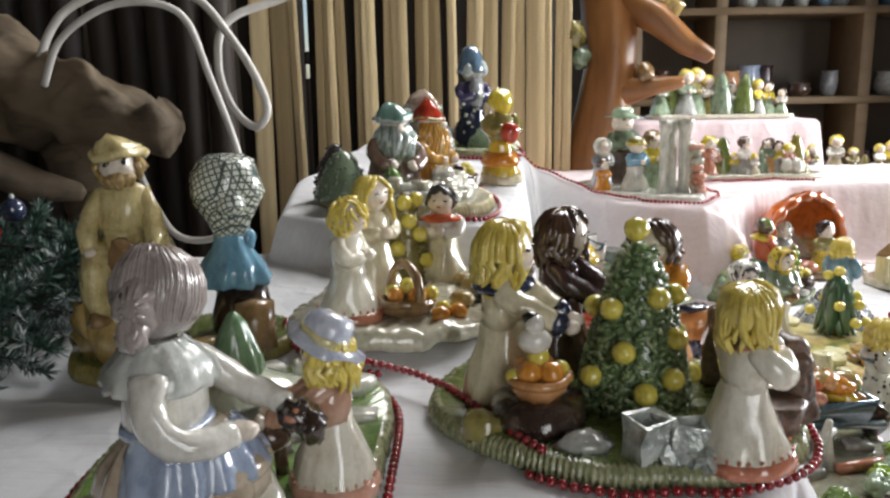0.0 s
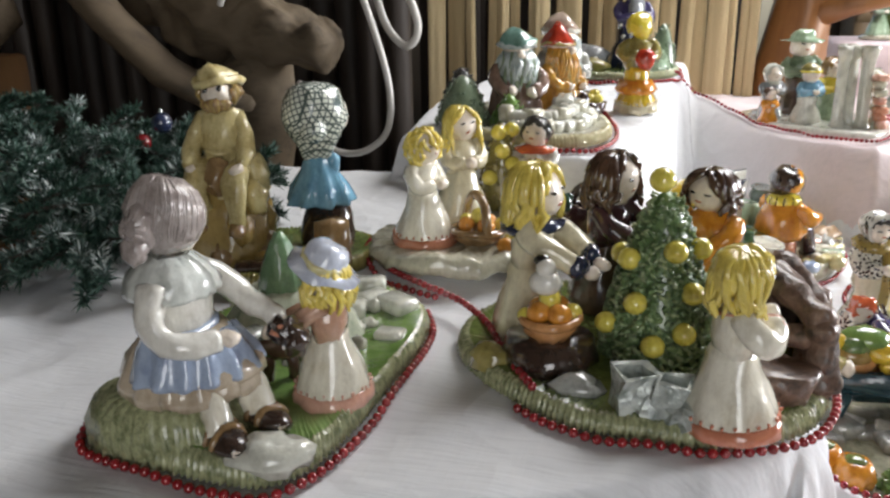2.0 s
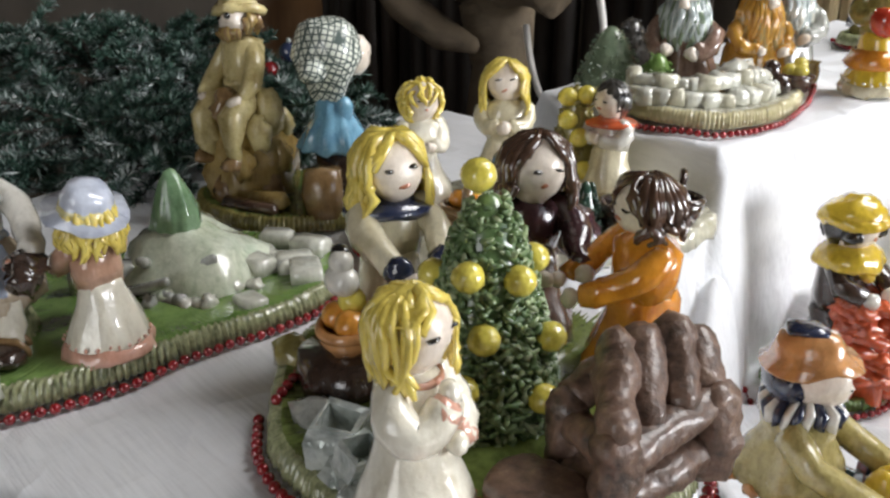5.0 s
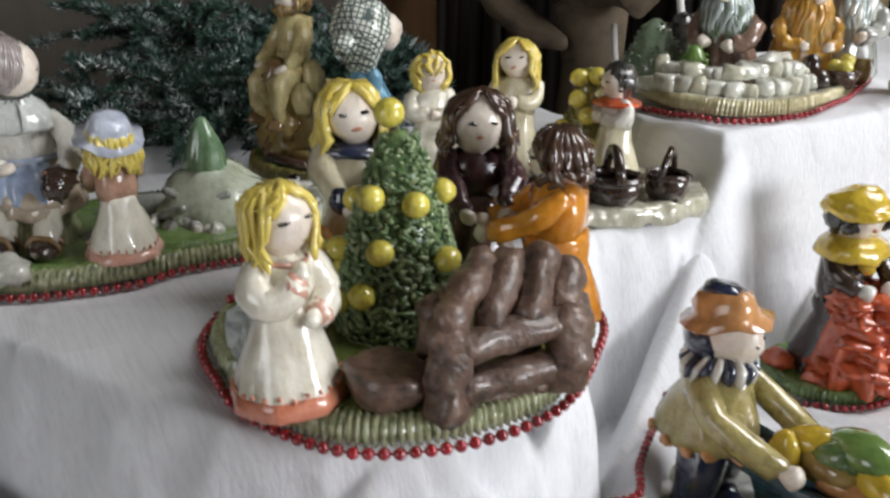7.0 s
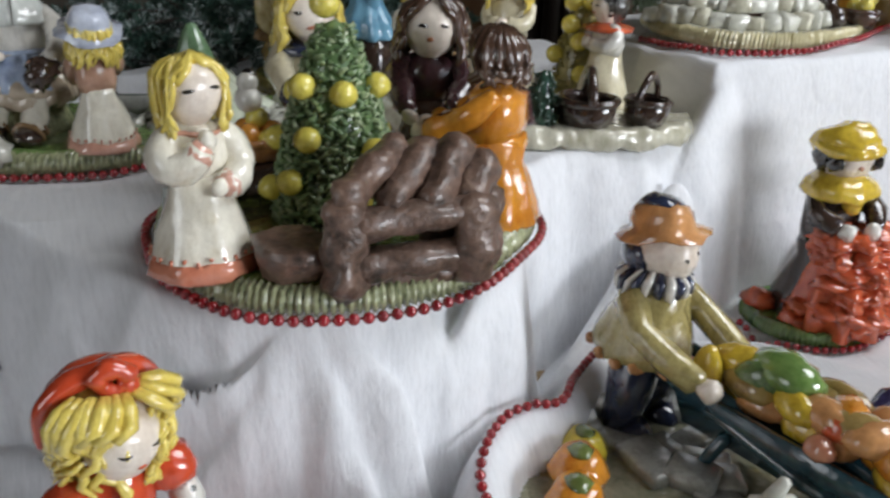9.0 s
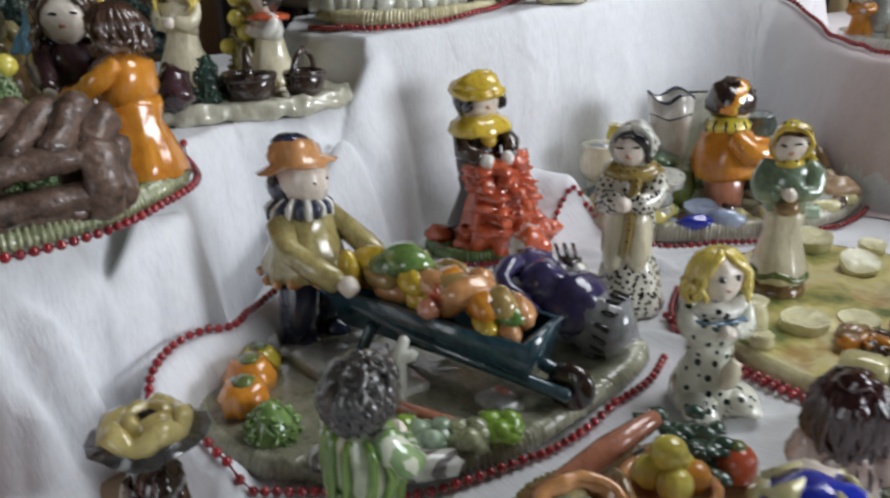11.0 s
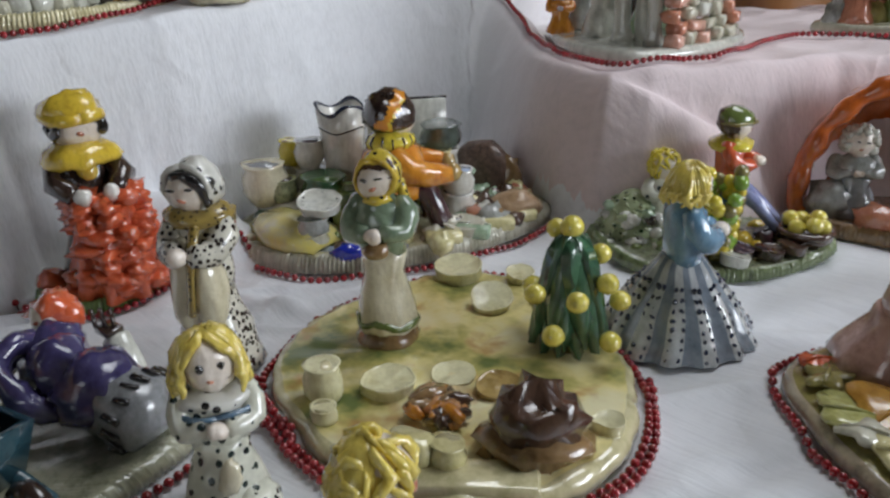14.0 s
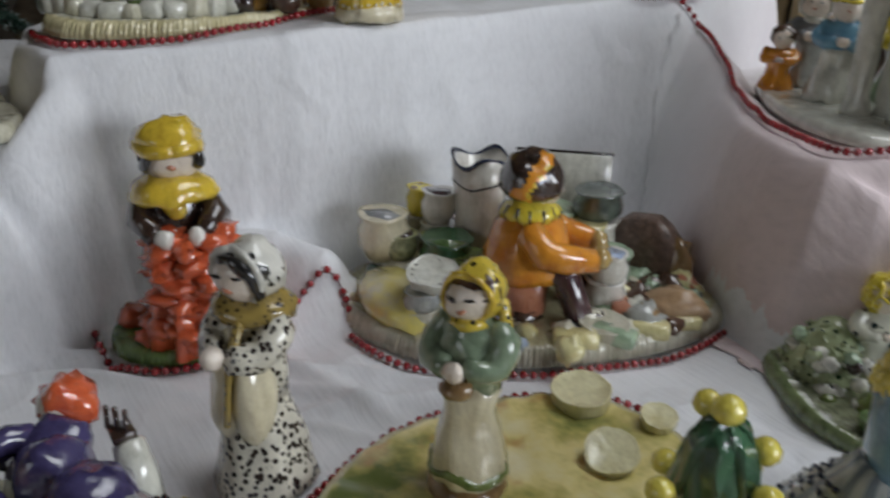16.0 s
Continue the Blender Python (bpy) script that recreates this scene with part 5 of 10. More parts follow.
for i, (dx, dy, a) in enumerate(((-0.085, 0.545, 20), (-0.08, 0.575, 60), (-0.105, 0.555, -30))):
    d = Vector((math.cos(radians(a)), math.sin(radians(a)), 0)) * 0.022
    c = Vector((dx, dy, za + 0.012 + 0.006 * i))
    part("stick", Shape().use(STONE).tube([c - d - Vector((0, 0, 0.008)), c, c + d + Vector((0, 0, 0.010))], [0.005, 0.005, 0.004], 7), grpA)
part("dog", Shape().use(BROWN).ball((-0.082, 0.505, za + 0.030), (0.018, 0.011, 0.011), 12, 8, lump=0.3).ball((-0.066, 0.505, za + 0.042), (0.010, 0.008, 0.008), 10, 7).tube([(-0.09, 0.50, za), (-0.088, 0.502, za + 0.03)], 0.005, 6).tube([(-0.072, 0.51, za), (-0.074, 0.508, za + 0.03)], 0.005, 6), grpA, "small brown clay dog")
garland(offset(A_OUT, 0.007)[7:] + offset(A_OUT, 0.007)[:8], label="string of shiny red beads round a grassy clay base")

# ---- front riser: the man on a stump and the woman in a plaid scarf ----
A2_OUT = [(-0.30, 0.70), (-0.24, 0.675), (-0.17, 0.695), (-0.13, 0.745), (-0.115, 0.80), (-0.15, 0.85), (-0.22, 0.86), (-0.29, 0.82), (-0.32, 0.76)]
TA = Z1 + 0.013
grpA2 = thing("figurine_group", (-0.21, 0.77, TA), "glazed clay man in ochre and woman in a plaid headscarf", "figurine", "clay figurine groups")
part("base", plate_base(A2_OUT, TA, 0.014, MOSS, OLIVE, seed=2), grpA2, "dark green combed base")
za2 = TA + 0.014
part("stump", Shape().use(OCHRE).lathe([(0.045, 0), (0.046, 0.02), (0.04, 0.05), (0.038, 0.078), (0, 0.08)], 20, (-0.259, 0.740, za2 - 0.002), pleat=0.10, n=7).wobble(0.012, 55).wobble(0.005, 140), grpA2, "knotted brown stump")
S = figure(STRAW, STRAW, style="cap", rb=0.25, rw=0.15, arms="none", head=0.15, waist=0.36, eye="dot", mouth=False)
c = Vector((0.02, 0, 0.85))
S.use(STRAW).ball(c + Vector((-0.03, 0, 0.10)), (0.155, 0.165, 0.10), 18, 10, lump=0.15)
S.tube([c + Vector((-0.02 + 0.175 * math.cos(a), 0.18 * math.sin(a), 0.075 + 0.02 * math.sin(2 * a))) for a in [2 * math.pi * i / 20 for i in range(21)]], 0.033, 8)
k = random.Random(19)
for i in range(26):
    a = radians(k.uniform(70, 290))
    p = c + Vector((0.145 * math.cos(a), 0.150 * math.sin(a), k.uniform(-0.02, 0.06)))
    S.use(OCHRE if i % 3 else TAN).tube([p, p + Vector((0.02 * math.cos(a), 0.02 * math.sin(a), -0.05)), p + Vector((0.0, k.uniform(-0.03, 0.03), -0.11))], [0.024, 0.028, 0.012], 6)
for i in range(16):
    a = radians(-60 + 8 * i)
    p = c + Vector((0.125 * math.cos(a), 0.125 * math.sin(a), -0.065))
    S.use(TAN if i % 2 else OCHRE).tube([p, p + Vector((0.022, 0, -0.045)), p + Vector((0.0, -0.02 * math.sin(a), -0.10))], [0.018, 0.023, 0.008], 6)
for s in (1, -1):
    S.use(STRAW).tube([(0.0, s * 0.13, 0.63), (0.05, s * 0.21, 0.50), (0.13, s * 0.24, 0.36), (0.22, s * 0.20, 0.27)], [0.075, 0.080, 0.075, 0.06], 12)
    S.use(SKIN).ball((0.26, s * 0.185, 0.245), (0.055, 0.05, 0.045), 12, 8)
    S.use(STRAW).tube([(0.04, s * 0.11, 0.20), (0.22, s * 0.16, 0.18), (0.30, s * 0.17, 0.10), (0.30, s * 0.17, -0.10), (0.29, s * 0.17, -0.22)], [0.12, 0.115, 0.10, 0.075, 0.07], 12)
    S.use(TAN).ball((0.34, s * 0.17, -0.25), (0.12, 0.07, 0.055), 12, 8)
S.use(TAN).ball((0.20, 0.0, 0.16), (0.13, 0.11, 0.17), 16, 11, lump=0.4)
S.use(STRAW).ball((-0.02, 0.26, 0.12), (0.12, 0.10, 0.22), 14, 9, lump=0.3)
part("doll", stand(S, place(-0.257, 0.738, za2 + 0.072, -78, 0.122), 0.018, 3), grpA2, "seated bearded man in pale straw with a straw-coloured cap")
k = random.Random(77)
for i in range(12):
    a = 0.55 * i
    part("rock", rock((-0.259 + 0.038 * math.cos(a), 0.738 + 0.034 * math.sin(a), za2 - 0.004 + 0.03 * (i % 3)), (0.030, 0.026, 0.036), (TAN, OCHRE, STRAW)[i % 3], i + 2.5), grpA2)
S = Shape().use(SKYBLUE).lathe([(0.265, 0), (0.275, 0.02), (0.235, 0.14), (0.165, 0.27), (0.125, 0.36), (0.08, 0.40)], 48, pleat=0.10, n=9)
S.ball((0.06, 0.12, 0.32), (0.07, 0.06, 0.11), 14, 10).ball((0.06, -0.12, 0.32), (0.07, 0.06, 0.11), 14, 10)
S.use(PLAID).lathe([(0.05, 0.33), (0.125, 0.40), (0.175, 0.50), (0.245, 0.63), (0.282, 0.72), (0.262, 0.84), (0.215, 0.94), (0.14, 0.99), (0, 1.0)], 48, (-0.02, 0, 0), pleat=-0.10, n=3, sx=0.92)
S.ball((-0.17, -0.16, 0.64), (0.12, 0.11, 0.10), 16, 10, lump=0.15)
S.use(SKIN).ball((0.18, 0, 0.72), (0.13, 0.16, 0.17), 14, 10)
part("doll", stand(S, place(-0.175, 0.786, za2 + 0.054, 70, 0.126), 0.012, 4), grpA2, "woman in blue with a plaid headscarf")
part("rock", rock((-0.168, 0.788, za2 - 0.004), (0.062, 0.062, 0.072), UMBER, 3), grpA2)
part("stump", Shape().use(TAN).lathe([(0.021, 0), (0.020, 0.02), (0.018, 0.045), (0, 0.048)], 14, (-0.148, 0.752, za2 - 0.002)).wobble(0.004, 80), grpA2, "small ochre stump")
part("log", Shape().use(OCHRE).tube([(-0.215, 0.715, za2 + 0.009), (-0.175, 0.725, za2 + 0.010)], 0.009, 10).wobble(0.002, 90), grpA2)
part("log", Shape().use(BROWN).tube([(-0.225, 0.69, za2 + 0.006), (-0.17, 0.71, za2 + 0.006)], 0.007, 10).wobble(0.002, 90), grpA2)

# ---- front riser: four girls picking fruit round a tree ----
B_OUT = [(0.030, 0.605), (0.060, 0.565), (0.095, 0.538), (0.13, 0.517), (0.175, 0.511), (0.22, 0.513), (0.278, 0.542), (0.305, 0.595), (0.304, 0.662), (0.265, 0.725), (0.225, 0.765), (0.15, 0.79), (0.08, 0.77), (0.035, 0.70), (0.02, 0.65)]
grpB = thing("figurine_group", (0.19, 0.62, T1), "glazed clay girls picking lemons round a tree beside logs", "figurine", "clay figurine groups")
part("base", plate_base(B_OUT, T1, 0.013, MOSS, RIMGRASS, seed=3), grpB, "green base with a combed grass edge")
zb = T1 + 0.013
S = figure(IVORY, IVORY, hem=HEMRED, rb=0.262, rw=0.120, pleat=0.05, n=8, arms="none", head=0.150, mouth=False)
for path in ([(0.01, -0.105, 0.665), (0.06, -0.165, 0.60), (0.125, -0.15, 0.53), (0.165, -0.085, 0.555), (0.175, -0.03, 0.62)], [(0, 0.110, 0.665), (0.01, 0.170, 0.59), (0.05, 0.185, 0.49), (0.12, 0.14, 0.44), (0.165, 0.075, 0.43)]):
    fine = smooth_path(path, 0.03)
    S.use(IVORY).tube(fine, [0.066 + 0.010 * math.sin(math.pi * i / (len(fine) - 1)) for i in range(len(fine))], 14)
    S.use(BLUSH).ball(fine[-2], (0.070, 0.068, 0.068), 14, 10, lump=0.15)
    S.use(IVORY).ball(fine[-1] + (fine[-1] - fine[-2]).normalized() * 0.045, 0.046, 12, 9)
S.use(BLUSH).tube([(0.105 * math.cos(a), 0.125 * math.sin(a), 0.672) for a in [2 * math.pi * i / 20 for i in range(21)]], 0.014, 6)
hair_bob(S, (0.02, 0, 0.847), 0.150, BLONDE, 0.13, 50, 50, 7, 1.7)
part("doll", stand(S, place(0.234, 0.531, zb - 0.001, 11, 0.123, -2), 0.008, 5), grpB, "blonde girl in a cream dress with a red hem")
tree = part("tree", cone_tree((0.183, 0.630, zb - 0.002), 0.134, 0.043, SHREDS, 2300, 1, 0.72), grpB, "cone-shaped green tree of clay shreds")
fruits(fruit_mesh, on_cone((0.183, 0.630, zb - 0.002), 0.134, 0.045, [(-68, 0.71), (-8, 0.69), (-48, 0.48), (22, 0.42), (-62, 0.27), (62, 0.70), (110, 0.42), (160, 0.6), (-115, 0.42), (-140, 0.64), (-150, 0.25), (-92, 0.20), (0, 0.2)], 0.0092) + [(0.180, 0.625, zb + 0.142, 0.0100)], tree)
part("doll", stand(figure(CREAM, CREAM, hair=BLONDE, rb=0.23, rw=0.12, collar=NAVY, cuff=NAVY, arms="reach", head=0.15, length=0.20, lift_arms=-0.02), place(0.080, 0.645, zb, -14, 0.145), 0.010, 6), grpB, "blonde girl with a navy collar")
part("stump", Shape().use(UMBER).lathe([(0.036, 0), (0.037, 0.008), (0.033, 0.022), (0, 0.024)], 20, (0.104, 0.595, zb - 0.001), pleat=0.06, n=8).wobble(0.003, 80), grpB, "dark brown stump")
crate = part("fruit_basket", basket((0.104, 0.595, zb + 0.022), 0.022, 0.014, PEACH, False), grpB, "peach basket full of fruit")
fruits(peach_mesh, [(0.096, 0.589, zb + 0.042, 0.010), (0.112, 0.587, zb + 0.042, 0.010), (0.108, 0.605, zb + 0.042, 0.010), (0.094, 0.603, zb + 0.041, 0.009)], crate)
fruits(fruit_mesh, [(0.103, 0.596, zb + 0.052, 0.009), (0.120, 0.600, zb + 0.040, 0.008), (0.085, 0.593, zb + 0.037, 0.007)], crate)
part("bird", Shape().use(WHITE).ball((0.100, 0.591, zb + 0.066), (0.013, 0.010, 0.010), 12, 8).ball((0.100, 0.591, zb + 0.078), 0.008, 10, 7).use(BLACK).ball((0.097, 0.593, zb + 0.083), (0.007, 0.006, 0.005), 9, 6), grpB, "small white clay bird with a black cap")
part("doll", stand(figure(BROWN, PLUM, hair=BROWN, rb=0.25, rw=0.13, sleeve=PLUM, arms="reach", head=0.155, length=0.16), place(0.135, 0.722, zb, -25, 0.142), 0.010, 7), grpB, "brown-haired girl in a dark brown dress")
part("doll", stand(figure(ORANGE, ORANGE, hair=BROWN, rb=0.27, rw=0.16, pleat=0.07, arms="reach", head=0.15, style="long", length=0.12), place(0.222, 0.730, zb, -128, 0.130), 0.012, 8), grpB, "dark-haired girl in an orange dress")
for x, y, w, h, f in ((0.171, 0.534, 0.0135, 0.030, 22), (0.195, 0.529, 0.0130, 0.028, -4)):
    S = Shape().use(SILVER).lathe([(w * 1.15, 0), (w * 1.20, h * 0.5), (w * 1.28, h), (w * 0.98, h), (w * 0.90, h * 0.45), (0, h * 0.42)], 4, rot=Matrix.Rotation(radians(45), 3, "Z"))
    S.ball((0.012, -0.010, 0.008), (0.012, 0.010, 0.009), 10, 7, lump=0.6, seed=x * 50)
    S.v = [place(x, y, zb - 0.001, f) @ p for p in S.v]
    part("bucket", S.wobble(0.006, 70).wobble(0.002, 220), grpB, "square hollow bucket with a silver glaze", smooth=False)
part("rock", rock((0.062, 0.580, zb - 0.006), (0.034, 0.03, 0.026), OLIVE, 4), grpB)
part("rock", rock((0.130, 0.548, zb - 0.004), (0.04, 0.028, 0.02), STONE, 5), grpB)


def log(a, b, r, mat=BARK, seed=0.0):
    a, b = Vector(a), Vector(b)
    return Shape().use(mat).tube([a.lerp(b, t / 12) for t in range(13)], [r * (0.82 if t in (0, 12) else 1.0 + 0.05 * math.sin(t * 1.1 + seed)) for t in range(13)], 16).wobble(r * 0.34, 60, seed).wobble(r * 0.16, 190, seed + 3)


for a, b, r in (((0.300, 0.594, 0.0), (0.297, 0.596, 0.052), 0.0125), ((0.306, 0.672, 0.0), (0.303, 0.672, 0.048), 0.0135), ((0.286, 0.690, 0.0), (0.284, 0.690, 0.044), 0.0120),
                ((0.298, 0.600, 0.015), (0.304, 0.668, 0.014), 0.0095), ((0.292, 0.602, 0.002), (0.299, 0.668, 0.004), 0.0080), ((0.297, 0.598, 0.039), (0.303, 0.674, 0.041), 0.0100),
                ((0.298, 0.594, 0.053), (0.262, 0.642, 0.070), 0.0105), ((0.296, 0.622, 0.046), (0.264, 0.660, 0.070), 0.0110), ((0.300, 0.648, 0.046), (0.272, 0.676, 0.072), 0.0115), ((0.300, 0.672, 0.045), (0.280, 0.692, 0.062), 0.0100),
                ((0.256, 0.612, 0.0), (0.256, 0.612, 0.046), 0.0105), ((0.256, 0.612, 0.036), (0.297, 0.597, 0.038), 0.0090), ((0.256, 0.614, 0.013), (0.297, 0.598, 0.012), 0.0085),
                ((0.260, 0.672, 0.0), (0.262, 0.668, 0.064), 0.0115), ((0.256, 0.616, 0.044), (0.262, 0.668, 0.062), 0.0095)):
    a, b = (a[0], a[1], a[2] + zb - 0.001), (b[0], b[1], b[2] + zb)
    part("log", log(a, b, r, BARK if r > 0.0094 else WOODGREY, a[0] * 90 + a[1] * 40), grpB, "brown glazed log")
S = Shape().use(BARK).lathe([(0.012, 0), (0.020, 0.006), (0.0235, 0.016), (0.0240, 0.024), (0.0205, 0.025)], 28, pleat=0.04, n=7, sy=0.85)
S.use(GREY).lathe([(0.0205, 0.0245), (0.017, 0.016), (0.010, 0.012), (0, 0.011)], 28, sy=0.85)
S.v = [place(0.270, 0.573, zb - 0.001, 25) @ p for p in S.v]
part("basin", S.wobble(0.004, 60).wobble(0.0015, 180), grpB, "brown glazed basin with a grey inside")
garland([(-0.128, 0.825), (-0.095, 0.765), (-0.045, 0.725), (0.005, 0.690), (0.042, 0.645), (0.062, 0.605), (0.082, 0.568), (0.100, 0.540)], label="string of shiny red beads joining two clay groups", level=zb)
garland(offset(B_OUT, 0.007)[2:12], level=Z1, label="string of shiny red beads round an oval clay base")

# ---- front riser, behind: two blonde girls, baskets and a fruit tree ----
C_OUT = [(-0.125, 0.80), (-0.095, 0.755), (-0.04, 0.738), (0.03, 0.755), (0.085, 0.80), (0.120, 0.865), (0.140, 0.93), (0.138, 0.99), (0.10, 1.02), (0.04, 1.02), (-0.03, 1.01), (-0.09, 0.96), (-0.12, 0.88)]
grpC = thing("figurine_group", (0.0, 0.88, TC), "glazed clay blonde girls with baskets and a small lemon tree", "figurine", "clay figurine groups")
part("base", plate_base(C_OUT, TC, 0.016, SANDY, SANDY, ridges=False, seed=4).wobble(0.005, 45).wobble(0.003, 120), grpC, "cream slab base")
zc = TC + 0.016
part("doll", stand(figure(IVORY, IVORY, hair=BLONDE, hem=ROSE, rb=0.27, rw=0.12, style="messy", head=0.15, arms="front", pleat=0.04, n=8), place(-0.064, 0.802, zc, -24, 0.122), 0.010, 9), grpC, "blonde girl in a cream dress with folded arms")
part("doll", stand(figure(CREAM, CREAM, hair=BLONDE, rb=0.26, rw=0.12, length=0.26, head=0.145, arms="front"), place(-0.048, 0.897, zc, -50, 0.132), 0.010, 10), grpC, "long-haired blonde girl in a cream dress")
tree = part("tree", cone_tree((-0.015, 0.965, zc), 0.105, 0.028, OLIVE, 260, 4), grpC, "olive green lemon tree")
fruits(fruit_mesh, on_cone((-0.015, 0.965, zc), 0.105, 0.028, [(-95, 0.9), (0, 0.92), (-40, 0.55), (-75, 0.7), (30, 0.45), (-110, 0.4), (-30, 0.25)], 0.010), tree)
part("doll", stand(figure(CREAM, WHITE, hair=CHARCOAL, style="cap", rb=0.27, rw=0.14, head=0.15, arms="front", collar=CORAL), place(0.028, 0.965, zc, -100, 0.112), 0.012, 11), grpC, "dark-haired woman in white with a red shawl")
part("basket", basket((0.102, 0.896, zc - 0.002), 0.026, 0.026, UMBER, True, 60, 1.05), grpC, "brown basket with a hoop handle")
part("basket", basket((0.116, 0.952, zc - 0.002), 0.021, 0.024, UMBER, True, 30, 1.15), grpC, "brown basket with a hoop handle")
part("fir", cone_tree((0.078, 0.862, zc - 0.002), 0.05, 0.016, DARKLEAF, 160, 5), grpC, "small dark green clay fir")
part("sack", Shape().use(PLUM).ball((0.100, 0.815, zc + 0.022), (0.026, 0.018, 0.022), 14, 10, lump=0.35).wobble(0.004, 90), grpC, "dark brown glazed bundle")
food = part("fruit_basket", basket((-0.008, 0.812, zc - 0.001), 0.026, 0.016, TAN, True, 40), grpC, "brown basket of mixed fruit")
fruits(peach_mesh, [(-0.018, 0.806, zc + 0.022, 0.009), (0.004, 0.804, zc + 0.022, 0.010), (0.002, 0.824, zc + 0.022, 0.009), (0.028, 0.790, zc + 0.006, 0.010), (0.045, 0.80, zc + 0.006, 0.010)], food)
fruits(fruit_mesh, [(-0.006, 0.814, zc + 0.030, 0.009), (-0.022, 0.822, zc + 0.022, 0.008), (0.018, 0.815, zc + 0.022, 0.008), (0.03, 0.812, zc + 0.006, 0.009)], food)
for q in ((0.05, 0.84), (0.062, 0.90), (0.055, 0.925), (0.075, 0.93)):
    part("pumpkin", Shape().use(OCHRE).lathe([(0.004, 0), (0.012, 0.003), (0.014, 0.010), (0.010, 0.017), (0, 0.017)], 18, (q[0], q[1], zc - 0.001), pleat=0.1, n=8), grpC)
garland([(-0.03, 0.728), (-0.085, 0.740), (-0.125, 0.785), (-0.135, 0.83)], label="string of shiny red beads round a cream clay base")

# ---- back riser: the gnomes, the small yellow doll and the blue wizard ----
def top_z(y):
    return 1.05 + 0.055 * (y - 1.05) + 0.002


D_OUT = [(0.085, 1.085), (0.10, 1.17), (0.075, 1.28), (0.02, 1.38), (-0.08, 1.42), (-0.155, 1.36), (-0.165, 1.24), (-0.12, 1.13), (-0.02, 1.07), (0.05, 1.062)]
zd0 = top_z(1.20)
grpD = thing("figurine_group", (-0.03, 1.22, zd0), "glazed clay group of bearded gnomes beside a pale stone wall", "figurine", "clay figurine groups")
part("base", plate_base(D_OUT, zd0 - 0.002, 0.014, SANDY, BUFF, seed=5), grpD, "cream base with a combed edge")
zd = zd0 + 0.012
k = random.Random(3)
for i in range(26):
    a = radians(-98 + 115 * (i % 13) / 12)
    rr = 0.088 if i < 13 else 0.074
    part("stone", brick((-0.025 + rr * math.cos(a), 1.195 + rr * 1.35 * math.sin(a), zd + (0.0 if i < 13 else 0.016)), (k.uniform(0.016, 0.026), k.uniform(0.016, 0.026), k.uniform(0.012, 0.021)), (PALESTONE, SANDY, PALESTONE)[i % 3], math.degrees(a) + k.uniform(-35, 35), k.uniform(-14, 14)).wobble(0.004, 80), grpD)
part("sheep", Shape().use(PALESTONE).ball((0.028, 1.20, zd + 0.024), (0.020, 0.036, 0.018), 14, 9, lump=0.3).wobble(0.005, 110), grpD, "woolly white clay sheep")


def gnome(robe, hat, beard, at, facing, H, hat_tall=0.22, tilt=0.0):
    """A squat gnome: mottled robe, a long beard of loose strands, round nose, soft hat."""
    S = Shape()
    S.use(robe).lathe([(0.29, 0), (0.30, 0.03), (0.27, 0.16), (0.235, 0.32), (0.20, 0.46), (0.15, 0.58), (0.06, 0.64)], 40, pleat=0.09, n=7)
    for s in (1, -1):
        fine = smooth_path([(0.0, s * 0.18, 0.53), (0.08, s * 0.25, 0.44), (0.18, s * 0.22, 0.35), (0.25, s * 0.12, 0.32)], 0.03)
        S.use(robe).tube(fine, 0.068, 12)
        S.use(SKIN).ball(fine[-1] + Vector((0.03, -s * 0.02, 0)), 0.05, 10, 8)
        S.use(UMBER).ball((0.25, s * 0.12, 0.03), (0.12, 0.08, 0.05), 12, 8)
    S.use(SKIN).ball((0.03, 0, 0.70), (0.145, 0.15, 0.135), 18, 12)
    S.ball((0.185, 0, 0.70), (0.045, 0.04, 0.04), 10, 8)
    k = random.Random(int(H * 1000) + int(facing))
    for q in range(34):
        a = radians(-95 + 190 * q / 33)
        d = Vector((math.cos(a), math.sin(a), 0))
        l = (0.22 + 0.20 * math.cos(a * 0.9)) * k.uniform(0.75, 1.1)
        w = k.uniform(-0.03, 0.03)
        side = Vector((-d.y, d.x, 0))
        p = Vector((0.02, 0, 0.68 + 0.03 * (q % 2)))
        S.use(beard[q % len(beard)]).tube([p + d * 0.135, p + d * 0.185 + side * w - Vector((0, 0, l * 0.35)), p + d * 0.20 - side * w - Vector((0, 0, l * 0.7)), p + d * 0.185 + side * w - Vector((0, 0, l))], [0.028, 0.034, 0.028, 0.010], 6)
    R = Matrix.Rotation(radians(tilt), 3, "Y")
    S.use(hat).lathe([(0.15, -0.03), (0.185, -0.01), (0.18, 0.04), (0.15, hat_tall * 0.5), (0.10, hat_tall * 0.82), (0.04, hat_tall), (0, hat_tall)], 26, (0.0, 0, 0.77), pleat=0.08, n=5, rot=R)
    S.use(beard[0]).tube([(0.18 * math.cos(a), 0.18 * math.sin(a), 0.765 + 0.012 * math.sin(3 * a)) for a in [2 * math.pi * i / 20 for i in range(21)]], 0.022, 7)
    return stand(S, place(*at, facing, H), 0.016, at[0] * 30)


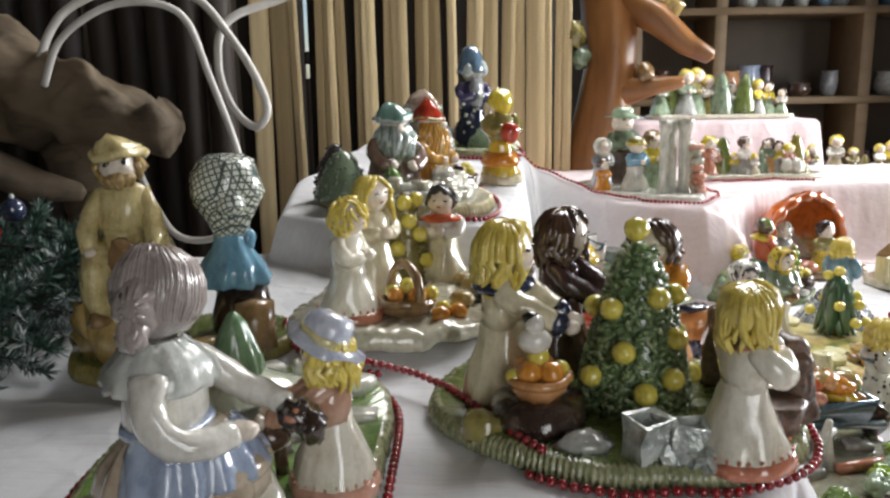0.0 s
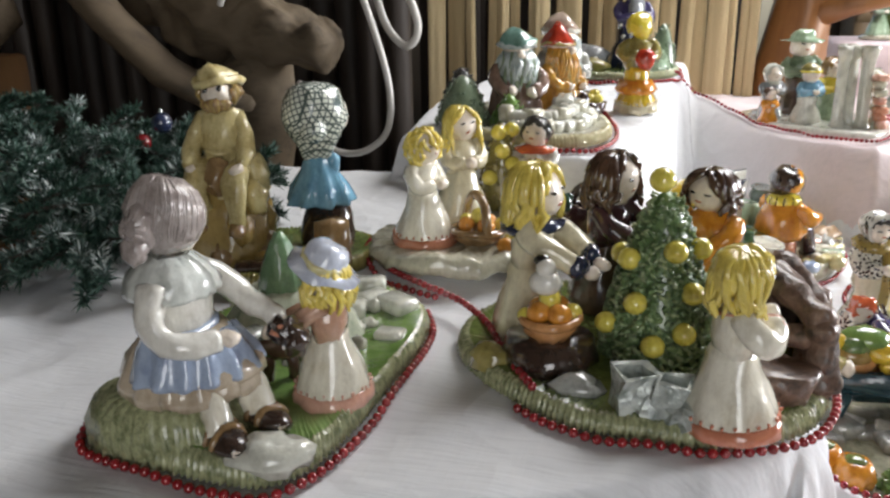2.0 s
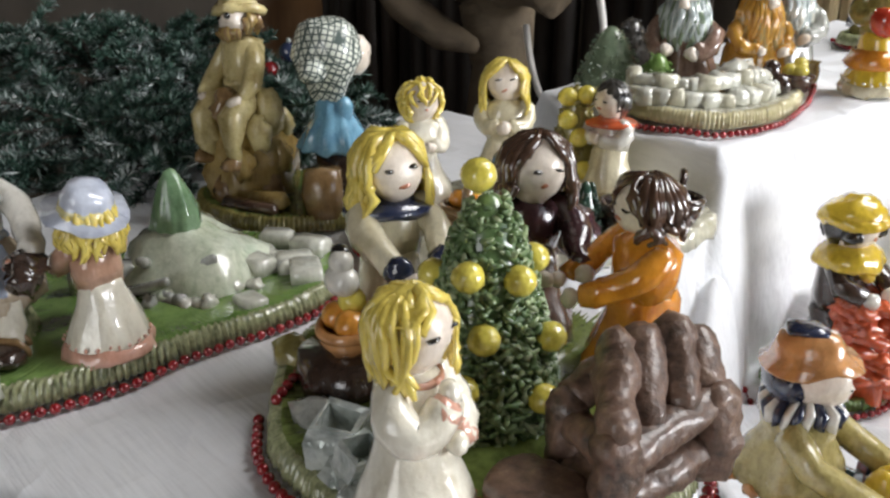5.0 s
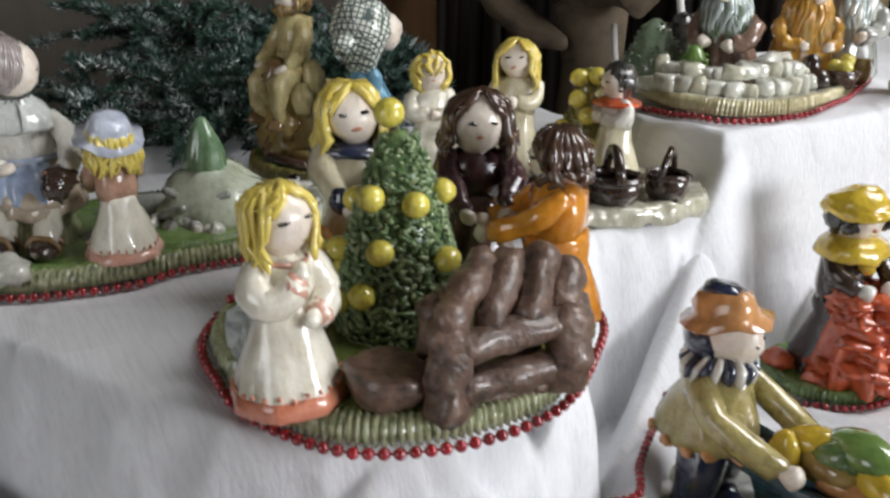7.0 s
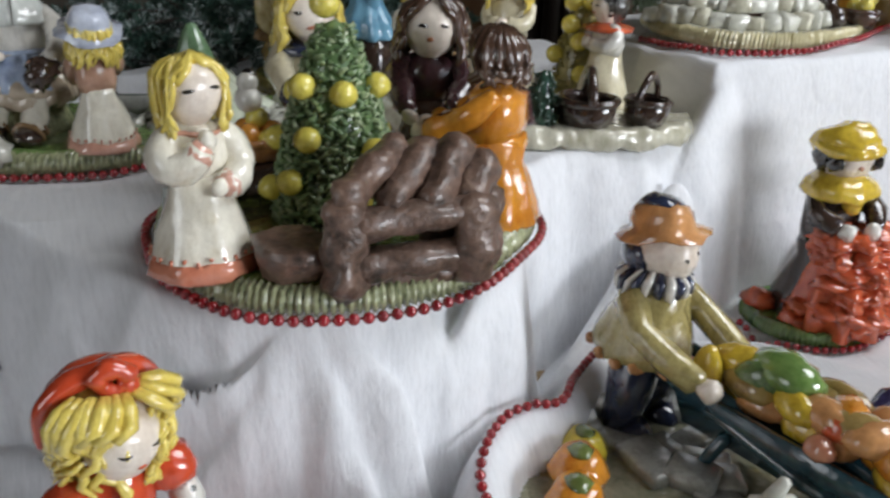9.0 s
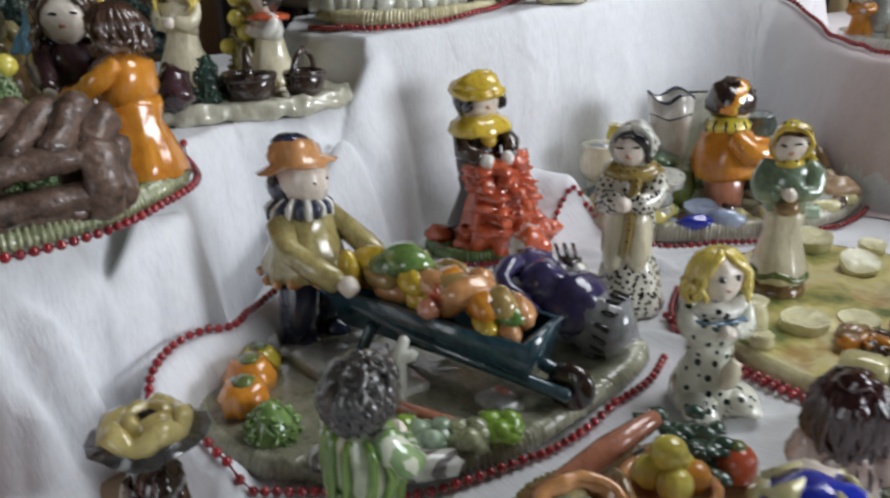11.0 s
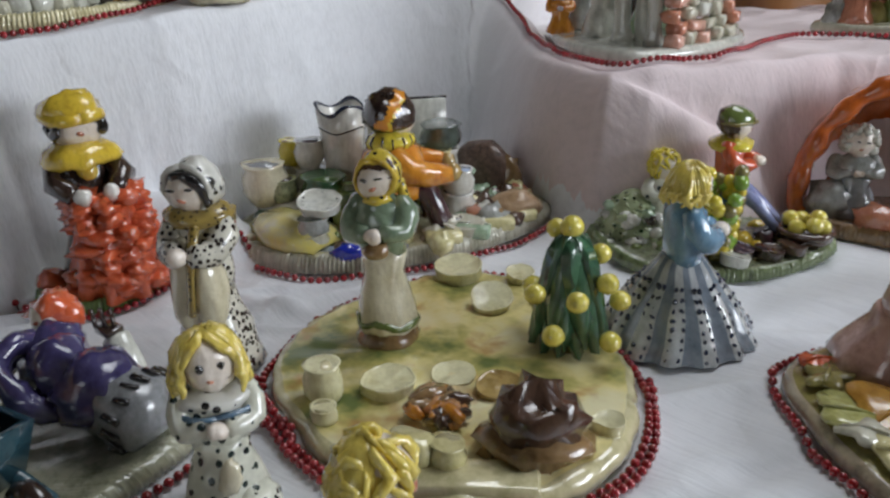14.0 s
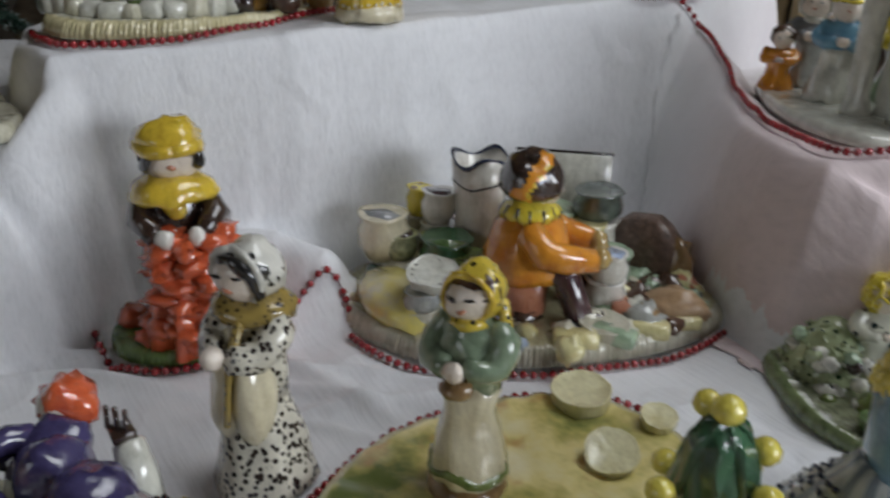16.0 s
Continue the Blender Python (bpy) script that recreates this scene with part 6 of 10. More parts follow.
GNOME_BROWN = glaze("rose_brown_robe_glaze", (0.32, 0.21, 0.16), (0.10, 0.055, 0.04), scale=45, amount=0.8)
SEAGREEN = glaze("sea_green_hat_glaze", (0.19, 0.34, 0.29), (0.07, 0.15, 0.13), scale=60)
HOARY = glaze("hoary_beard_glaze", (0.50, 0.56, 0.55), (0.24, 0.31, 0.31), scale=80)
AMBER = glaze("amber_robe_glaze", (0.66, 0.36, 0.06), (0.36, 0.14, 0.02), scale=50)
STRAWHAT = glaze("pinkish_straw_hat_glaze", (0.56, 0.44, 0.36), (0.30, 0.22, 0.18), scale=60)
part("doll", gnome(GNOME_BROWN, SEAGREEN, (HOARY, HOARY, SAGE), (-0.045, 1.205, zd), -65, 0.142, 0.16), grpD, "gnome with a pale beard and a sea-green hat")
part("doll", gnome(AMBER, RED, (OCHRE, AMBER), (0.004, 1.285, zd), -30, 0.138, 0.22), grpD, "gnome in amber with a red hat")
part("doll", gnome(STONE, STRAWHAT, (PALESTONE, HOARY), (-0.008, 1.385, zd), -50, 0.158, 0.20, -10), grpD, "grey bearded gnome in a pinkish hat")
part("boot", Shape().use(UMBER).ball((0.058, 1.240, zd + 0.012), (0.020, 0.013, 0.013), 12, 8, lump=0.3).ball((0.050, 1.243, zd + 0.026), (0.011, 0.011, 0.014), 10, 8), grpD)
part("bush", cone_tree((-0.115, 1.16, zd), 0.07, 0.04, SAGE, 220, 8), grpD, "grey-green clay bush")
part("bush", cone_tree((-0.135, 1.23, zd), 0.075, 0.035, CHARCOAL, 200, 9), grpD, "dark clay bush")
part("grass_tuft", cone_tree((-0.045, 1.155, zd), 0.045, 0.026, GRASS, 120, 10), grpD, "green clay grass tuft")
pan = part("basket", basket((0.062, 1.285, zd), 0.018, 0.018, BROWN, False), grpD, "brown basket with yellow fruit")
fruits(fruit_mesh, [(0.056, 1.28, zd + 0.024, 0.009), (0.068, 1.282, zd + 0.024, 0.009), (0.062, 1.293, zd + 0.030, 0.009)], pan)
part("jar", pot((0.055, 1.33, zd), 0.014, 0.03, OCHRE, BROWN), grpD)
garland([(-0.03, 1.056), (0.05, 1.052), (0.092, 1.077), (0.108, 1.17), (0.082, 1.29), (0.03, 1.395), (-0.05, 1.45)], label="string of shiny red beads round a cream clay base", level=1.046)

S = figure(YELLOW, OLIVE, skin=LEMON, hair=LEMON, style="cap", rb=0.22, rw=0.12, head=0.125, arms="front", hem=CREAM, eyes=False, n=12, pleat=0.06)
S.use(ORANGE).lathe([(0.2, 0.20), (0.22, 0.24), (0.17, 0.34)], 20)
S.use(RED).ball((0.20, 0.02, 0.56), 0.105, 12, 9)
single("yellow_doll", stand(S, place(0.122, 1.352, top_z(1.352), -70, 0.152), 0.012, 12), (0.122, 1.352, top_z(1.352)), "small yellow clay doll holding a red ball on white cloth", "figurine")

D3_OUT = [(-0.04, 1.66), (0.03, 1.62), (0.12, 1.63), (0.175, 1.70), (0.18, 1.80), (0.12, 1.87), (0.02, 1.87), (-0.05, 1.80)]
zw = top_z(1.72)
grpW = thing("figurine_group", (0.07, 1.74, zw), "glazed clay wizard in blue on a green base", "figurine", "clay figurine groups")
part("base", plate_base(D3_OUT, zw, 0.014, MOSS, RIMGRASS, seed=6), grpW)
S = figure(NAVY, PURPLE, skin=STONE, rb=0.25, rw=0.14, head=0.13, arms="front", eyes=False)
S.use(STEEL).lathe([(0.17, -0.02), (0.18, 0.02), (0.15, 0.09), (0.135, 0.20), (0.09, 0.28), (0, 0.30)], 22, (-0.02, 0, 0.88), pleat=0.07, n=5)
S.use(HOARY).ball((0.06, 0.09, 0.90), (0.08, 0.07, 0.10), 12, 9, lump=0.4).ball((0.07, -0.09, 0.88), (0.07, 0.07, 0.09), 12, 9, lump=0.4)
for q in range(16):
    S.use(PALESTONE).ball((0.14 + 0.05 * math.cos(q), 0.17 * math.sin(q * 2.4), 0.12 + 0.024 * q), 0.020, 7, 5)
S.use(GREY).ball((0.10, 0, 0.62), (0.08, 0.12, 0.18), 12, 9, lump=0.3)
part("doll", stand(S, place(0.085, 1.76, zw + 0.013, -60, 0.178), 0.012, 13), grpW, "wizard in blue with a pointed hat")
part("rock", rock((0.0, 1.72, zw + 0.012), (0.10, 0.07, 0.06), GREY, 6), grpW)
part("rock", rock((0.01, 1.68, zw + 0.010), (0.08, 0.05, 0.035), OLIVE, 7), grpW)
part("bush", cone_tree((0.125, 1.72, zw + 0.012), 0.06, 0.05, MINT, 180, 11), grpW, "pale green clay bush")
part("bush", cone_tree((0.15, 1.78, zw + 0.012), 0.09, 0.03, SAGE, 140, 12), grpW, "pale green clay bush")
garland([(-0.055, 1.68), (0.02, 1.612), (0.12, 1.618), (0.185, 1.69), (0.192, 1.80), (0.17, 1.86)], label="string of shiny red beads round a green clay base", level=1.08)

# ---- low tier: the man with the barrow ----
T0 = Z0 + 0.003
E_OUT = [(0.30, 0.715), (0.36, 0.69), (0.43, 0.70), (0.50, 0.765), (0.53, 0.83), (0.53, 0.90), (0.525, 0.97), (0.505, 1.02), (0.46, 1.01), (0.38, 0.95), (0.30, 0.90), (0.25, 0.84), (0.255, 0.77)]
grpE = thing("figurine_group", (0.40, 0.85, T0), "glazed clay man in an orange hat wheeling a vegetable barrow", "figurine", "clay figurine groups")
part("base", plate_base(E_OUT, T0, 0.012, glaze("stone_ground_glaze", (0.33, 0.32, 0.23), (0.11, 0.12, 0.06), scale=45), glaze("pale_rim_glaze", (0.42, 0.42, 0.30), (0.2, 0.2, 0.12)), seed=7), grpE, "grey-green base with a combed edge")
ze = T0 + 0.012
S = Shape()
for s in (1, -1):
    S.use(NAVY).tube([(0.02, s * 0.07, 0.36), (0.03, s * 0.085, 0.16), (0.0, s * 0.09, 0.03)], [0.105, 0.10, 0.095], 12)
    S.ball((0.05, s * 0.095, 0.03), (0.115, 0.075, 0.05), 14, 9)
COAT = glaze("mottled_coat_glaze", (0.44, 0.37, 0.15), (0.20, 0.16, 0.05), scale=90)
S.use(COAT).lathe([(0.175, 0.325), (0.20, 0.335), (0.192, 0.38), (0.165, 0.47), (0.14, 0.55), (0.15, 0.62), (0.06, 0.68)], 48, pleat=0.09, n=7)
S.use(PEACH)
for i in range(12):
    a = 2 * math.pi * i / 12
    S.ball((0.192 * math.cos(a), 0.192 * math.sin(a), 0.335), (0.034, 0.034, 0.020), 9, 6, lump=0.4, seed=i)
for s in (1, -1):
    S.use(COAT).tube([(0, s * 0.14, 0.60), (0.10, s * 0.19, 0.52), (0.24, s * 0.17, 0.46), (0.36, s * 0.15, 0.40)], [0.07, 0.066, 0.06, 0.055], 10)
    S.use(SKIN).ball((0.40, s * 0.14, 0.38), 0.045, 9, 7)
S.use(SKIN).ball((0.03, 0, 0.79), (0.13, 0.125, 0.135), 16, 11)
S.use(NAVY).ball((-0.04, 0, 0.77), (0.125, 0.14, 0.11), 14, 10)
for q in range(22):
    a = 2 * math.pi * q / 22
    S.use(NAVY if q % 2 else WHITE).tube([(0.10 * math.cos(a), 0.10 * math.sin(a), 0.71), (0.142 * math.cos(a), 0.142 * math.sin(a), 0.675), (0.142 * math.cos(a), 0.142 * math.sin(a), 0.625)], [0.016, 0.022, 0.019], 6)
hat_brim(S, (0.0, 0, 0.865), 0.128, PEACH, None, wide=1.48, tall=0.85, tilt=-10, droop=0.16)
S.use(NAVY).ball((-0.018, 0, 0.970), (0.085, 0.09, 0.028), 16, 8, lump=0.2)
S.use(BLACK).ball((0.142, 0.045, 0.80), (0.012, 0.014, 0.014), 8, 6).ball((0.142, -0.045, 0.80), (0.012, 0.014, 0.014), 8, 6)
part("doll", stand(S, place(0.292, 0.828, ze, 12, 0.180), 0.012, 14), grpE, "man in olive coat, striped scarf and orange hat")
cart = part("barrow", Shape(), grpE, "dark teal clay barrow")
R = place(0.418, 0.868, ze, 14)
S = Shape()
pr = [(-0.085, 0.028, 0.028), (0.085, 0.024, 0.020)]
pts = []
for x, w, z in pr:
    pts += [(x, -w * 0.72, z), (x, w * 0.72, z), (x * 1.08, w * 1.15, z + 0.036), (x * 1.08, -w * 1.15, z + 0.036)]
inn = [(x * 0.93, y * 0.86, z + (0.004 if i % 4 < 2 else 0.0)) for i, (x, y, z) in enumerate(pts)]
S.use(TEAL).put(pts + inn, [(0, 1, 5, 4), (0, 3, 2, 1), (4, 5, 6, 7), (0, 4, 7, 3), (1, 2, 6, 5), (3, 7, 15, 11), (2, 10, 14, 6), (7, 6, 14, 15), (3, 11, 10, 2), (8, 9, 13, 12), (11, 15, 12, 8), (9, 10, 14, 13), (15, 14, 13, 12), (8, 11, 10, 9)])
for s in (1, -1):
    S.tube([(-0.145, s * 0.020, 0.066), (-0.10, s * 0.022, 0.058), (0.0, s * 0.022, 0.034), (0.115, s * 0.010, 0.016)], 0.0055, 8)
    S.tube([(-0.05, s * 0.024, 0.036), (-0.065, s * 0.028, 0.0)], 0.005, 7)
S.v = [R @ p for p in S.v]
cart.data = S.mesh("barrow", spot(grpE))
part("wheel", Shape().use(UMBER).lathe([(0.017, -0.005), (0.019, 0), (0.017, 0.005), (0.006, 0.006), (0, 0.006)], 18, R @ Vector((0.112, 0, 0.0175)), rot=(R @ Matrix.Rotation(radians(90), 4, "X")).to_3x3()), cart, "dark barrow wheel")
veg = []
for i in range(9):
    veg.append(("squash", Shape().use((ORANGE, YELLOW, PEACH)[i % 3]).ball((0, 0, 0), (0.019, 0.010, 0.010), 12, 8, lump=0.15, seed=i)))
k = random.Random(11)
for i, (n, s) in enumerate(veg):
    m = R @ Matrix.Translation((-0.07 + 0.017 * i, k.uniform(-0.014, 0.014), 0.062 + k.uniform(-0.003, 0.008) - 0.0010 * i)) @ rot_z(k.uniform(-50, 50))
    s.v = [m @ p for p in s.v]
    part(n, s, cart)
for p, mat, r in (((-0.03, 0.0, 0.088), GRASS, (0.026, 0.017, 0.013)), ((0.062, -0.006, 0.066), glaze("leaf_pepper_glaze", (0.14, 0.28, 0.06)), (0.019, 0.011, 0.009)), ((0.012, -0.012, 0.076), CORAL, (0.013, 0.012, 0.011)), ((0.010, -0.028, 0.066), ROSE, (0.010, 0.009, 0.008)), ((0.03, 0.012, 0.078), PEACH, (0.012, 0.011, 0.010)), ((-0.075, -0.018, 0.074), YELLOW, (0.012, 0.009, 0.020)), ((0.0, 0.02, 0.078), OCHRE, (0.022, 0.009, 0.008))):
    part("vegetable", Shape().use(mat).ball(R @ Vector(p), r, 12, 9, lump=0.15, seed=p[0] * 50), cart)
# the stooping woman beside the barrow, seen from behind
S = Shape()
S.use(GREY).tube([(0.500, 0.988, ze + 0.020), (0.488, 0.982, ze + 0.024), (0.468, 0.975, ze + 0.032), (0.448, 0.966, ze + 0.040)], [0.027, 0.028, 0.025, 0.018], 24)
S.ball((0.462, 0.985, ze + 0.016), (0.034, 0.026, 0.020), 16, 10, lump=0.2)
ax, up = Vector((0.52, 0.22, -0.16)).normalized(), Vector((0, 0, 1))
sd = ax.cross(up).normalized()
up = sd.cross(ax)
S.use(BLACK)
for q in range(16):
    a = 2 * math.pi * q / 16
    d = sd * math.cos(a) + up * math.sin(a)
    p = Vector((0.494, 0.985, ze + 0.022))
    S.tube([p + d * 0.0285 - ax * 0.010, p + d * 0.0285 + ax * 0.003], [0.0018, 0.0026], 5)
S.use(PURPLE).ball((0.440, 0.960, ze + 0.046), (0.026, 0.024, 0.027), 20, 13, lump=0.15)
S.ball((0.428, 0.965, ze + 0.060), (0.018, 0.020, 0.015), 16, 10, lump=0.2)
S.ball((0.464, 0.971, ze + 0.037), (0.031, 0.030, 0.027), 20, 13, lump=0.12, seed=3)
S.tube(smooth_path([(0.424, 0.955, ze + 0.066), (0.424, 0.936, ze + 0.070), (0.438, 0.924, ze + 0.056), (0.452, 0.932, ze + 0.036), (0.456, 0.948, ze + 0.026)], 0.006), 0.0085, 9)
S.tube(smooth_path([(0.420, 0.975, ze + 0.064), (0.408, 0.958, ze + 0.056), (0.408, 0.935, ze + 0.048)], 0.006), 0.008, 9)
S.use(SKIN).ball((0.408, 0.930, ze + 0.047), 0.008, 9, 7).ball((0.408, 0.974, ze + 0.072), 0.014, 14, 10)
S.use(CORAL).ball((0.408, 0.978, ze + 0.077), (0.016, 0.016, 0.014), 14, 9, lump=0.5).ball((0.418, 0.984, ze + 0.072), 0.009, 9, 7, lump=0.4)
part("doll", S.wobble(0.0048, 52).wobble(0.0018, 160), grpE, "stooping woman in purple with a striped grey skirt")
part("fork", Shape().use(PALESTONE).tube([(0.452, 1.006, ze), (0.448, 1.004, ze + 0.035), (0.440, 1.002, ze + 0.054)], [0.012, 0.012, 0.010], 9).use(UMBER).block((0.436, 1.0, ze + 0.060), (0.016, 0.014, 0.005)).tube([(0.430, 0.994, ze + 0.062), (0.424, 0.996, ze + 0.073)], 0.0018, 5).tube([(0.436, 0.998, ze + 0.062), (0.430, 1.0, ze + 0.074)], 0.0018, 5).tube([(0.442, 1.002, ze + 0.062), (0.436, 1.004, ze + 0.074)], 0.0018, 5).wobble(0.0012, 90), grpE, "small dark fork on a pale post")
k = random.Random(12)
for i in range(13):
    m = R @ Matrix.Translation((-0.06 + 0.0105 * i, k.uniform(-0.012, 0.012), 0.078 + k.uniform(-0.004, 0.008) - 0.0008 * i)) @ rot_z(k.uniform(-60, 60))
    sh = Shape().use((YELLOW, OCHRE, LEAF, PALEYELLOW)[i % 4] if i < 6 else (PEACH, ORANGE, OCHRE)[i % 3]).ball((0, 0, 0), (0.022, 0.0125, 0.012), 12, 8, lump=0.2, seed=i + 30)
    sh.v = [m @ p for p in sh.v]
    part("squash", sh, cart)
for i, q in enumerate(((0.335, 0.822), (0.36, 0.838), (0.335, 0.85), (0.38, 0.836), (0.395, 0.82), (0.27, 0.80), (0.275, 0.85), (0.42, 0.83), (0.315, 0.795))):
    part("stone", brick((q[0], q[1], ze - 0.001), (0.028 + 0.006 * (i % 3), 0.022, 0.008 + 0.002 * (i % 2)), PALESTONE if i % 2 else STONE, 50 * i), grpE)
for q, r in (((0.340, 0.742), 0.020), ((0.364, 0.724), 0.019), ((0.318, 0.762), 0.016)):
    part("pumpkin", Shape().use(ORANGE if r > 0.0165 else LEMON).lathe([(r * 0.3, 0), (r * 0.9, r * 0.25), (r, r * 0.8), (r * 0.7, r * 1.4), (r * 0.2, r * 1.45), (0, r * 1.4)], 27, (q[0], q[1], ze - 0.001), pleat=0.12, n=9).use(MOSS).ball((q[0], q[1], ze + r * 1.42), (r * 0.5, r * 0.42, r * 0.14), 10, 6, lump=0.4).wobble(0.002, 90), grpE, "ribbed clay pumpkin")
for i, q in enumerate(((0.475, 0.775), (0.495, 0.79), (0.512, 0.808), (0.46, 0.755), (0.52, 0.83))):
    S = Shape().use(RIMGRASS if i == 2 else (APPLE if i % 2 == 0 else MINT))
    for j in range(9):
        a = radians(40 * j)
        S.ball((q[0] + 0.008 * math.cos(a), q[1] + 0.008 * math.sin(a), ze + 0.008 + 0.003 * (j % 3)), (0.009, 0.009, 0.007), 8, 6, lump=0.4, seed=j + i)
    part("cabbage", S.wobble(0.0015, 200), grpE, "crinkled green clay cabbage")
for i, (a, b) in enumerate((((0.455, 0.725), (0.50, 0.765)), ((0.49, 0.735), (0.525, 0.785)))):
    part("striped_log", Shape().use(STRIPE_GREY).tube([(a[0], a[1], ze + 0.006), ((a[0] + b[0]) / 2, (a[1] + b[1]) / 2, ze + 0.008), (b[0], b[1], ze + 0.008)], [0.010, 0.011, 0.009], 10), grpE)
for i, (q, s) in enumerate((((0.345, 0.80), (0.045, 0.032, 0.012)), ((0.37, 0.815), (0.035, 0.03, 0.016)), ((0.285, 0.775), (0.04, 0.03, 0.014)), ((0.41, 0.80), (0.03, 0.02, 0.012)), ((0.30, 0.87), (0.04, 0.03, 0.012)), ((0.49, 0.86), (0.03, 0.024, 0.01)))):
    part("stone", brick((q[0], q[1], ze - 0.001), s, STONE, 35 * i), grpE)
part("plank", Shape().use(ROSE).tube([(0.44, 0.80, ze + 0.006), (0.50, 0.815, ze + 0.007)], 0.006, 8), grpE)
part("scarecrow_post", Shape().use(PALESTONE).tube([(0.436, 0.808, ze), (0.432, 0.815, ze + 0.038), (0.436, 0.818, ze + 0.052)], [0.006, 0.006, 0.004], 8).tube([(0.424, 0.808, ze + 0.030), (0.442, 0.822, ze + 0.040)], 0.005, 7), grpE, "pale forked clay post")
part("grass_tuft", cone_tree((0.405, 0.722, ze - 0.002), 0.03, 0.02, GRASS, 110, 14), grpE)
garland([(0.215, 0.870), (0.238, 0.830), (0.268, 0.786), (0.296, 0.757), (0.300, 0.730), (0.305, 0.704), (0.326, 0.677), (0.350, 0.662), (0.378, 0.662), (0.400, 0.674), (0.435, 0.688), (0.51, 0.757), (0.538, 0.825), (0.54, 0.90), (0.536, 0.975), (0.522, 1.02)], label="string of shiny red beads winding round the barrow group")

# ---- low tier: the washing woman ----
F_OUT = [(0.165, 1.07), (0.20, 1.045), (0.24, 1.052), (0.268, 1.090), (0.265, 1.14), (0.228, 1.17), (0.185, 1.165), (0.16, 1.12)]
grpF = thing("figurine_group", (0.222, 1.11, T0), "glazed clay woman in a yellow headscarf over red washing", "figurine", "clay figurine groups")
part("base", plate_base(F_OUT, T0, 0.011, GRASS, GRASS, seed=8), grpF)
S = figure(UMBER, UMBER, rb=0.20, rw=0.115, head=0.125, arms="none", waist=0.42, hair=BLACK, style="cap")
c = Vector((0.02, 0, 0.872))
S.use(YELLOW).ball(c + Vector((-0.03, 0, 0.065)), (0.150, 0.158, 0.092), 24, 15, lump=0.10)
S.ball(c + Vector((-0.04, 0.02, 0.115)), (0.105, 0.11, 0.050), 16, 9, lump=0.2)
S.tube([c + Vector((-0.015 + 0.135 * math.cos(a), 0.137 * math.sin(a), 0.048 - 0.012 * math.cos(a))) for a in [2 * math.pi * i / 20 for i in range(21)]], 0.030, 8)
S.use(BLACK)
for s_ in (1, -1):
    S.ball(c + Vector((0.055, s_ * 0.108, -0.01)), (0.050, 0.028, 0.052), 10, 8, lump=0.3)
S.use(YELLOW).lathe([(0.05, 0.685), (0.165, 0.675), (0.175, 0.70), (0.15, 0.755), (0.10, 0.79)], 40, (0.02, 0, 0), pleat=0.08, n=7, sy=1.12)
S.ball((0.13, 0.0, 0.665), (0.035, 0.05, 0.07), 12, 9)
for s_ in (1, -1):
    S.use(UMBER).tube([(0.02, s_ * 0.13, 0.68), (0.10, s_ * 0.16, 0.60), (0.19, s_ * 0.10, 0.555)], [0.055, 0.055, 0.045], 10)
    S.use(WHITE).ball((0.215, s_ * 0.065, 0.545), 0.040, 12, 9)
part("doll", stand(S, place(0.212, 1.108, T0 + 0.008, -12, 0.187), 0.010, 15), grpF, "woman in dark brown with a yellow headscarf")
S = Shape().use(CORAL)
k = random.Random(2)
for j in range(64):
    h = j / 64
    a = k.uniform(-2.2, 2.2)
    rr = 0.031 * (1.25 - 0.6 * h)
    S.ball((0.240 + rr * math.cos(a) * 0.9, 1.112 + rr * math.sin(a) * 1.15, T0 + 0.014 + 0.096 * h), (0.016, 0.012, 0.0075), 14, 9, lump=0.6, seed=j, rot=Matrix.Rotation(k.uniform(0, 3), 3, "Z"))
S.lathe([(0.043, 0.0), (0.041, 0.02), (0.034, 0.05), (0.027, 0.075), (0.021, 0.092), (0, 0.097)], 60, (0.238, 1.112, T0 + 0.01), pleat=0.16, n=9)
for j in range(5):
    S.ball((0.262, 1.130 + 0.010 * j, T0 + 0.018), (0.018, 0.013, 0.011), 9, 7, lump=0.5, seed=j + 40)
S.ball((0.185, 1.068, T0 + 0.018), (0.018, 0.014, 0.012), 10, 7, lump=0.3)
part("washing", S.wobble(0.002, 120), grpF, "crumpled heap of red glazed washing")
garland([(0.165, 1.037), (0.205, 1.034), (0.250, 1.047), (0.276, 1.085), (0.278, 1.125), (0.270, 1.16), (0.255, 1.195), (0.250, 1.217), (0.258, 1.238), (0.280, 1.236)], label="string of shiny red beads beside a green clay base")

# ---- low tier: single dolls ----
def lone(fig, x, y, facing, h, label, seed, wob=0.010):
    single("clay_doll", stand(fig, place(x, y, T0, facing, h), wob, seed), (x, y, T0), label, "figurine", "single clay dolls")


S = figure(DOTS_BLACK, DOTS_BLACK, sleeve=DOTS_BLACK, rb=0.195, rw=0.086, head=0.103, hat="hood", hatm=DOTS_FEW, band=DOTS_FEW, arms="front", hair=BLACK, style="cap", waist=0.42, pleat=0.03, n=6)
S.use(BLACK).tube(smooth_path([(0.085, -0.035, 0.968), (0.092, 0.012, 0.968), (0.090, 0.055, 0.945), (0.078, 0.084, 0.895), (0.062, 0.090, 0.835)], 0.015), 0.021, 9)
S.use(MUSTARD).lathe([(0.09, 0.74), (0.135, 0.75), (0.14, 0.79), (0.10, 0.815)], 30, sy=1.12, pleat=0.06, n=7)
S.tube([(0.12, 0.03, 0.76), (0.155, 0.02, 0.62), (0.165, 0.01, 0.48), (0.185, 0.0, 0.36)], [0.04, 0.04, 0.042, 0.035], 8, 0.5)
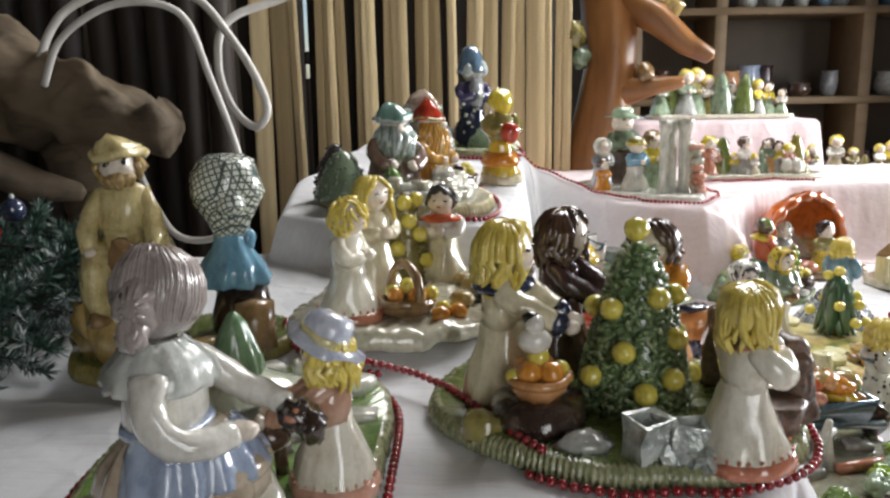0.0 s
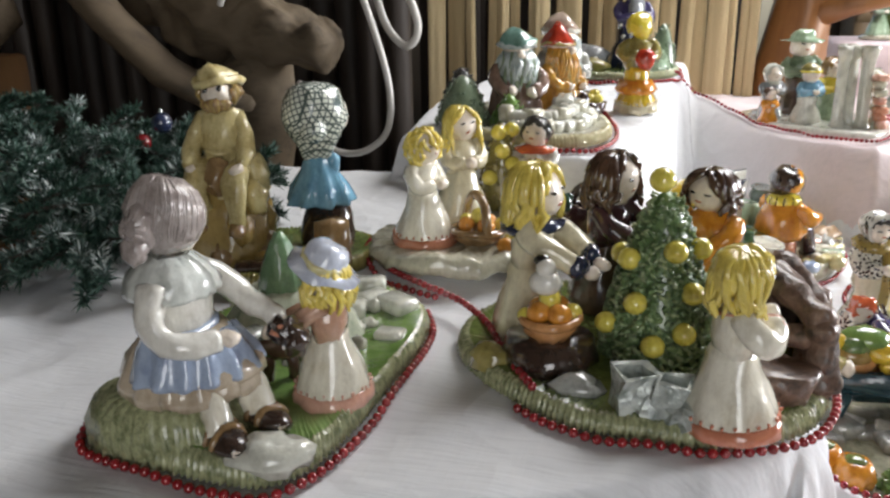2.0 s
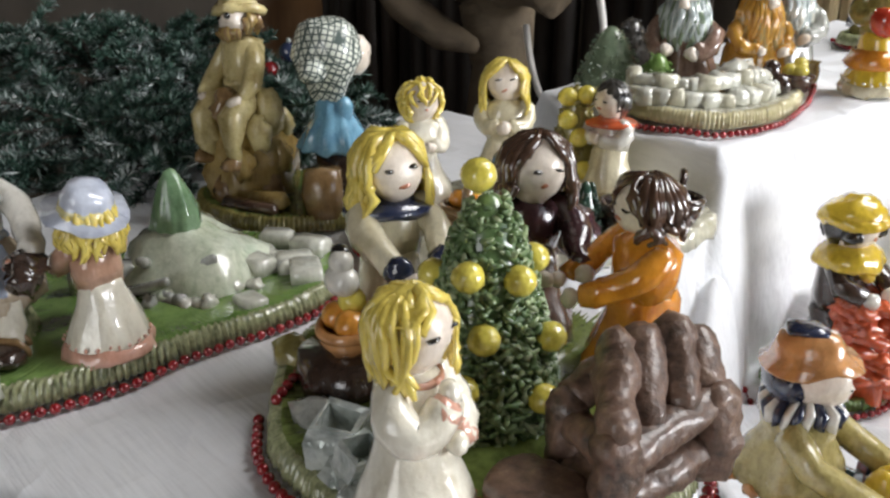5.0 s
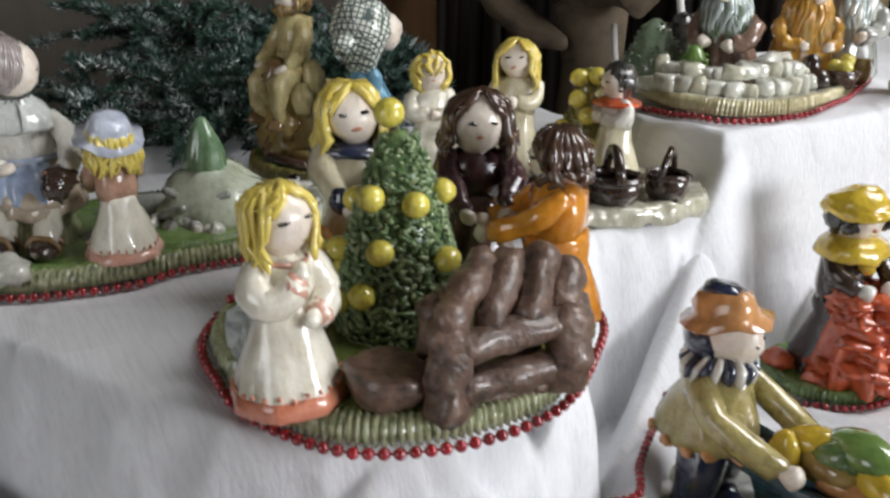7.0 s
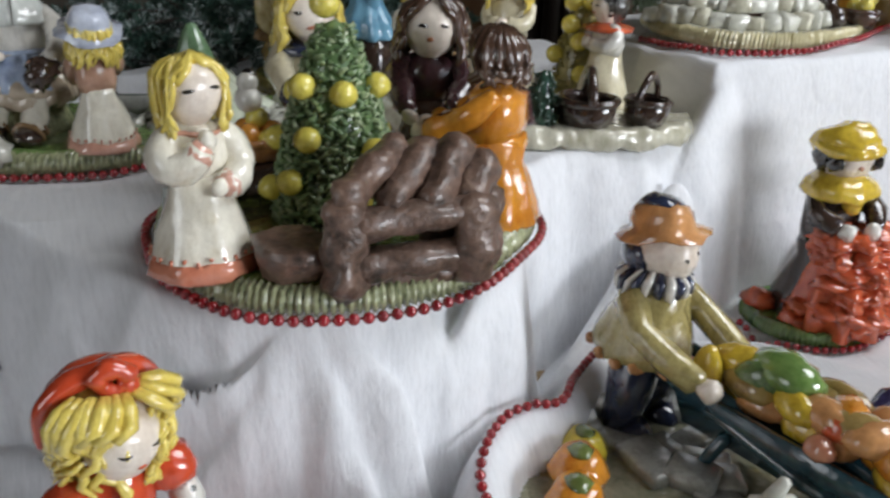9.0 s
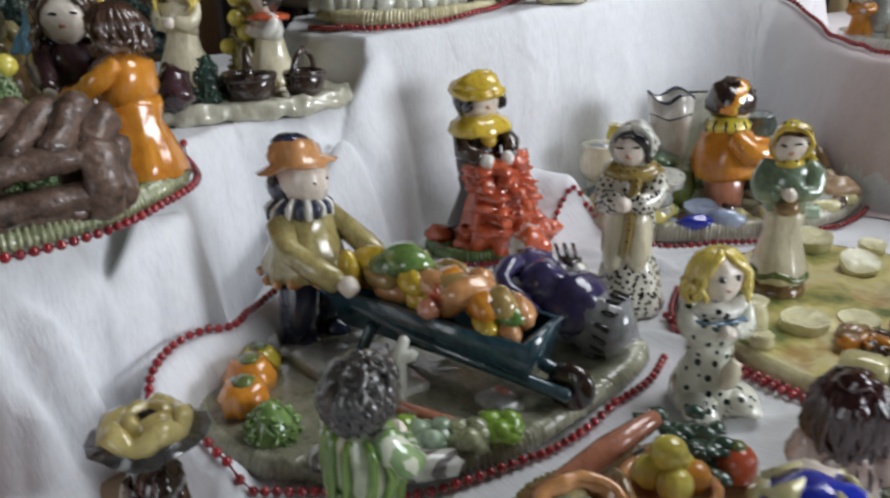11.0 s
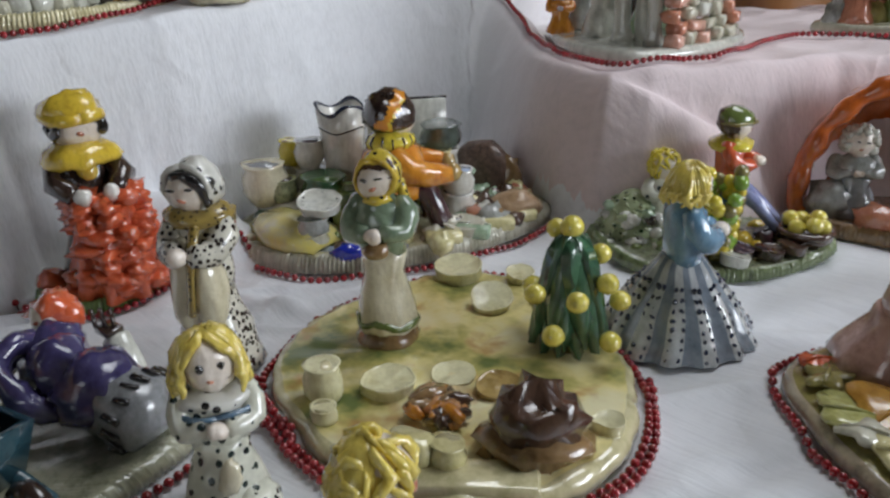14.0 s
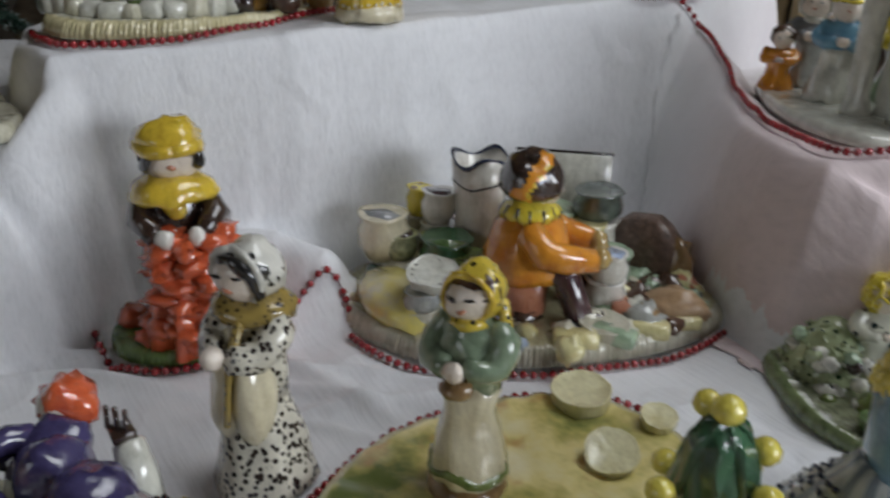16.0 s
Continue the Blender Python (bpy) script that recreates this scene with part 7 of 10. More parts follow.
S.use(CREAM).ball((0.075, -0.055, 0.44), (0.10, 0.085, 0.24), 16, 12).ball((0.08, 0.06, 0.42), (0.09, 0.07, 0.2), 16, 12)
lone(S, 0.436, 1.087, -65, 0.174, "tall clay woman in a black-spotted dress and white spotted headscarf", 16)
S = figure(DOTS_BIG, DOTS_BIG, hair=BLONDE, style="long", rb=0.225, rw=0.125, head=0.150, arms="front", length=0.15, waist=0.40, eye="dot", pleat=0.07, n=5)
S.use(DOTS_FEW).ball((-0.01, 0, 0.645), (0.165, 0.195, 0.070), 20, 10, lump=0.15)
S.use(STEEL).tube([(0.165 * math.cos(a), 0.19 * math.sin(a), 0.59 + 0.012 * math.sin(4 * a)) for a in [2 * math.pi * i / 18 for i in range(19)]], 0.016, 6)
for s in (1, -1):
    S.use(DOTS_BIG).ball((0.15, s * 0.13, 0.07), (0.17, 0.12, 0.085), 14, 9, lump=0.3)
S.use(CREAM).ball((0.22, 0.02, 0.30), (0.05, 0.06, 0.10), 10, 8, lump=0.3)
lone(S, 0.578, 0.990, -32, 0.122, "kneeling blonde clay girl in a white dress with black spots", 17)
S = figure(DOTS_GREEN, APPLE, hair=BLONDE, style="messy", rb=0.205, rw=0.125, head=0.132, arms="front", length=0.05, hem=LEAF, waist=0.44)
S.use(SAGE).lathe([(0.172, 0.16), (0.185, 0.18), (0.165, 0.23), (0.15, 0.24)], 26)
lone(S, 0.747, 0.952, 48, 0.141, "clay girl in apple green with yellow hair and a spotted skirt", 18)
CRIN_A = glaze("grey_crinoline_glaze", (0.30, 0.35, 0.40), (0.15, 0.19, 0.24))
CRIN_B = glaze("pale_crinoline_glaze", (0.72, 0.74, 0.72), (0.46, 0.50, 0.52))
DENIM = glaze("soft_blue_bodice_glaze", (0.20, 0.36, 0.50), (0.10, 0.20, 0.32))
S = figure(CRIN_A, DENIM, hair=BLONDE, style="long", length=0.09, rb=0.30, rw=0.115, pleat=0.02, n=12, head=0.115, arms="front", waist=0.47, eyes=False)
S.use(CRIN_A)
n0 = len(S.f)
S.lathe([(0.425, 0), (0.435, 0.012), (0.385, 0.10), (0.305, 0.22), (0.22, 0.33), (0.15, 0.44), (0.115, 0.49)], 78, pleat=0.055, n=13)
S.use(CRIN_B)
for i in range(n0, len(S.f)):
    if (i - n0) % 78 % 6 in (5, 0, 1) and i - n0 < 78 * 6:
        S.m[i] = S.cur
for j in range(13):
    for off in (-0.055, 0.085):
        a = 2 * math.pi * j / 13 + 0.03 + off
        for q in range(8):
            z = 0.03 + 0.046 * q
            rr = (0.440 - 0.55 * z if z < 0.1 else 0.385 - 0.68 * (z - 0.1)) * (1 + 0.055 * (1 - z / 0.49) * math.cos(13 * a))
            S.use(NAVY).ball((rr * 0.978 * math.cos(a), rr * 0.978 * math.sin(a), z), (0.0135, 0.0135, 0.016), 8, 6)
lone(S, 0.706, 1.362, 42, 0.150, "clay lady in a wide grey crinoline with dotted seams", 19)
def dress_stripes(S, mat, rb, rw, waist, count, w, seed):
    """Painted clay strips that run down bodice and skirt."""
    q = random.Random(seed)
    S.use(mat)
    for j in range(count):
        a = 2 * math.pi * j / count + q.uniform(-0.06, 0.06)
        path = []
        for r, z, k in ((rw * 0.80, 0.72, 1.12), (rw * 1.02, 0.64, 1.16), (rw * 1.05, waist + 0.08, 1.16), (rw * 1.02, waist, 1.02), (rb * 0.63, 0.33, 1), (rb * 0.80, 0.22, 1), (rb * 0.95, 0.10, 1), (rb * 1.01, 0.02, 1)):
            t = a + 0.05 * math.sin(z * 9 + j)
            path.append((r * math.cos(t) * (0.93 if k > 1.05 else 1), r * math.sin(t) * k, z))
        S.tube(smooth_path(path, 0.05), w, 7, 0.8)


STEM = glaze("stem_green_glaze", (0.22, 0.36, 0.07), (0.08, 0.16, 0.02), scale=45)
PISTACHIO = glaze("pale_pistachio_glaze", (0.62, 0.66, 0.46), (0.30, 0.38, 0.18), scale=45)
DUSTY = glaze("dusty_rose_glaze", (0.60, 0.46, 0.40), (0.34, 0.22, 0.18), scale=45)
S = figure(PISTACHIO, PISTACHIO, hair=CHARCOAL, style="messy", rb=0.205, rw=0.120, head=0.130, arms="front", sleeve=STRIPE_GREEN, waist=0.45, pleat=0.08, n=12)
dress_stripes(S, STEM, 0.205, 0.128, 0.45, 11, 0.026, 3)
hair_messy(S, (0.0, 0, 0.855), 0.132, CHARCOAL, 150, 52, 5)
lone(S, 0.552, 0.698, 100, 0.138, "clay woman with grey curls in a green and white striped dress", 20)
DEEPHAIR = glaze("dark_plum_hair_glaze", (0.055, 0.018, 0.018), (0.02, 0.008, 0.008), scale=40)
S = figure(DUSTY, DUSTY, rb=0.225, rw=0.125, head=0.140, arms="front", sleeve=DUSTY, waist=0.45, pleat=0.06, n=12, eyes=False)
dress_stripes(S, PLUM, 0.225, 0.125, 0.45, 14, 0.009, 4)
hair_bob(S, (0.02, 0, 0.86), 0.158, DEEPHAIR, 0.10, 60, 50, 4)
S.use(DEEPHAIR).ball((-0.03, 0.0, 1.03), (0.075, 0.075, 0.06), 14, 10, lump=0.3)
lone(S, 0.718, 0.877, 110, 0.118, "clay woman with dark red hair in a pink striped dress", 21)
S = figure(WHITE, WHITE, rb=0.22, rw=0.11, head=0.12, arms="none", eyes=False)
S.use(COBALT).ball((-0.02, 0, 0.88), (0.135, 0.14, 0.125), 20, 13, lump=0.14, seed=4)
S.ball((-0.11, 0.03, 0.80), (0.07, 0.09, 0.07), 12, 8, lump=0.3)
S.use(PALEYELLOW)
for j in range(9):
    a, e = radians(40 * j + 8), radians(18 + 30 * (j % 2))
    n = Vector((math.cos(a) * math.cos(e), math.sin(a) * math.cos(e), math.sin(e)))
    t1 = n.cross(Vector((0, 0, 1))).normalized()
    t2 = n.cross(t1)
    c = Vector((-0.02, 0, 0.88)) + Vector((n.x * 0.139, n.y * 0.144, n.z * 0.129))
    tri_pts = [c + t1 * 0.044 + t2 * 0.040, c - t1 * 0.044 + t2 * 0.040, c - t2 * 0.054]
    S.put([p + n * 0.004 for p in tri_pts] + [p - n * 0.012 for p in tri_pts], [(0, 1, 2), (0, 3, 4, 1), (1, 4, 5, 2), (2, 5, 3, 0)])
lone(S, 0.752, 0.757, 120, 0.147, "white clay doll in a blue headscarf with yellow triangles", 22)
POPPY = glaze("poppy_red_glaze", (0.66, 0.085, 0.03), (0.42, 0.04, 0.012), scale=40)
S = Shape()
S.use(POPPY).lathe([(0.20, 0), (0.205, 0.02), (0.15, 0.25), (0.09, 0.50), (0.062, 0.64), (0.066, 0.72), (0.05, 0.775), (0.03, 0.80)], 30, pleat=0.06, n=8)
S.use(WHITE).ball((0.085, 0, 0.42), (0.07, 0.09, 0.22), 16, 12)
for s in (1, -1):
    S.use(POPPY).ball((0.012, s * 0.092, 0.722), (0.062, 0.055, 0.070), 18, 12, lump=0.2, seed=s)
    S.use(DOTS_FEW).tube([(0.01, s * 0.105, 0.69), (0.05, s * 0.110, 0.62), (0.11, s * 0.07, 0.59)], [0.030, 0.032, 0.026], 9)
    S.use(SKIN).ball((0.13, s * 0.05, 0.585), 0.024, 9, 7)
S.use(OCHRE).tube([(0.14, 0.09 * math.cos(radians(a)), 0.58 + 0.05 * math.sin(radians(a))) for a in range(0, 181, 18)], 0.010, 6)
head_from = len(S.v)
c = Vector((0.0, 0, 0.875))
fc = c + Vector((0.040, 0, -0.012))
S.use(SKIN).ball(fc, (0.078, 0.078, 0.082), 24, 16)
S.use(BLACK)
for s in (1, -1):
    S.tube([fc + Vector((0.082, s * (0.034 + 0.011 * q), 0.002 - 0.006 * math.sin(math.pi * (q + 1) / 3))).normalized() * 0.0792 for q in (-1, 0, 1, 2)], [0.0016, 0.0030, 0.0030, 0.0016], 5)
S.use(CORAL).ball(fc + Vector((0.9, 0.0, -0.42)).normalized() * 0.078, (0.005, 0.009, 0.004), 8, 6)
S.use(BLONDE).ball(c + Vector((-0.022, 0, 0.012)), (0.088, 0.096, 0.096), 20, 14)
k = random.Random(31)


def girl_curl(S, p, d, t1, dn, size, turn, n=5):
    """One loose wavy lock that hangs from p."""
    S.tube([p + dn * 0.020 * q * size + t1 * 0.013 * math.sin(q * 1.5 + turn) + d * 0.008 * math.cos(q * 1.5 + turn) for q in range(n)], [0.008 * size] + [0.0115 * size] * (n - 2) + [0.005 * size], 7)


for i in range(120):
    a = radians(k.uniform(38, 322))
    e = radians(k.uniform(-58, 40))
    d = Vector((math.cos(a) * math.cos(e), math.sin(a) * math.cos(e), math.sin(e)))
    t1 = d.cross(Vector((0, 0, 1))).normalized()
    p = c + Vector((-0.010, 0, 0.018)) + d * (0.098 + 0.020 * max(0.0, -math.sin(e)))
    girl_curl(S, p, d, t1, Vector((0, 0, -1)) + t1 * k.uniform(-0.7, 0.7), k.uniform(0.75, 1.1), k.uniform(0, 6))
# an uneven fringe of thick locks, combed to both sides from under the band
for i in range(15):
    a = radians(-66 + 132 * i / 14 + k.uniform(-4, 4))
    d = Vector((math.cos(a), math.sin(a), 0))
    t1 = Vector((-d.y, d.x, 0))
    side = 0.032 * (1 if a > 0.15 else -1) * (0.5 + k.random())
    drop = k.uniform(0.006, 0.045) + 0.050 * (abs(a) / 1.15) ** 2
    r = k.uniform(0.0105, 0.0165)
    q0 = c + d * 0.070 + Vector((0.004, 0, 0.098))
    S.tube([q0, q0 + d * 0.030 + Vector((0, 0, -0.014)) + t1 * side * 0.3, q0 + d * (0.046 + 0.008 * k.random()) + Vector((0, 0, -0.040)) + t1 * side * 0.8, q0 + d * 0.046 + Vector((0, 0, -0.040 - drop * 0.55)) + t1 * side * 1.5,
            q0 + d * 0.036 + Vector((0, 0, -0.040 - drop)) + t1 * side * 1.1], [0.008, r, r * 1.05, r * 0.9, 0.004], 8)
for i in range(34):
    a = radians((28 + 60 * k.random()) * (1 if i % 2 else -1))
    e = radians(k.uniform(-30, 38))
    d = Vector((math.cos(a) * math.cos(e), math.sin(a) * math.cos(e), math.sin(e)))
    t1 = d.cross(Vector((0, 0, 1))).normalized()
    girl_curl(S, c + d * 0.112, d, t1, Vector((0, 0, -1)) + t1 * k.uniform(-0.6, 0.6), k.uniform(0.55, 0.85), k.uniform(0, 6))
S.use(POPPY)
ring = [c + Vector((0.018 - 0.052 * abs(math.cos(radians(a))) ** 1.3, 0.112 * math.cos(radians(a)), 0.108 * math.sin(radians(a)) + 0.018)) for a in range(-24, 205, 9)]
S.tube(ring, [0.010 + 0.020 * max(0.0, math.sin(math.pi * i / (len(ring) - 1))) ** 0.5 for i in range(len(ring))], 14, 0.8)
S.ball(c + Vector((-0.046, 0, 0.040)), (0.076, 0.101, 0.086), 22, 14, lump=0.05)
S.tube([c + Vector((0.056 + 0.010 * math.cos(2 * math.pi * i / 14), 0.025 * math.cos(2 * math.pi * i / 14), 0.126 + 0.024 * math.sin(2 * math.pi * i / 14))) for i in range(15)], [0.019 + 0.003 * math.sin(i * 2.1) for i in range(15)], 12)
for i in range(head_from, len(S.v)):
    S.v[i] = Vector((0, 0, 0.785)) + (S.v[i] - Vector((0, 0, 0.785))) * 1.15
for i in range(head_from):
    S.v[i] = Vector((S.v[i].x * 1.2, S.v[i].y * 1.25, S.v[i].z))
lone(S, 0.375, 0.465, 24, 0.185, "blonde clay girl in red with a red bonnet", 23, 0.004)

# ---- low tier: the plate seller with the lemon tree ----
I_OUT = [(0.455, 1.155), (0.49, 1.095), (0.55, 1.062), (0.63, 1.045), (0.71, 1.062), (0.752, 1.12), (0.755, 1.19), (0.715, 1.265), (0.64, 1.325), (0.555, 1.355), (0.49, 1.325), (0.455, 1.25)]
SLAB, _n, _b = material("mottled_slab_glaze", 0.3, 0.0, 0.6)
_patch = ramp(_n, noise_of(_n, coords(_n), 13, 4, 0.6), [(0.36, (0.15, 0.19, 0.05)), (0.44, (0.50, 0.45, 0.14)), (0.52, (0.80, 0.70, 0.30)), (0.64, (0.86, 0.80, 0.50))])
_n.links.new(mix(_n, ramp(_n, noise_of(_n, coords(_n), 31, 3), [(0.56, (0, 0, 0)), (0.70, (0.7, 0.7, 0.7))]), _patch, (0.50, 0.26, 0.09)), _b.inputs["Base Color"])
bump(_n, _b, noise_of(_n, coords(_n), 60, 3), 0.35, 0.002)
grpI = thing("figurine_group", (0.60, 1.19, T0), "glazed clay group of a woman selling plates beside a lemon tree", "figurine", "clay figurine groups")
part("base", plate_base(I_OUT, T0, 0.013, SLAB, BUFF, ridges=False, seed=9).wobble(0.003, 60), grpI, "buff and olive slab base")
zi = T0 + 0.013
S = figure(CREAM, SAGE, rb=0.18, rw=0.112, head=0.112, hat="hood", hatm=DOTS_YELLOW, band=YELLOW, arms="front", sleeve=SAGE, waist=0.46, hair=BROWN, style="cap")
S.use(SAGE).ball((0.0, 0, 0.62), (0.140, 0.165, 0.15), 22, 14, lump=0.12)
S.use(DOTS_YELLOW).tube(smooth_path([(-0.04, 0.10, 0.86), (-0.02, 0.135, 0.78), (0.0, 0.14, 0.70), (0.01, 0.13, 0.64)], 0.03), 0.035, 10)
S.use(MOSS).lathe([(0.178, 0.03), (0.190, 0.04), (0.186, 0.06), (0.172, 0.068)], 40, wave=0.012, n=5)
S.use(TAN).lathe([(0.19, -0.12), (0.20, -0.06), (0.16, 0.0)], 18)
S.ball((0.17, 0.0, 0.52), (0.06, 0.07, 0.05), 10, 8)
part("doll", stand(S, place(0.530, 1.188, zi + 0.014, -62, 0.142), 0.010, 24), grpI, "woman in a green shawl with a yellow headscarf")


def plate(at, r, mat, tilt=0.0, facing=0.0, h=0.010):
    S = Shape().use(mat).lathe([(0, 0), (r * 0.90, 0), (r * 0.93, h * 0.06), (r * 0.98, h * 0.86), (r, h * 0.93), (r * 0.985, h), (r * 0.965, h), (r * 0.91, h * 0.985), (r * 0.89, h * 0.95), (r * 0.87, h * 0.94), (r * 0.3, h * 0.93), (0, h * 0.93)], 30)
    m = Matrix.Translation(at) @ rot_z(facing) @ Matrix.Rotation(radians(tilt), 4, "Y")
    S.v = [m @ p for p in S.v]
    return S.wobble(0.0024, 55, at[0] * 400).wobble(0.0008, 160, at[1] * 90)


PLATEBUFF = glaze("matt_buff_plate_glaze", (0.80, 0.76, 0.48), (0.62, 0.55, 0.26), scale=50, rough=0.35, coat=0.4, amount=0.35)
PLATES = ((0.586, 1.128, 0.0205, 0, 0, 0.012), (0.615, 1.170, 0.0175, 0, 0, 0.007), (0.654, 1.174, 0.0175, 5, -40, 0.008), (0.566, 1.284, 0.0195, 20, -50, 0.009), (0.502, 1.318, 0.0235, 6, -50, 0.013), (0.556, 1.345, 0.0145, 10, -60, 0.010), (0.740, 1.182, 0.0115, 0, 0, 0.010), (0.605, 1.318, 0.015, 12, -70, 0.009))
for i, (x, y, r, tl, f, h) in enumerate(PLATES):
    part("plate", plate((x, y, zi - 0.001 + r * math.sin(radians(tl)) * 0.9), r, OCHRE if i == 2 else PLATEBUFF, tl, f, h), grpI, "thick pale yellow clay plate")
part("jug", pot((0.556, 1.092, zi - 0.001), 0.0150, 0.030, PLATEBUFF, BUFF), grpI)
part("jug", pot((0.578, 1.072, zi - 0.001), 0.010, 0.014, PLATEBUFF, BUFF), grpI)
part("cup", pot((0.678, 1.085, zi - 0.001), 0.012, 0.02, PALEYELLOW, BUFF), grpI)
part("rock", rock((0.712, 1.134, zi - 0.004), (0.074, 0.060, 0.030), TAN, 15, 20), grpI, "tan glazed clay mound")
part("rock", rock((0.712, 1.136, zi + 0.008), (0.062, 0.052, 0.042), BROWN, 13, 30).wobble(0.012, 90).wobble(0.004, 220), grpI, "crumpled brown glazed rock")
k = random.Random(6)
for i in range(8):
    a = k.uniform(0, 360)
    c = Vector((0.640 + k.uniform(-0.022, 0.022), 1.125 + k.uniform(-0.018, 0.018), zi + 0.006 + 0.003 * (i % 3)))
    d = Vector((math.cos(radians(a)), math.sin(radians(a)), 0)) * 0.013
    part("carrot", Shape().use((PEACH, TAN, ORANGE, BROWN)[i % 4]).tube([c - d, c, c + d], [0.004, 0.006, 0.003], 7), grpI)
k = random.Random(29)
for i in range(44):
    a, q = k.uniform(0, 6.28), k.random() ** 0.5
    x, y = 0.605 + 0.125 * q * math.cos(a), 1.20 + 0.125 * q * math.sin(a)
    if (Vector((x, y)) - Vector((0.53, 1.188))).length < 0.04 or (Vector((x, y)) - Vector((0.657, 1.266))).length < 0.045 or min(math.hypot(x - p[0], y - p[1]) - p[2] for p in PLATES) < 0.014 or y > 1.20:
        continue
    g = k.uniform(0.010, 0.022)
    part("rock", rock((x, y, zi - 0.004 - 0.1 * g), (g, g * 0.8, g * k.uniform(0.4, 0.8)), k.choice((PALEYELLOW, CREAM, SANDY, PALEYELLOW, OCHRE, LEMON, TAN)), i * 0.7, 40 * i), grpI)
for i in range(14):
    a = k.uniform(0, 6.28)
    part("leaf", rock((0.645 + 0.024 * math.cos(a) * k.random(), 1.118 + 0.02 * math.sin(a) * k.random(), zi + 0.002 + 0.006 * k.random()), (0.022, 0.010, 0.010), k.choice((ORANGE, PEACH, BROWN, OCHRE, TAN)), i * 1.1, 57 * i), grpI)
part("slab", brick((0.655, 1.075, zi - 0.002), (0.034, 0.024, 0.024), PALEYELLOW, 15), grpI)
part("slab", brick((0.70, 1.085, zi - 0.003), (0.08, 0.03, 0.010), BUFF, 35), grpI)


LEMON_LEAF = glaze("lemon_leaf_glaze", (0.065, 0.15, 0.08), (0.02, 0.055, 0.03), scale=45)


def palm_tree(at, h):
    S = Shape()
    S.use(OLIVE).lathe([(0.16, 0), (0.12, 0.3), (0.08, 0.7), (0.03, 0.98), (0, 1.0)], 14)
    S.use(LEMON_LEAF)
    for ring, (z, n, l, w) in enumerate(((0.98, 7, 0.86, 0.150), (0.80, 6, 0.74, 0.145), (0.50, 6, 0.46, 0.135))):
        for i in range(n):
            a = 2 * math.pi * (i + 0.5 * ring) / n + 0.3
            d, sd = Vector((math.cos(a), math.sin(a), 0)), Vector((-math.sin(a), math.cos(a), 0))
            pts, faces = [], []
            for j in range(7):
                t = j / 6
                p = d * (0.04 + 0.27 * t ** 0.8) + Vector((0, 0, z - l * t ** 1.5 + 0.05 * math.sin(t * 3)))
                ww = w * math.sin(math.pi * (0.12 + 0.82 * t)) ** 0.8
                up = d * 0.02
                pts += [p - sd * ww - d * 0.035, p + up, p + sd * ww - d * 0.035, p - up * 1.5 - d * 0.02]
            for j in range(6):
                for q in range(4):
                    faces.append((j * 4 + q, j * 4 + (q + 1) % 4, j * 4 + 4 + (q + 1) % 4, j * 4 + 4 + q))
            faces += [(3, 2, 1, 0), (24, 25, 26, 27)]
            S.put(pts, faces)
    S.v = [Vector(at) + p * h for p in S.v]
    return S.wobble(0.0015, 70)


tree = part("tree", palm_tree((0.657, 1.266, zi - 0.001), 0.101), grpI, "dark green tree with drooping leaves")
fruits(fruit_mesh, [(0.657, 1.266, zi + 0.103, 0.0095), (0.641, 1.270, zi + 0.097, 0.0085)] + on_cone((0.657, 1.266, zi), 0.100, 0.046, [(-50, 0.55), (5, 0.62), (-75, 0.30), (-15, 0.22), (30, 0.42), (-110, 0.55), (95, 0.5), (170, 0.4), (50, 0.78)], 0.0088), tree)
garland(offset(I_OUT, 0.007)[0:9], label="double string of shiny red beads round a buff clay base")
garland(offset(I_OUT, 0.0135)[1:8], label="double string of shiny red beads round a buff clay base")
garland([(0.448, 1.165), (0.447, 1.25), (0.485, 1.335), (0.53, 1.365)], label="string of shiny red beads round a buff clay base")
garland([(0.69, 1.035), (0.725, 1.018), (0.76, 0.99), (0.80, 0.965), (0.85, 0.93)], label="string of shiny red beads on white cloth")
garland([(0.53, 1.045), (0.555, 1.058), (0.575, 1.04)], label="string of shiny red beads on white cloth")

# ---- low tier, behind: the potter boy ----
J_OUT = [(0.20, 1.285), (0.255, 1.235), (0.345, 1.245), (0.41, 1.30), (0.455, 1.385), (0.475, 1.47), (0.465, 1.545), (0.40, 1.565), (0.31, 1.54), (0.24, 1.47), (0.205, 1.38)]
grpJ = thing("figurine_group", (0.34, 1.40, T0), "glazed clay group of a boy in orange among pots and plates", "figurine", "clay figurine groups")
part("base", plate_base(J_OUT, T0, 0.018, glaze("mottled_pottery_ground", (0.60, 0.57, 0.36), (0.12, 0.12, 0.05), scale=24, amount=0.6), SANDY, seed=10), grpJ, "cream base with a combed edge")
zj = T0 + 0.018
S = Shape()
S.use(ROSE).block((0.0, 0, 0.14), (0.26, 0.32, 0.28), bevel=0.3)
for s in (1, -1):
    S.use(PLUM).tube([(0.02, s * 0.09, 0.30), (0.22, s * 0.13, 0.30), (0.30, s * 0.14, 0.10), (0.34, s * 0.14, 0.02)], [0.10, 0.095, 0.08, 0.07], 10)
    S.use(UMBER).ball((0.40, s * 0.14, 0.03), (0.11, 0.07, 0.05), 12, 8)
S.use(ORANGE).lathe([(0.25, 0.25), (0.265, 0.31), (0.245, 0.42), (0.19, 0.56), (0.09, 0.64)], 26, pleat=0.06, n=7)
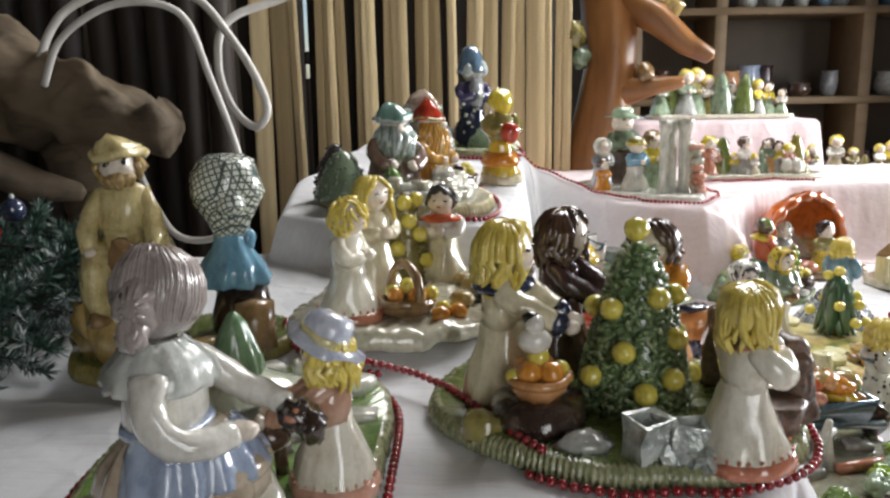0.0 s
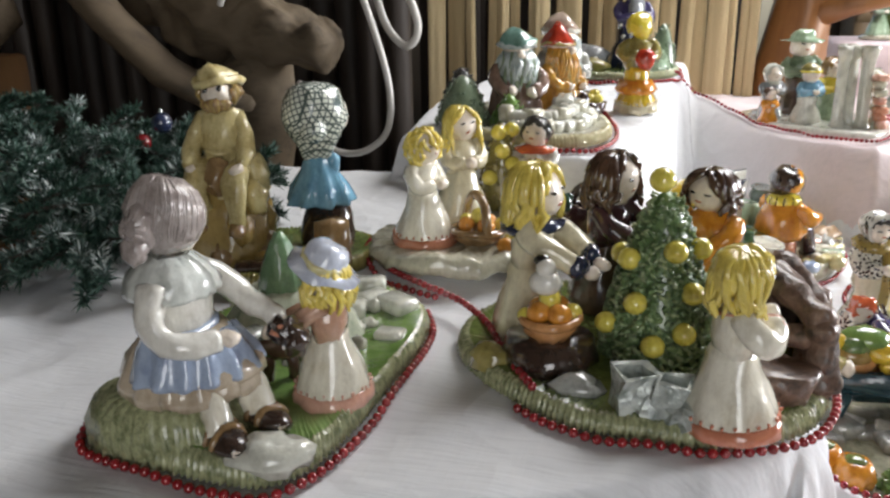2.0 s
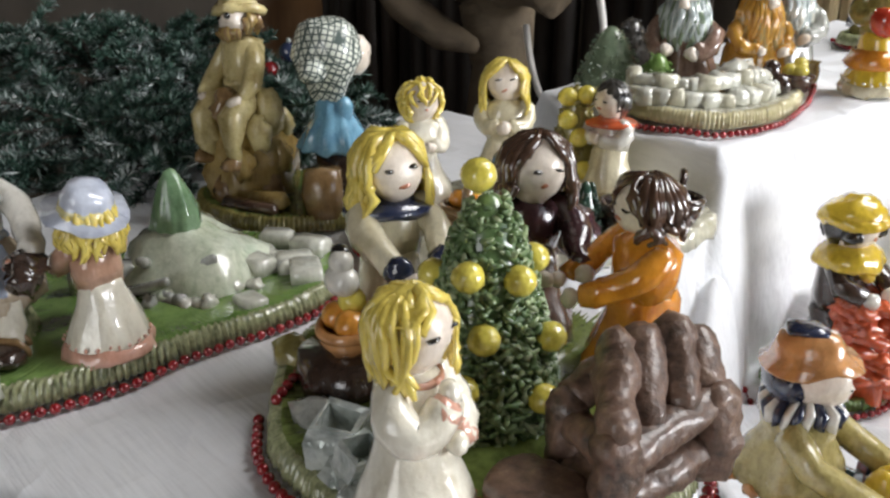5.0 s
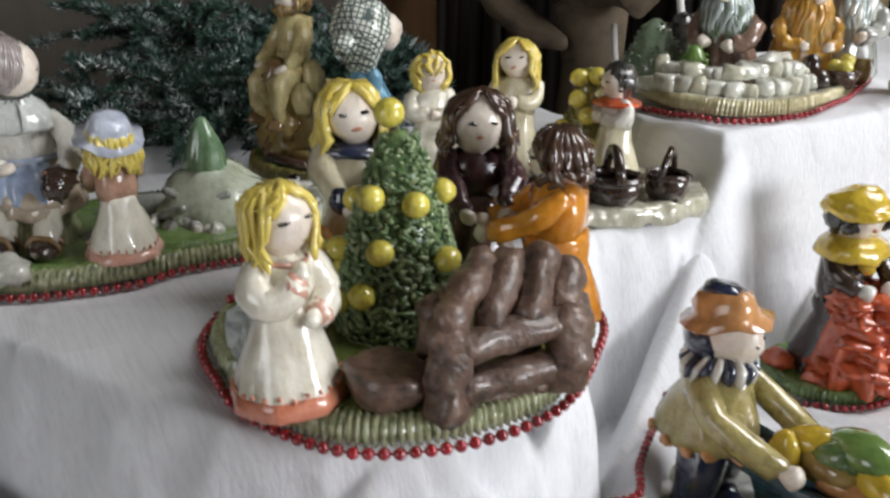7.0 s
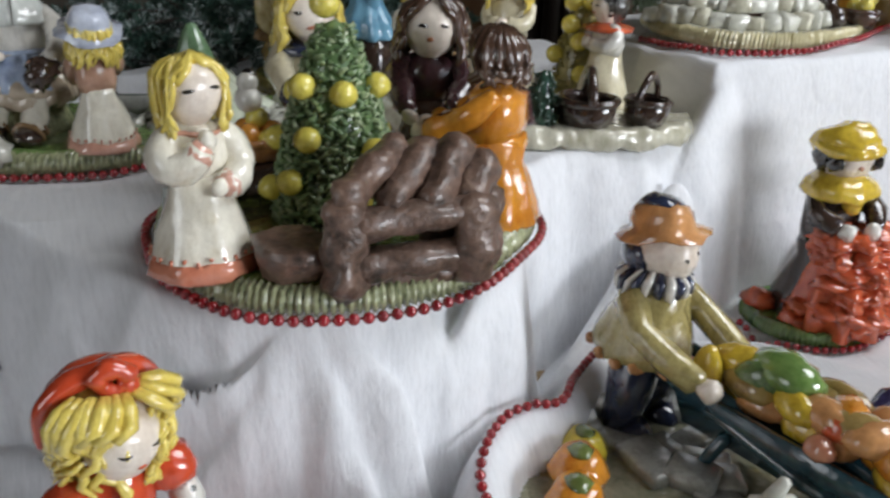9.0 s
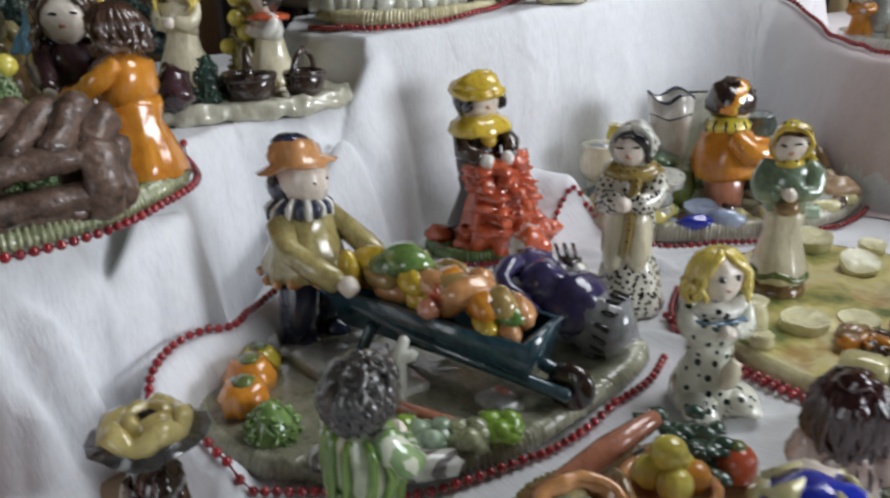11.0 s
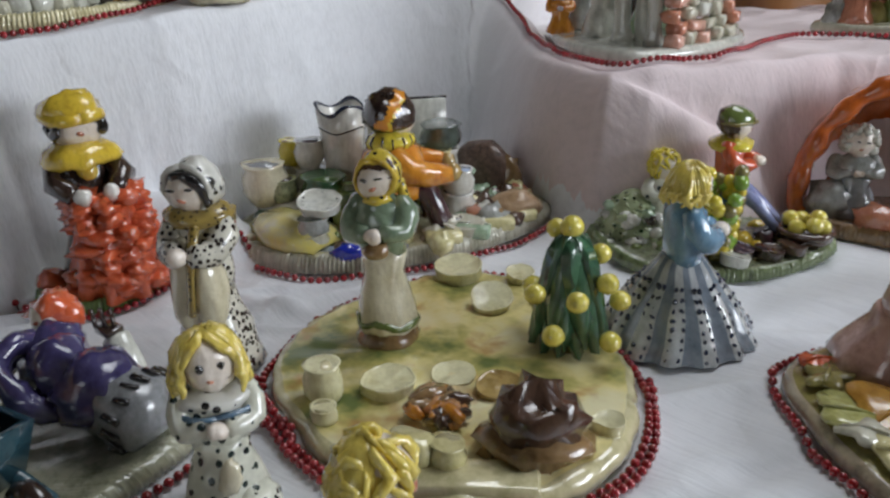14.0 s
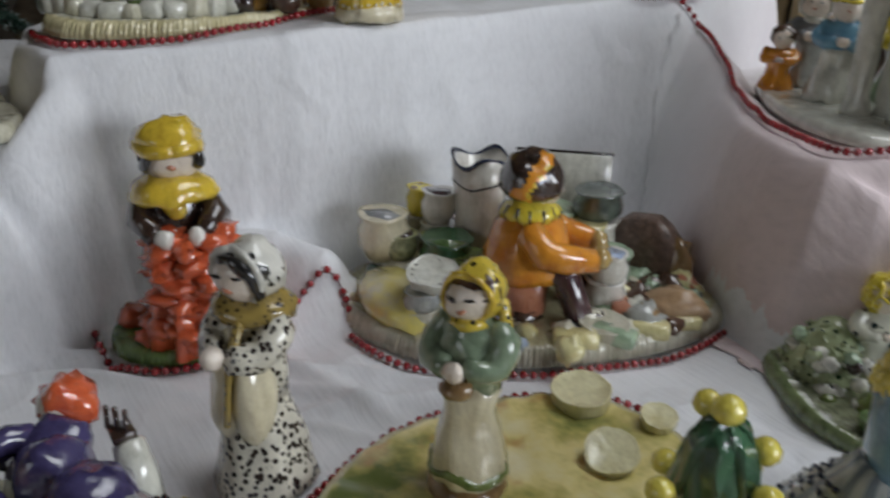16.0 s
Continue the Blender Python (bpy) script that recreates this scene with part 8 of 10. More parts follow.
for s in (1, -1):
    S.use(ORANGE).tube([(0, s * 0.17, 0.55), (0.10, s * 0.25, 0.46), (0.24, s * 0.21, 0.42), (0.36, s * 0.14, 0.40)], [0.088, 0.088, 0.080, 0.072], 10)
    S.use(OCHRE).ball((0.405, s * 0.11, 0.40), (0.062, 0.055, 0.07), 12, 9, lump=0.2)
S.use(LEMON).lathe([(0.09, 0.575), (0.165, 0.585), (0.175, 0.625), (0.15, 0.66), (0.09, 0.69)], 28, pleat=0.08, n=14)
S.use(BLACK)
for i in range(14):
    a = 2 * math.pi * (i + 0.5) / 14
    S.tube([(0.160 * math.cos(a), 0.160 * math.sin(a), 0.588), (0.170 * math.cos(a), 0.170 * math.sin(a), 0.624), (0.146 * math.cos(a), 0.146 * math.sin(a), 0.66)], 0.009, 5)
S.use(SKIN).ball((0.04, 0.01, 0.76), 0.125, 16, 11)
S.use(UMBER).ball((-0.03, 0, 0.76), (0.125, 0.135, 0.12), 16, 11)
# a brown hat pulled down on one side, with orange and yellow patches on its crown
v0, f0 = len(S.v), len(S.f)
S.use(UMBER).lathe([(0.12, -0.05), (0.150, -0.042), (0.170, -0.025), (0.178, 0.0), (0.177, 0.025), (0.172, 0.05), (0.164, 0.075), (0.152, 0.10), (0.134, 0.125), (0.105, 0.148), (0.06, 0.163), (0.0, 0.168)], 48, wave=0.005, n=3)
for mat, lo, hi in ((ORANGE, -0.055, 0.055), (YELLOW, 0.020, 0.045)):
    S.use(mat)
    for i in range(f0, len(S.f)):
        c = sum((S.v[q] for q in S.f[i]), Vector()) / len(S.f[i])
        if c.y < 0.06 and lo < c.x + 0.055 - 0.75 * c.z + 0.02 * math.sin(30 * c.z) < hi:
            S.m[i] = S.cur
m = Matrix.Translation((0.0, -0.012, 0.80)) @ Matrix.Rotation(radians(22), 4, "X") @ Matrix.Rotation(radians(-8), 4, "Y")
for i in range(v0, len(S.v)):
    S.v[i] = m @ S.v[i]
part("doll", stand(S, place(0.364, 1.376, zj, 48, 0.160), 0.010, 25), grpJ, "boy in orange with a brown banded hat")
part("mound", rock((0.300, 1.282, zj - 0.012), (0.115, 0.080, 0.050), glaze("yellow_cream_glaze", (0.70, 0.60, 0.13), (0.62, 0.58, 0.44), scale=24, amount=0.9), 31), grpJ, "yellow and cream glazed mound")
part("ledge", brick((0.262, 1.365, zj - 0.002), (0.075, 0.15, 0.032), SANDY, -8), grpJ)
for x, y, z, r, h, mat, inn in ((0.238, 1.298, 0.028, 0.026, 0.046, CREAM, GREY), (0.226, 1.350, 0.03, 0.016, 0.028, SANDY, OCHRE), (0.226, 1.350, 0.056, 0.0145, 0.030, LEMON, OCHRE), (0.256, 1.352, 0.03, 0.020, 0.030, PALESTONE, TAN), (0.256, 1.352, 0.058, 0.0175, 0.034, WHITE, PLUM), (0.402, 1.440, 0.0, 0.019, 0.032, WHITE, STEEL), (0.404, 1.442, 0.030, 0.0185, 0.030, WHITE, PALEBLUE), (0.347, 1.480, 0.0, 0.021, 0.068, WHITE, STEEL), (0.347, 1.480, 0.066, 0.025, 0.030, glaze("dark_sage_glaze", (0.10, 0.13, 0.11), (0.04, 0.05, 0.045)), STONE), (0.318, 1.452, 0.0, 0.022, 0.075, MINT, UMBER), (0.385, 1.462, 0.0, 0.022, 0.05, MINT, UMBER),
                                (0.258, 1.308, 0.03, 0.016, 0.026, RIMGRASS, UMBER), (0.300, 1.332, 0.020, 0.026, 0.040, glaze("bottle_green_glaze", (0.045, 0.12, 0.05), (0.015, 0.05, 0.02)), LEAF), (0.338, 1.278, 0.0, 0.017, 0.018, SANDY, TAN), (0.338, 1.278, 0.017, 0.016, 0.018, STONE, TAN), (0.215, 1.315, 0.028, 0.018, 0.030, PALEYELLOW, MOSS), (0.325, 1.34, 0.0, 0.02, 0.05, MOSS, UMBER)):
    part("jar", pot((x, y, zj - 0.001 + z), r, h, mat, inn), grpJ)
vz = (0.279, 1.384, zj + 0.030)
S = Shape().use(WHITE).lathe([(0.0235, 0), (0.0240, 0.03), (0.0255, 0.065), (0.0285, 0.094), (0.0255, 0.094), (0.021, 0.065), (0, 0.055)], 30, vz)
S.use(NAVY).tube([Vector(vz) + Vector((0.0272 * math.cos(a), 0.0272 * math.sin(a), 0.095)) for a in [2 * math.pi * i / 30 for i in range(31)]], [0.0022 + 0.0010 * math.sin(i * 0.8) for i in range(31)], 6)
S.use(BLACK).tube([Vector(vz) + Vector((0.0268 * math.cos(a), 0.0268 * math.sin(a), 0.072 + 0.0030 * math.sin(3 * a))) for a in [2 * math.pi * i / 30 for i in range(31)]], 0.0011, 5)
for i in range(len(S.v)):
    q = S.v[i] - Vector(vz)
    S.v[i] = Vector(vz) + Vector((q.x, q.y, q.z * (1 + 0.05 * math.cos(3 * math.atan2(q.y, q.x) + 1))))
part("vase", S.wobble(0.0025, 50), grpJ, "white vase with a wavy dark blue rim")
part("rock", rock((0.452, 1.482, zj - 0.002), (0.062, 0.044, 0.036), glaze("baked_bread_glaze", (0.50, 0.34, 0.20), (0.34, 0.20, 0.10), rough=0.4, coat=0.3), 52, 30), grpJ, "flat tan clay loaf")
for x, y, q in ((0.458, 1.440, 40), (0.464, 1.475, 60), (0.452, 1.405, 25), (0.438, 1.372, 50)):
    part("slab", brick((x, y, zj - 0.002), (0.040, 0.020, 0.014), PALEYELLOW if q > 30 else MINT, q), grpJ)
k = random.Random(19)
for i in range(60):
    x = 0.235 + 0.21 * k.random()
    y = 1.275 + 0.9 * (x - 0.235) + k.uniform(-0.02, 0.10)
    if (Vector((x, y)) - Vector((0.352, 1.388))).length < 0.045:
        continue
    g = k.uniform(0.018, 0.040)
    if i % 7 == 0 and x < 0.39:
        part("jar", pot((x, y, zj - 0.001), g * 0.5, g * k.uniform(1.1, 1.9), k.choice((WHITE, PALEYELLOW, SANDY, MINT)), k.choice((TAN, STEEL, UMBER))), grpJ)
    else:
        part("rock", rock((x, y, zj - 0.003), (g, g * 0.9, g * 0.8), k.choice((SANDY, PALEYELLOW, MOSS, ROSE, BROWN, MINT, DARKLEAF)), i * 1.3), grpJ)
part("tile", brick((0.280, 1.494, zj), (0.007, 0.100, 0.114), PALESTONE, -45).use(BLACK).tube([(0.280 + 0.0354 * q, 1.494 + 0.0354 * q, zj + 0.1145) for q in (-1, -0.5, 0, 0.5, 1)], 0.0022, 6), grpJ, "square pale clay panel with a dark edge")
part("rock", rock((0.362, 1.538, zj - 0.006), (0.10, 0.06, 0.080), BARK, 33), grpJ)
part("rock", rock((0.395, 1.545, zj - 0.006), (0.05, 0.04, 0.06), TAN, 37), grpJ)
part("rock", rock((0.452, 1.352, zj - 0.004), (0.026, 0.026, 0.028), PALEYELLOW, 38), grpJ)
part("rock", rock((0.385, 1.285, zj - 0.004), (0.040, 0.018, 0.020), COBALT, 39, 40), grpJ)
part("rock", rock((0.405, 1.315, zj - 0.004), (0.046, 0.022, 0.024), PALEBLUE, 40, 40), grpJ)
PLATES_J = ((0.338, 1.290, 0.024, PALESTONE, 12), (0.372, 1.318, 0.020, PALEBLUE, 12), (0.440, 1.405, 0.022, SANDY, 6))
S = Shape().use(BLACK)
for i in range(15):
    a = 2 * math.pi * i / 15
    S.ball(Matrix.Translation((0.338, 1.290, zj + 0.036 + 0.0045)) @ rot_z(-40) @ Matrix.Rotation(radians(12), 4, "Y") @ Vector((0.0185 * math.cos(a), 0.0185 * math.sin(a), 0.0096)), (0.0018, 0.0018, 0.0010), 7, 5)
part("rim_dots", S, grpJ, "ring of black dots painted on a plate")
for x, y, r, mat, tl in PLATES_J:
    part("plate", plate((x, y, zj + 0.001 + (0.036 if mat is PALESTONE else 0) + r * math.sin(radians(tl)) * 0.9), r, mat, tl, -40), grpJ)
for x, y, s, mat in ((0.43, 1.48, 0.03, ROSE), (0.448, 1.51, 0.034, MINT), (0.405, 1.505, 0.032, BROWN), (0.455, 1.455, 0.022, ROSE), (0.325, 1.33, 0.02, TAN), (0.405, 1.345, 0.022, PALEYELLOW), (0.425, 1.372, 0.026, SANDY), (0.432, 1.44, 0.032, ROSE), (0.385, 1.535, 0.03, UMBER), (0.345, 1.30, 0.024, MOSS), (0.30, 1.335, 0.03, DARKLEAF), (0.448, 1.425, 0.024, SANDY), (0.245, 1.262, 0.022, MOSS), (0.265, 1.252, 0.018, CREAM)):
    part("rock", rock((x, y, zj - 0.004), (s, s * 0.9, s * 0.8), mat, x * 30), grpJ)
k = random.Random(61)
for i in range(30):
    t = k.random()
    x, y = 0.345 + 0.10 * t + k.uniform(-0.03, 0.03), 1.285 + 0.20 * t + k.uniform(-0.035, 0.035)
    if (Vector((x, y)) - Vector((0.37, 1.40))).length < 0.035 or y - 1.245 < 0.95 * (x - 0.345) - 0.005:
        continue
    g = k.uniform(0.014, 0.030)
    part("rock", rock((x, y, zj - 0.003), (g * 1.2, g, g * k.uniform(0.35, 0.8)), k.choice((PALEYELLOW, SANDY, ROSE, MINT, BROWN, TAN, CREAM, PALEBLUE)), i * 1.7, 50 * i), grpJ)
for i in range(16):
    x, y = 0.425 + k.uniform(-0.03, 0.035), 1.49 + k.uniform(-0.05, 0.05)
    g = k.uniform(0.024, 0.042)
    part("rock", rock((x, y, zj - 0.005), (g, g * 0.85, g * 0.75), k.choice((TAN, BROWN, ROSE, STONE, OCHRE, PALESTONE)), i * 2.1 + 7, 35 * i), grpJ)
garland([(0.305, 1.225), (0.355, 1.235), (0.42, 1.293), (0.465, 1.38), (0.486, 1.468), (0.480, 1.525)], label="string of shiny red beads round a cream clay base")

# ---- low tier, right: the grape picker, the bowl and the cloaked woman ----
L_OUT = [(0.53, 1.52), (0.575, 1.475), (0.64, 1.452), (0.71, 1.482), (0.755, 1.55), (0.765, 1.63), (0.72, 1.66), (0.63, 1.62), (0.555, 1.575)]
grpL = thing("figurine_group", (0.65, 1.54, T0), "glazed clay grape picker beside a vine and bushes", "figurine", "clay figurine groups")
part("base", plate_base(L_OUT, T0, 0.011, glaze("speckled_ground_glaze", (0.30, 0.33, 0.20), (0.035, 0.04, 0.02), scale=80, amount=0.8), glaze("green_rim_glaze", (0.24, 0.30, 0.14), (0.07, 0.10, 0.04)), seed=11), grpL)
zl = T0 + 0.011
S = figure(STEEL, CORAL, hair=BROWN, style="cap", rb=0.13, rw=0.115, head=0.120, hat="cap", hatm=MOSS, band=OLIVE, arms="front", waist=0.40, collar=LEMON)
for s in (1, -1):
    S.use(glaze("lilac_trouser_glaze", (0.34, 0.38, 0.62), (0.12, 0.14, 0.32))).tube([(0.04, s * 0.06, 0.42), (0.22, s * 0.075, 0.28), (0.40, s * 0.08, 0.10)], [0.065, 0.058, 0.045], 10)
    S.use(UMBER).ball((0.44, s * 0.085, 0.06), (0.07, 0.045, 0.035), 10, 7)
part("doll", stand(S, place(0.658, 1.585, zl, 15, 0.137), 0.012, 26), grpL, "grape picker in red and blue with a green cap")
S = Shape().use(APPLE)
k = random.Random(9)
for i in range(70):
    z = k.random()
    a = k.uniform(0, 6.28)
    S.use((APPLE, LEMON, OLIVE)[i % 3]).ball((0.682 + (0.010 + 0.006 * z) * math.cos(a), 1.512 + (0.010 + 0.006 * z) * math.sin(a), zl + 0.005 + 0.085 * z), 0.0076, 9, 7)
part("vine", S, grpL, "column of green and yellow grapes")
part("bush", cone_tree((0.575, 1.535, zl - 0.002), 0.05, 0.040, DOTS_GREEN, 200, 15), grpL, "mottled green clay bush")
part("bush", cone_tree((0.635, 1.568, zl - 0.002), 0.065, 0.030, LEAF, 160, 16), grpL)
part("doll", stand(figure(DOTS_BIG, DOTS_BIG, hair=LEMON, style="messy", rb=0.26, rw=0.15, head=0.17, arms="front"), place(0.600, 1.550, zl, -30, 0.092), 0.012, 27), grpL, "small doll in a spotted white dress")
k = random.Random(23)
for i in range(26):
    a = k.uniform(0, 6.28)
    part("rock", rock((0.588 + 0.034 * math.cos(a) * k.random() ** 0.5, 1.520 + 0.03 * math.sin(a) * k.random() ** 0.5, zl + 0.008 + 0.02 * k.random()), (0.014, 0.012, 0.012), k.choice((DOTS_FEW, MINT, DOTS_GREEN, DOTS_FEW, PALESTONE, UMBER)), i * 0.9), grpL)
grp = part("grape_basket", basket((0.740, 1.60, zl), 0.026, 0.016, BROWN, False), grpL, "brown basket of yellow grapes")
fruits(fruit_mesh, [(0.74 + 0.016 * math.cos(i * 1.1), 1.60 + 0.016 * math.sin(i * 1.1), zl + 0.022 + 0.004 * (i % 2), 0.009) for i in range(6)], grp)
for i, q in enumerate(((0.70, 1.522), (0.725, 1.535), (0.74, 1.56), (0.705, 1.50), (0.65, 1.478))):
    part("leaf", plate((q[0], q[1], zl + 0.003), 0.015, (PLUM, UMBER, BROWN, PALESTONE, LEAF)[i], 8, 30 * i), grpL)
k = random.Random(71)
for i in range(44):
    t = k.random()
    x, y = 0.575 + 0.165 * t + k.uniform(-0.02, 0.02), 1.495 + 0.10 * t + k.uniform(-0.025, 0.06)
    g = k.uniform(0.010, 0.022)
    part("rock", rock((x, y, zl - 0.003), (g * 1.3, g, g * k.uniform(0.5, 1.0)), k.choice((PALESTONE, MOSS, DOTS_GREEN, DOTS_FEW, OLIVE) if t < 0.45 else (UMBER, BROWN, PLUM, UMBER, OLIVE, YELLOW)), i * 1.1, 33 * i), grpL)

grpO = thing("figurine_group", (0.78, 1.74, T0), "glazed clay group of vendors before an orange-brown arched oven", "figurine", "clay figurine groups")
O_OUT = [(0.69, 1.72), (0.72, 1.67), (0.80, 1.66), (0.90, 1.68), (0.95, 1.74), (0.93, 1.80), (0.82, 1.82), (0.72, 1.79)]
part("base", plate_base(O_OUT, T0, 0.015, TAN, TAN, seed=12), grpO)
zo = T0 + 0.015
S = Shape()
RUST = glaze("rust_glaze", (0.56, 0.13, 0.02), (0.28, 0.05, 0.01), scale=40)
# a hollow half dome: outer skin, thick scalloped rim, inner skin with a yellow band
for out, mat in ((1.0, RUST), (0.90, RUST), (0.895, OCHRE)):
    pts, faces = [], []
    for j in range(10):
        th = math.pi / 2 * j / 9
        for i in range(31):
            a = math.pi * (1.16 * i / 30 - 0.08)
            if mat is OCHRE:
                a = math.pi * (0.30 * i / 30 - 0.08) if i < 15 else math.pi * (1.08 - 0.30 * (30 - i) / 30)
            r = math.cos(th) * out * (1 + 0.012 * math.cos(i * 1.6) * math.cos(th))
            pts.append((0.118 * r * math.cos(a), 0.088 * math.sin(th) * out, max(0.0, 0.026 + 0.122 * r * math.sin(a))))
    for j in range(9):
        for i in range(30):
            if mat is OCHRE and i == 14:
                continue
            faces.append((j * 31 + i, j * 31 + i + 1, (j + 1) * 31 + i + 1, (j + 1) * 31 + i))
    S.use(mat).put(pts, faces)
S.use(RUST).tube([(0.112 * math.cos(math.pi * (1.16 * i / 40 - 0.08)), -0.003 + 0.002 * math.sin(i * 1.7), max(0.004, 0.026 + 0.116 * math.sin(math.pi * (1.16 * i / 40 - 0.08)))) for i in range(41)], [0.0095 + 0.002 * math.sin(i * 1.6) for i in range(41)], 10)
S.v = [place(0.812, 1.745, zo - 0.004, 28, 1.12) @ p for p in S.v]
part("shell", S.wobble(0.003, 60), grpO, "fluted orange-brown arched shell")
part("doll", stand(figure(GREY, STONE, hair=PALESTONE, style="curly", rb=0.30, rw=0.18, head=0.17, arms="front"), place(0.752, 1.715, zo, -60, 0.10), 0.015, 28), grpO, "stout grey-haired clay doll")
part("sack", rock((0.735, 1.695, zo - 0.004), (0.05, 0.045, 0.05), STONE, 21), grpO)
part("doll", stand(figure(DOTS_YELLOW, OLIVE, hair=UMBER, style="cap", rb=0.28, rw=0.17, head=0.17, arms="front"), place(0.835, 1.70, zo, -70, 0.105), 0.015, 29), grpO, "dark-haired doll in a yellow spotted dress")
part("sack", rock((0.79, 1.68, zo - 0.004), (0.05, 0.04, 0.035), ROSE, 22), grpO)

N_OUT = [(0.805, 1.335), (0.845, 1.275), (0.905, 1.225), (0.99, 1.205), (1.05, 1.25), (1.06, 1.35), (1.0, 1.42), (0.90, 1.435), (0.83, 1.405)]
grpN = thing("figurine_group", (0.93, 1.32, T0), "glazed clay woman in pink bending over autumn leaves", "figurine", "clay figurine groups")
part("base", plate_base(N_OUT, T0, 0.012, OLIVE, glaze("pale_clay_rim", (0.5, 0.42, 0.3)), ridges=False, seed=13), grpN)
zn = T0 + 0.012
CLOAK = glaze("dusty_pink_cloak_glaze", (0.62, 0.39, 0.33), (0.36, 0.18, 0.14), rough=0.16)
S = figure(CLOAK, CLOAK, rb=0.34, rw=0.175, pleat=0.05, n=8, arms="reach", sleeve=CLOAK, head=0.150, waist=0.42, eye="dot", lift_arms=-0.06)
hair_bob(S, (0.02, 0, 0.847), 0.152, BROWN, 0.10, 60, 46, 12, 0.6)
for i in range(14):
    a = 2 * math.pi * i / 14
    S.use(PALEBLUE if i % 3 else SKYBLUE).ball((0.120 * math.cos(a), 0.145 * math.sin(a), 0.672), (0.052, 0.052, 0.038), 10, 7, lump=0.3, seed=i)
S.use(CREAM).tube([(0.20, 0.15, 0.52), (0.31, 0.13, 0.475)], [0.068, 0.062], 10).tube([(0.20, -0.15, 0.52), (0.31, -0.13, 0.475)], [0.068, 0.062], 10)
part("doll", stand(S, place(0.864, 1.380, zn - 0.001, 6, 0.120, 12), 0.008, 44), grpN, "bending woman in a dusty pink cloak with brown hair")


def leaf_slab(at, r, mat, facing, tilt, lobes=5):
    """A broad lobed clay leaf with a raised midrib."""
    S = Shape().use(mat).lathe([(0, 0), (r * 0.96, 0), (r, 0.002), (r * 0.97, 0.0045), (r * 0.6, 0.0055), (r * 0.3, 0.0068), (0, 0.0075)], 40)
    for p in S.v:
        a = math.atan2(p.y, p.x)
        k = 0.80 + 0.20 * math.cos(lobes * a) + 0.10 * math.sin(2 * a + r * 90)
        p.x, p.y, p.z = p.x * k * 1.15, p.y * k, p.z + 0.10 * p.y * p.y / r
    S.tube([(-r * 0.9, 0, 0.006), (0, 0, 0.0085), (r * 0.95, 0, 0.006)], [0.0012, 0.0018, 0.0010], 6)
    m = Matrix.Translation(at) @ rot_z(facing) @ Matrix.Rotation(radians(tilt), 4, "Y")
    S.v = [m @ p for p in S.v]
    return S.wobble(0.003, 60, at[0] * 300)


LIME = glaze("pale_lime_leaf_glaze", (0.56, 0.55, 0.20), (0.28, 0.29, 0.07))
for i, (x, y, r, mat, f, tl) in enumerate(((0.864, 1.292, 0.026, LIME, 20, 6), (0.889, 1.312, 0.036, AMBER, 70, -8), (0.925, 1.268, 0.032, OCHRE, 130, 8), (0.902, 1.262, 0.022, PALEYELLOW, 40, 5), (0.945, 1.236, 0.026, SANDY, 15, -5), (0.838, 1.330, 0.020, OLIVE, 100, 4),
                                             (0.826, 1.346, 0.013, CORAL, 50, 0), (0.952, 1.292, 0.034, TEAL, 80, 6), (0.915, 1.312, 0.024, PALEYELLOW, 170, -14), (0.985, 1.262, 0.028, LIME, 60, 5), (0.878, 1.268, 0.016, SANDY, 10, 0), (1.005, 1.31, 0.030, TAN, 30, 4))):
    part("leaf", leaf_slab((x, y, zn - 0.001 + 0.0007 * i + r * abs(math.sin(radians(tl)))), r, mat, f, tl, 3 + i % 3), grpN, "broad lobed clay leaf")
part("tub", pot((0.958, 1.385, zn), 0.036, 0.06, NAVY, UMBER), grpN, "dark blue glazed tub")
garland(offset(N_OUT, 0.007)[8:] + offset(N_OUT, 0.007)[:5], label="string of dark red beads round an oval clay base")

# ---- near edge: the child with green cones and the market baskets ----
grpQ = thing("figurine_group", (0.89, 1.03, T0), "glazed clay fair child between green cones and a mat", "figurine", "clay figurine groups")
Q_OUT = [(0.82, 1.01), (0.86, 0.975), (0.93, 0.985), (0.99, 1.03), (0.99, 1.09), (0.94, 1.11), (0.87, 1.075)]
part("base", plate_base(Q_OUT, T0, 0.012, MOSS, RIMGRASS, seed=14), grpQ)
zq = T0 + 0.012
part("doll", stand(figure(GREY, GREY, hair=YELLOW, style="messy", rb=0.23, rw=0.15, head=0.150, arms="down"), place(0.894, 1.000, zq, 30, 0.090), 0.012, 30), grpQ, "fair-haired child in grey")
for x, y, h, r, mat in ((0.905, 1.068, 0.036, 0.019, LEAF), (0.937, 1.076, 0.042, 0.024, DARKLEAF), (0.918, 1.098, 0.028, 0.016, MOSS), (0.962, 1.062, 0.024, 0.015, LEAF)):
    part("bush", Shape().use(mat).lathe([(r * math.cos(0.5 * math.pi * f / 17) ** 0.8 * (1.04 if f % 3 == 0 else 0.94), h * f / 17) for f in range(17)] + [(0, h)], 26, (x, y, zq - 0.002), pleat=0.04, n=9).wobble(0.0025, 90), grpQ, "ribbed dark green clay cone bush")


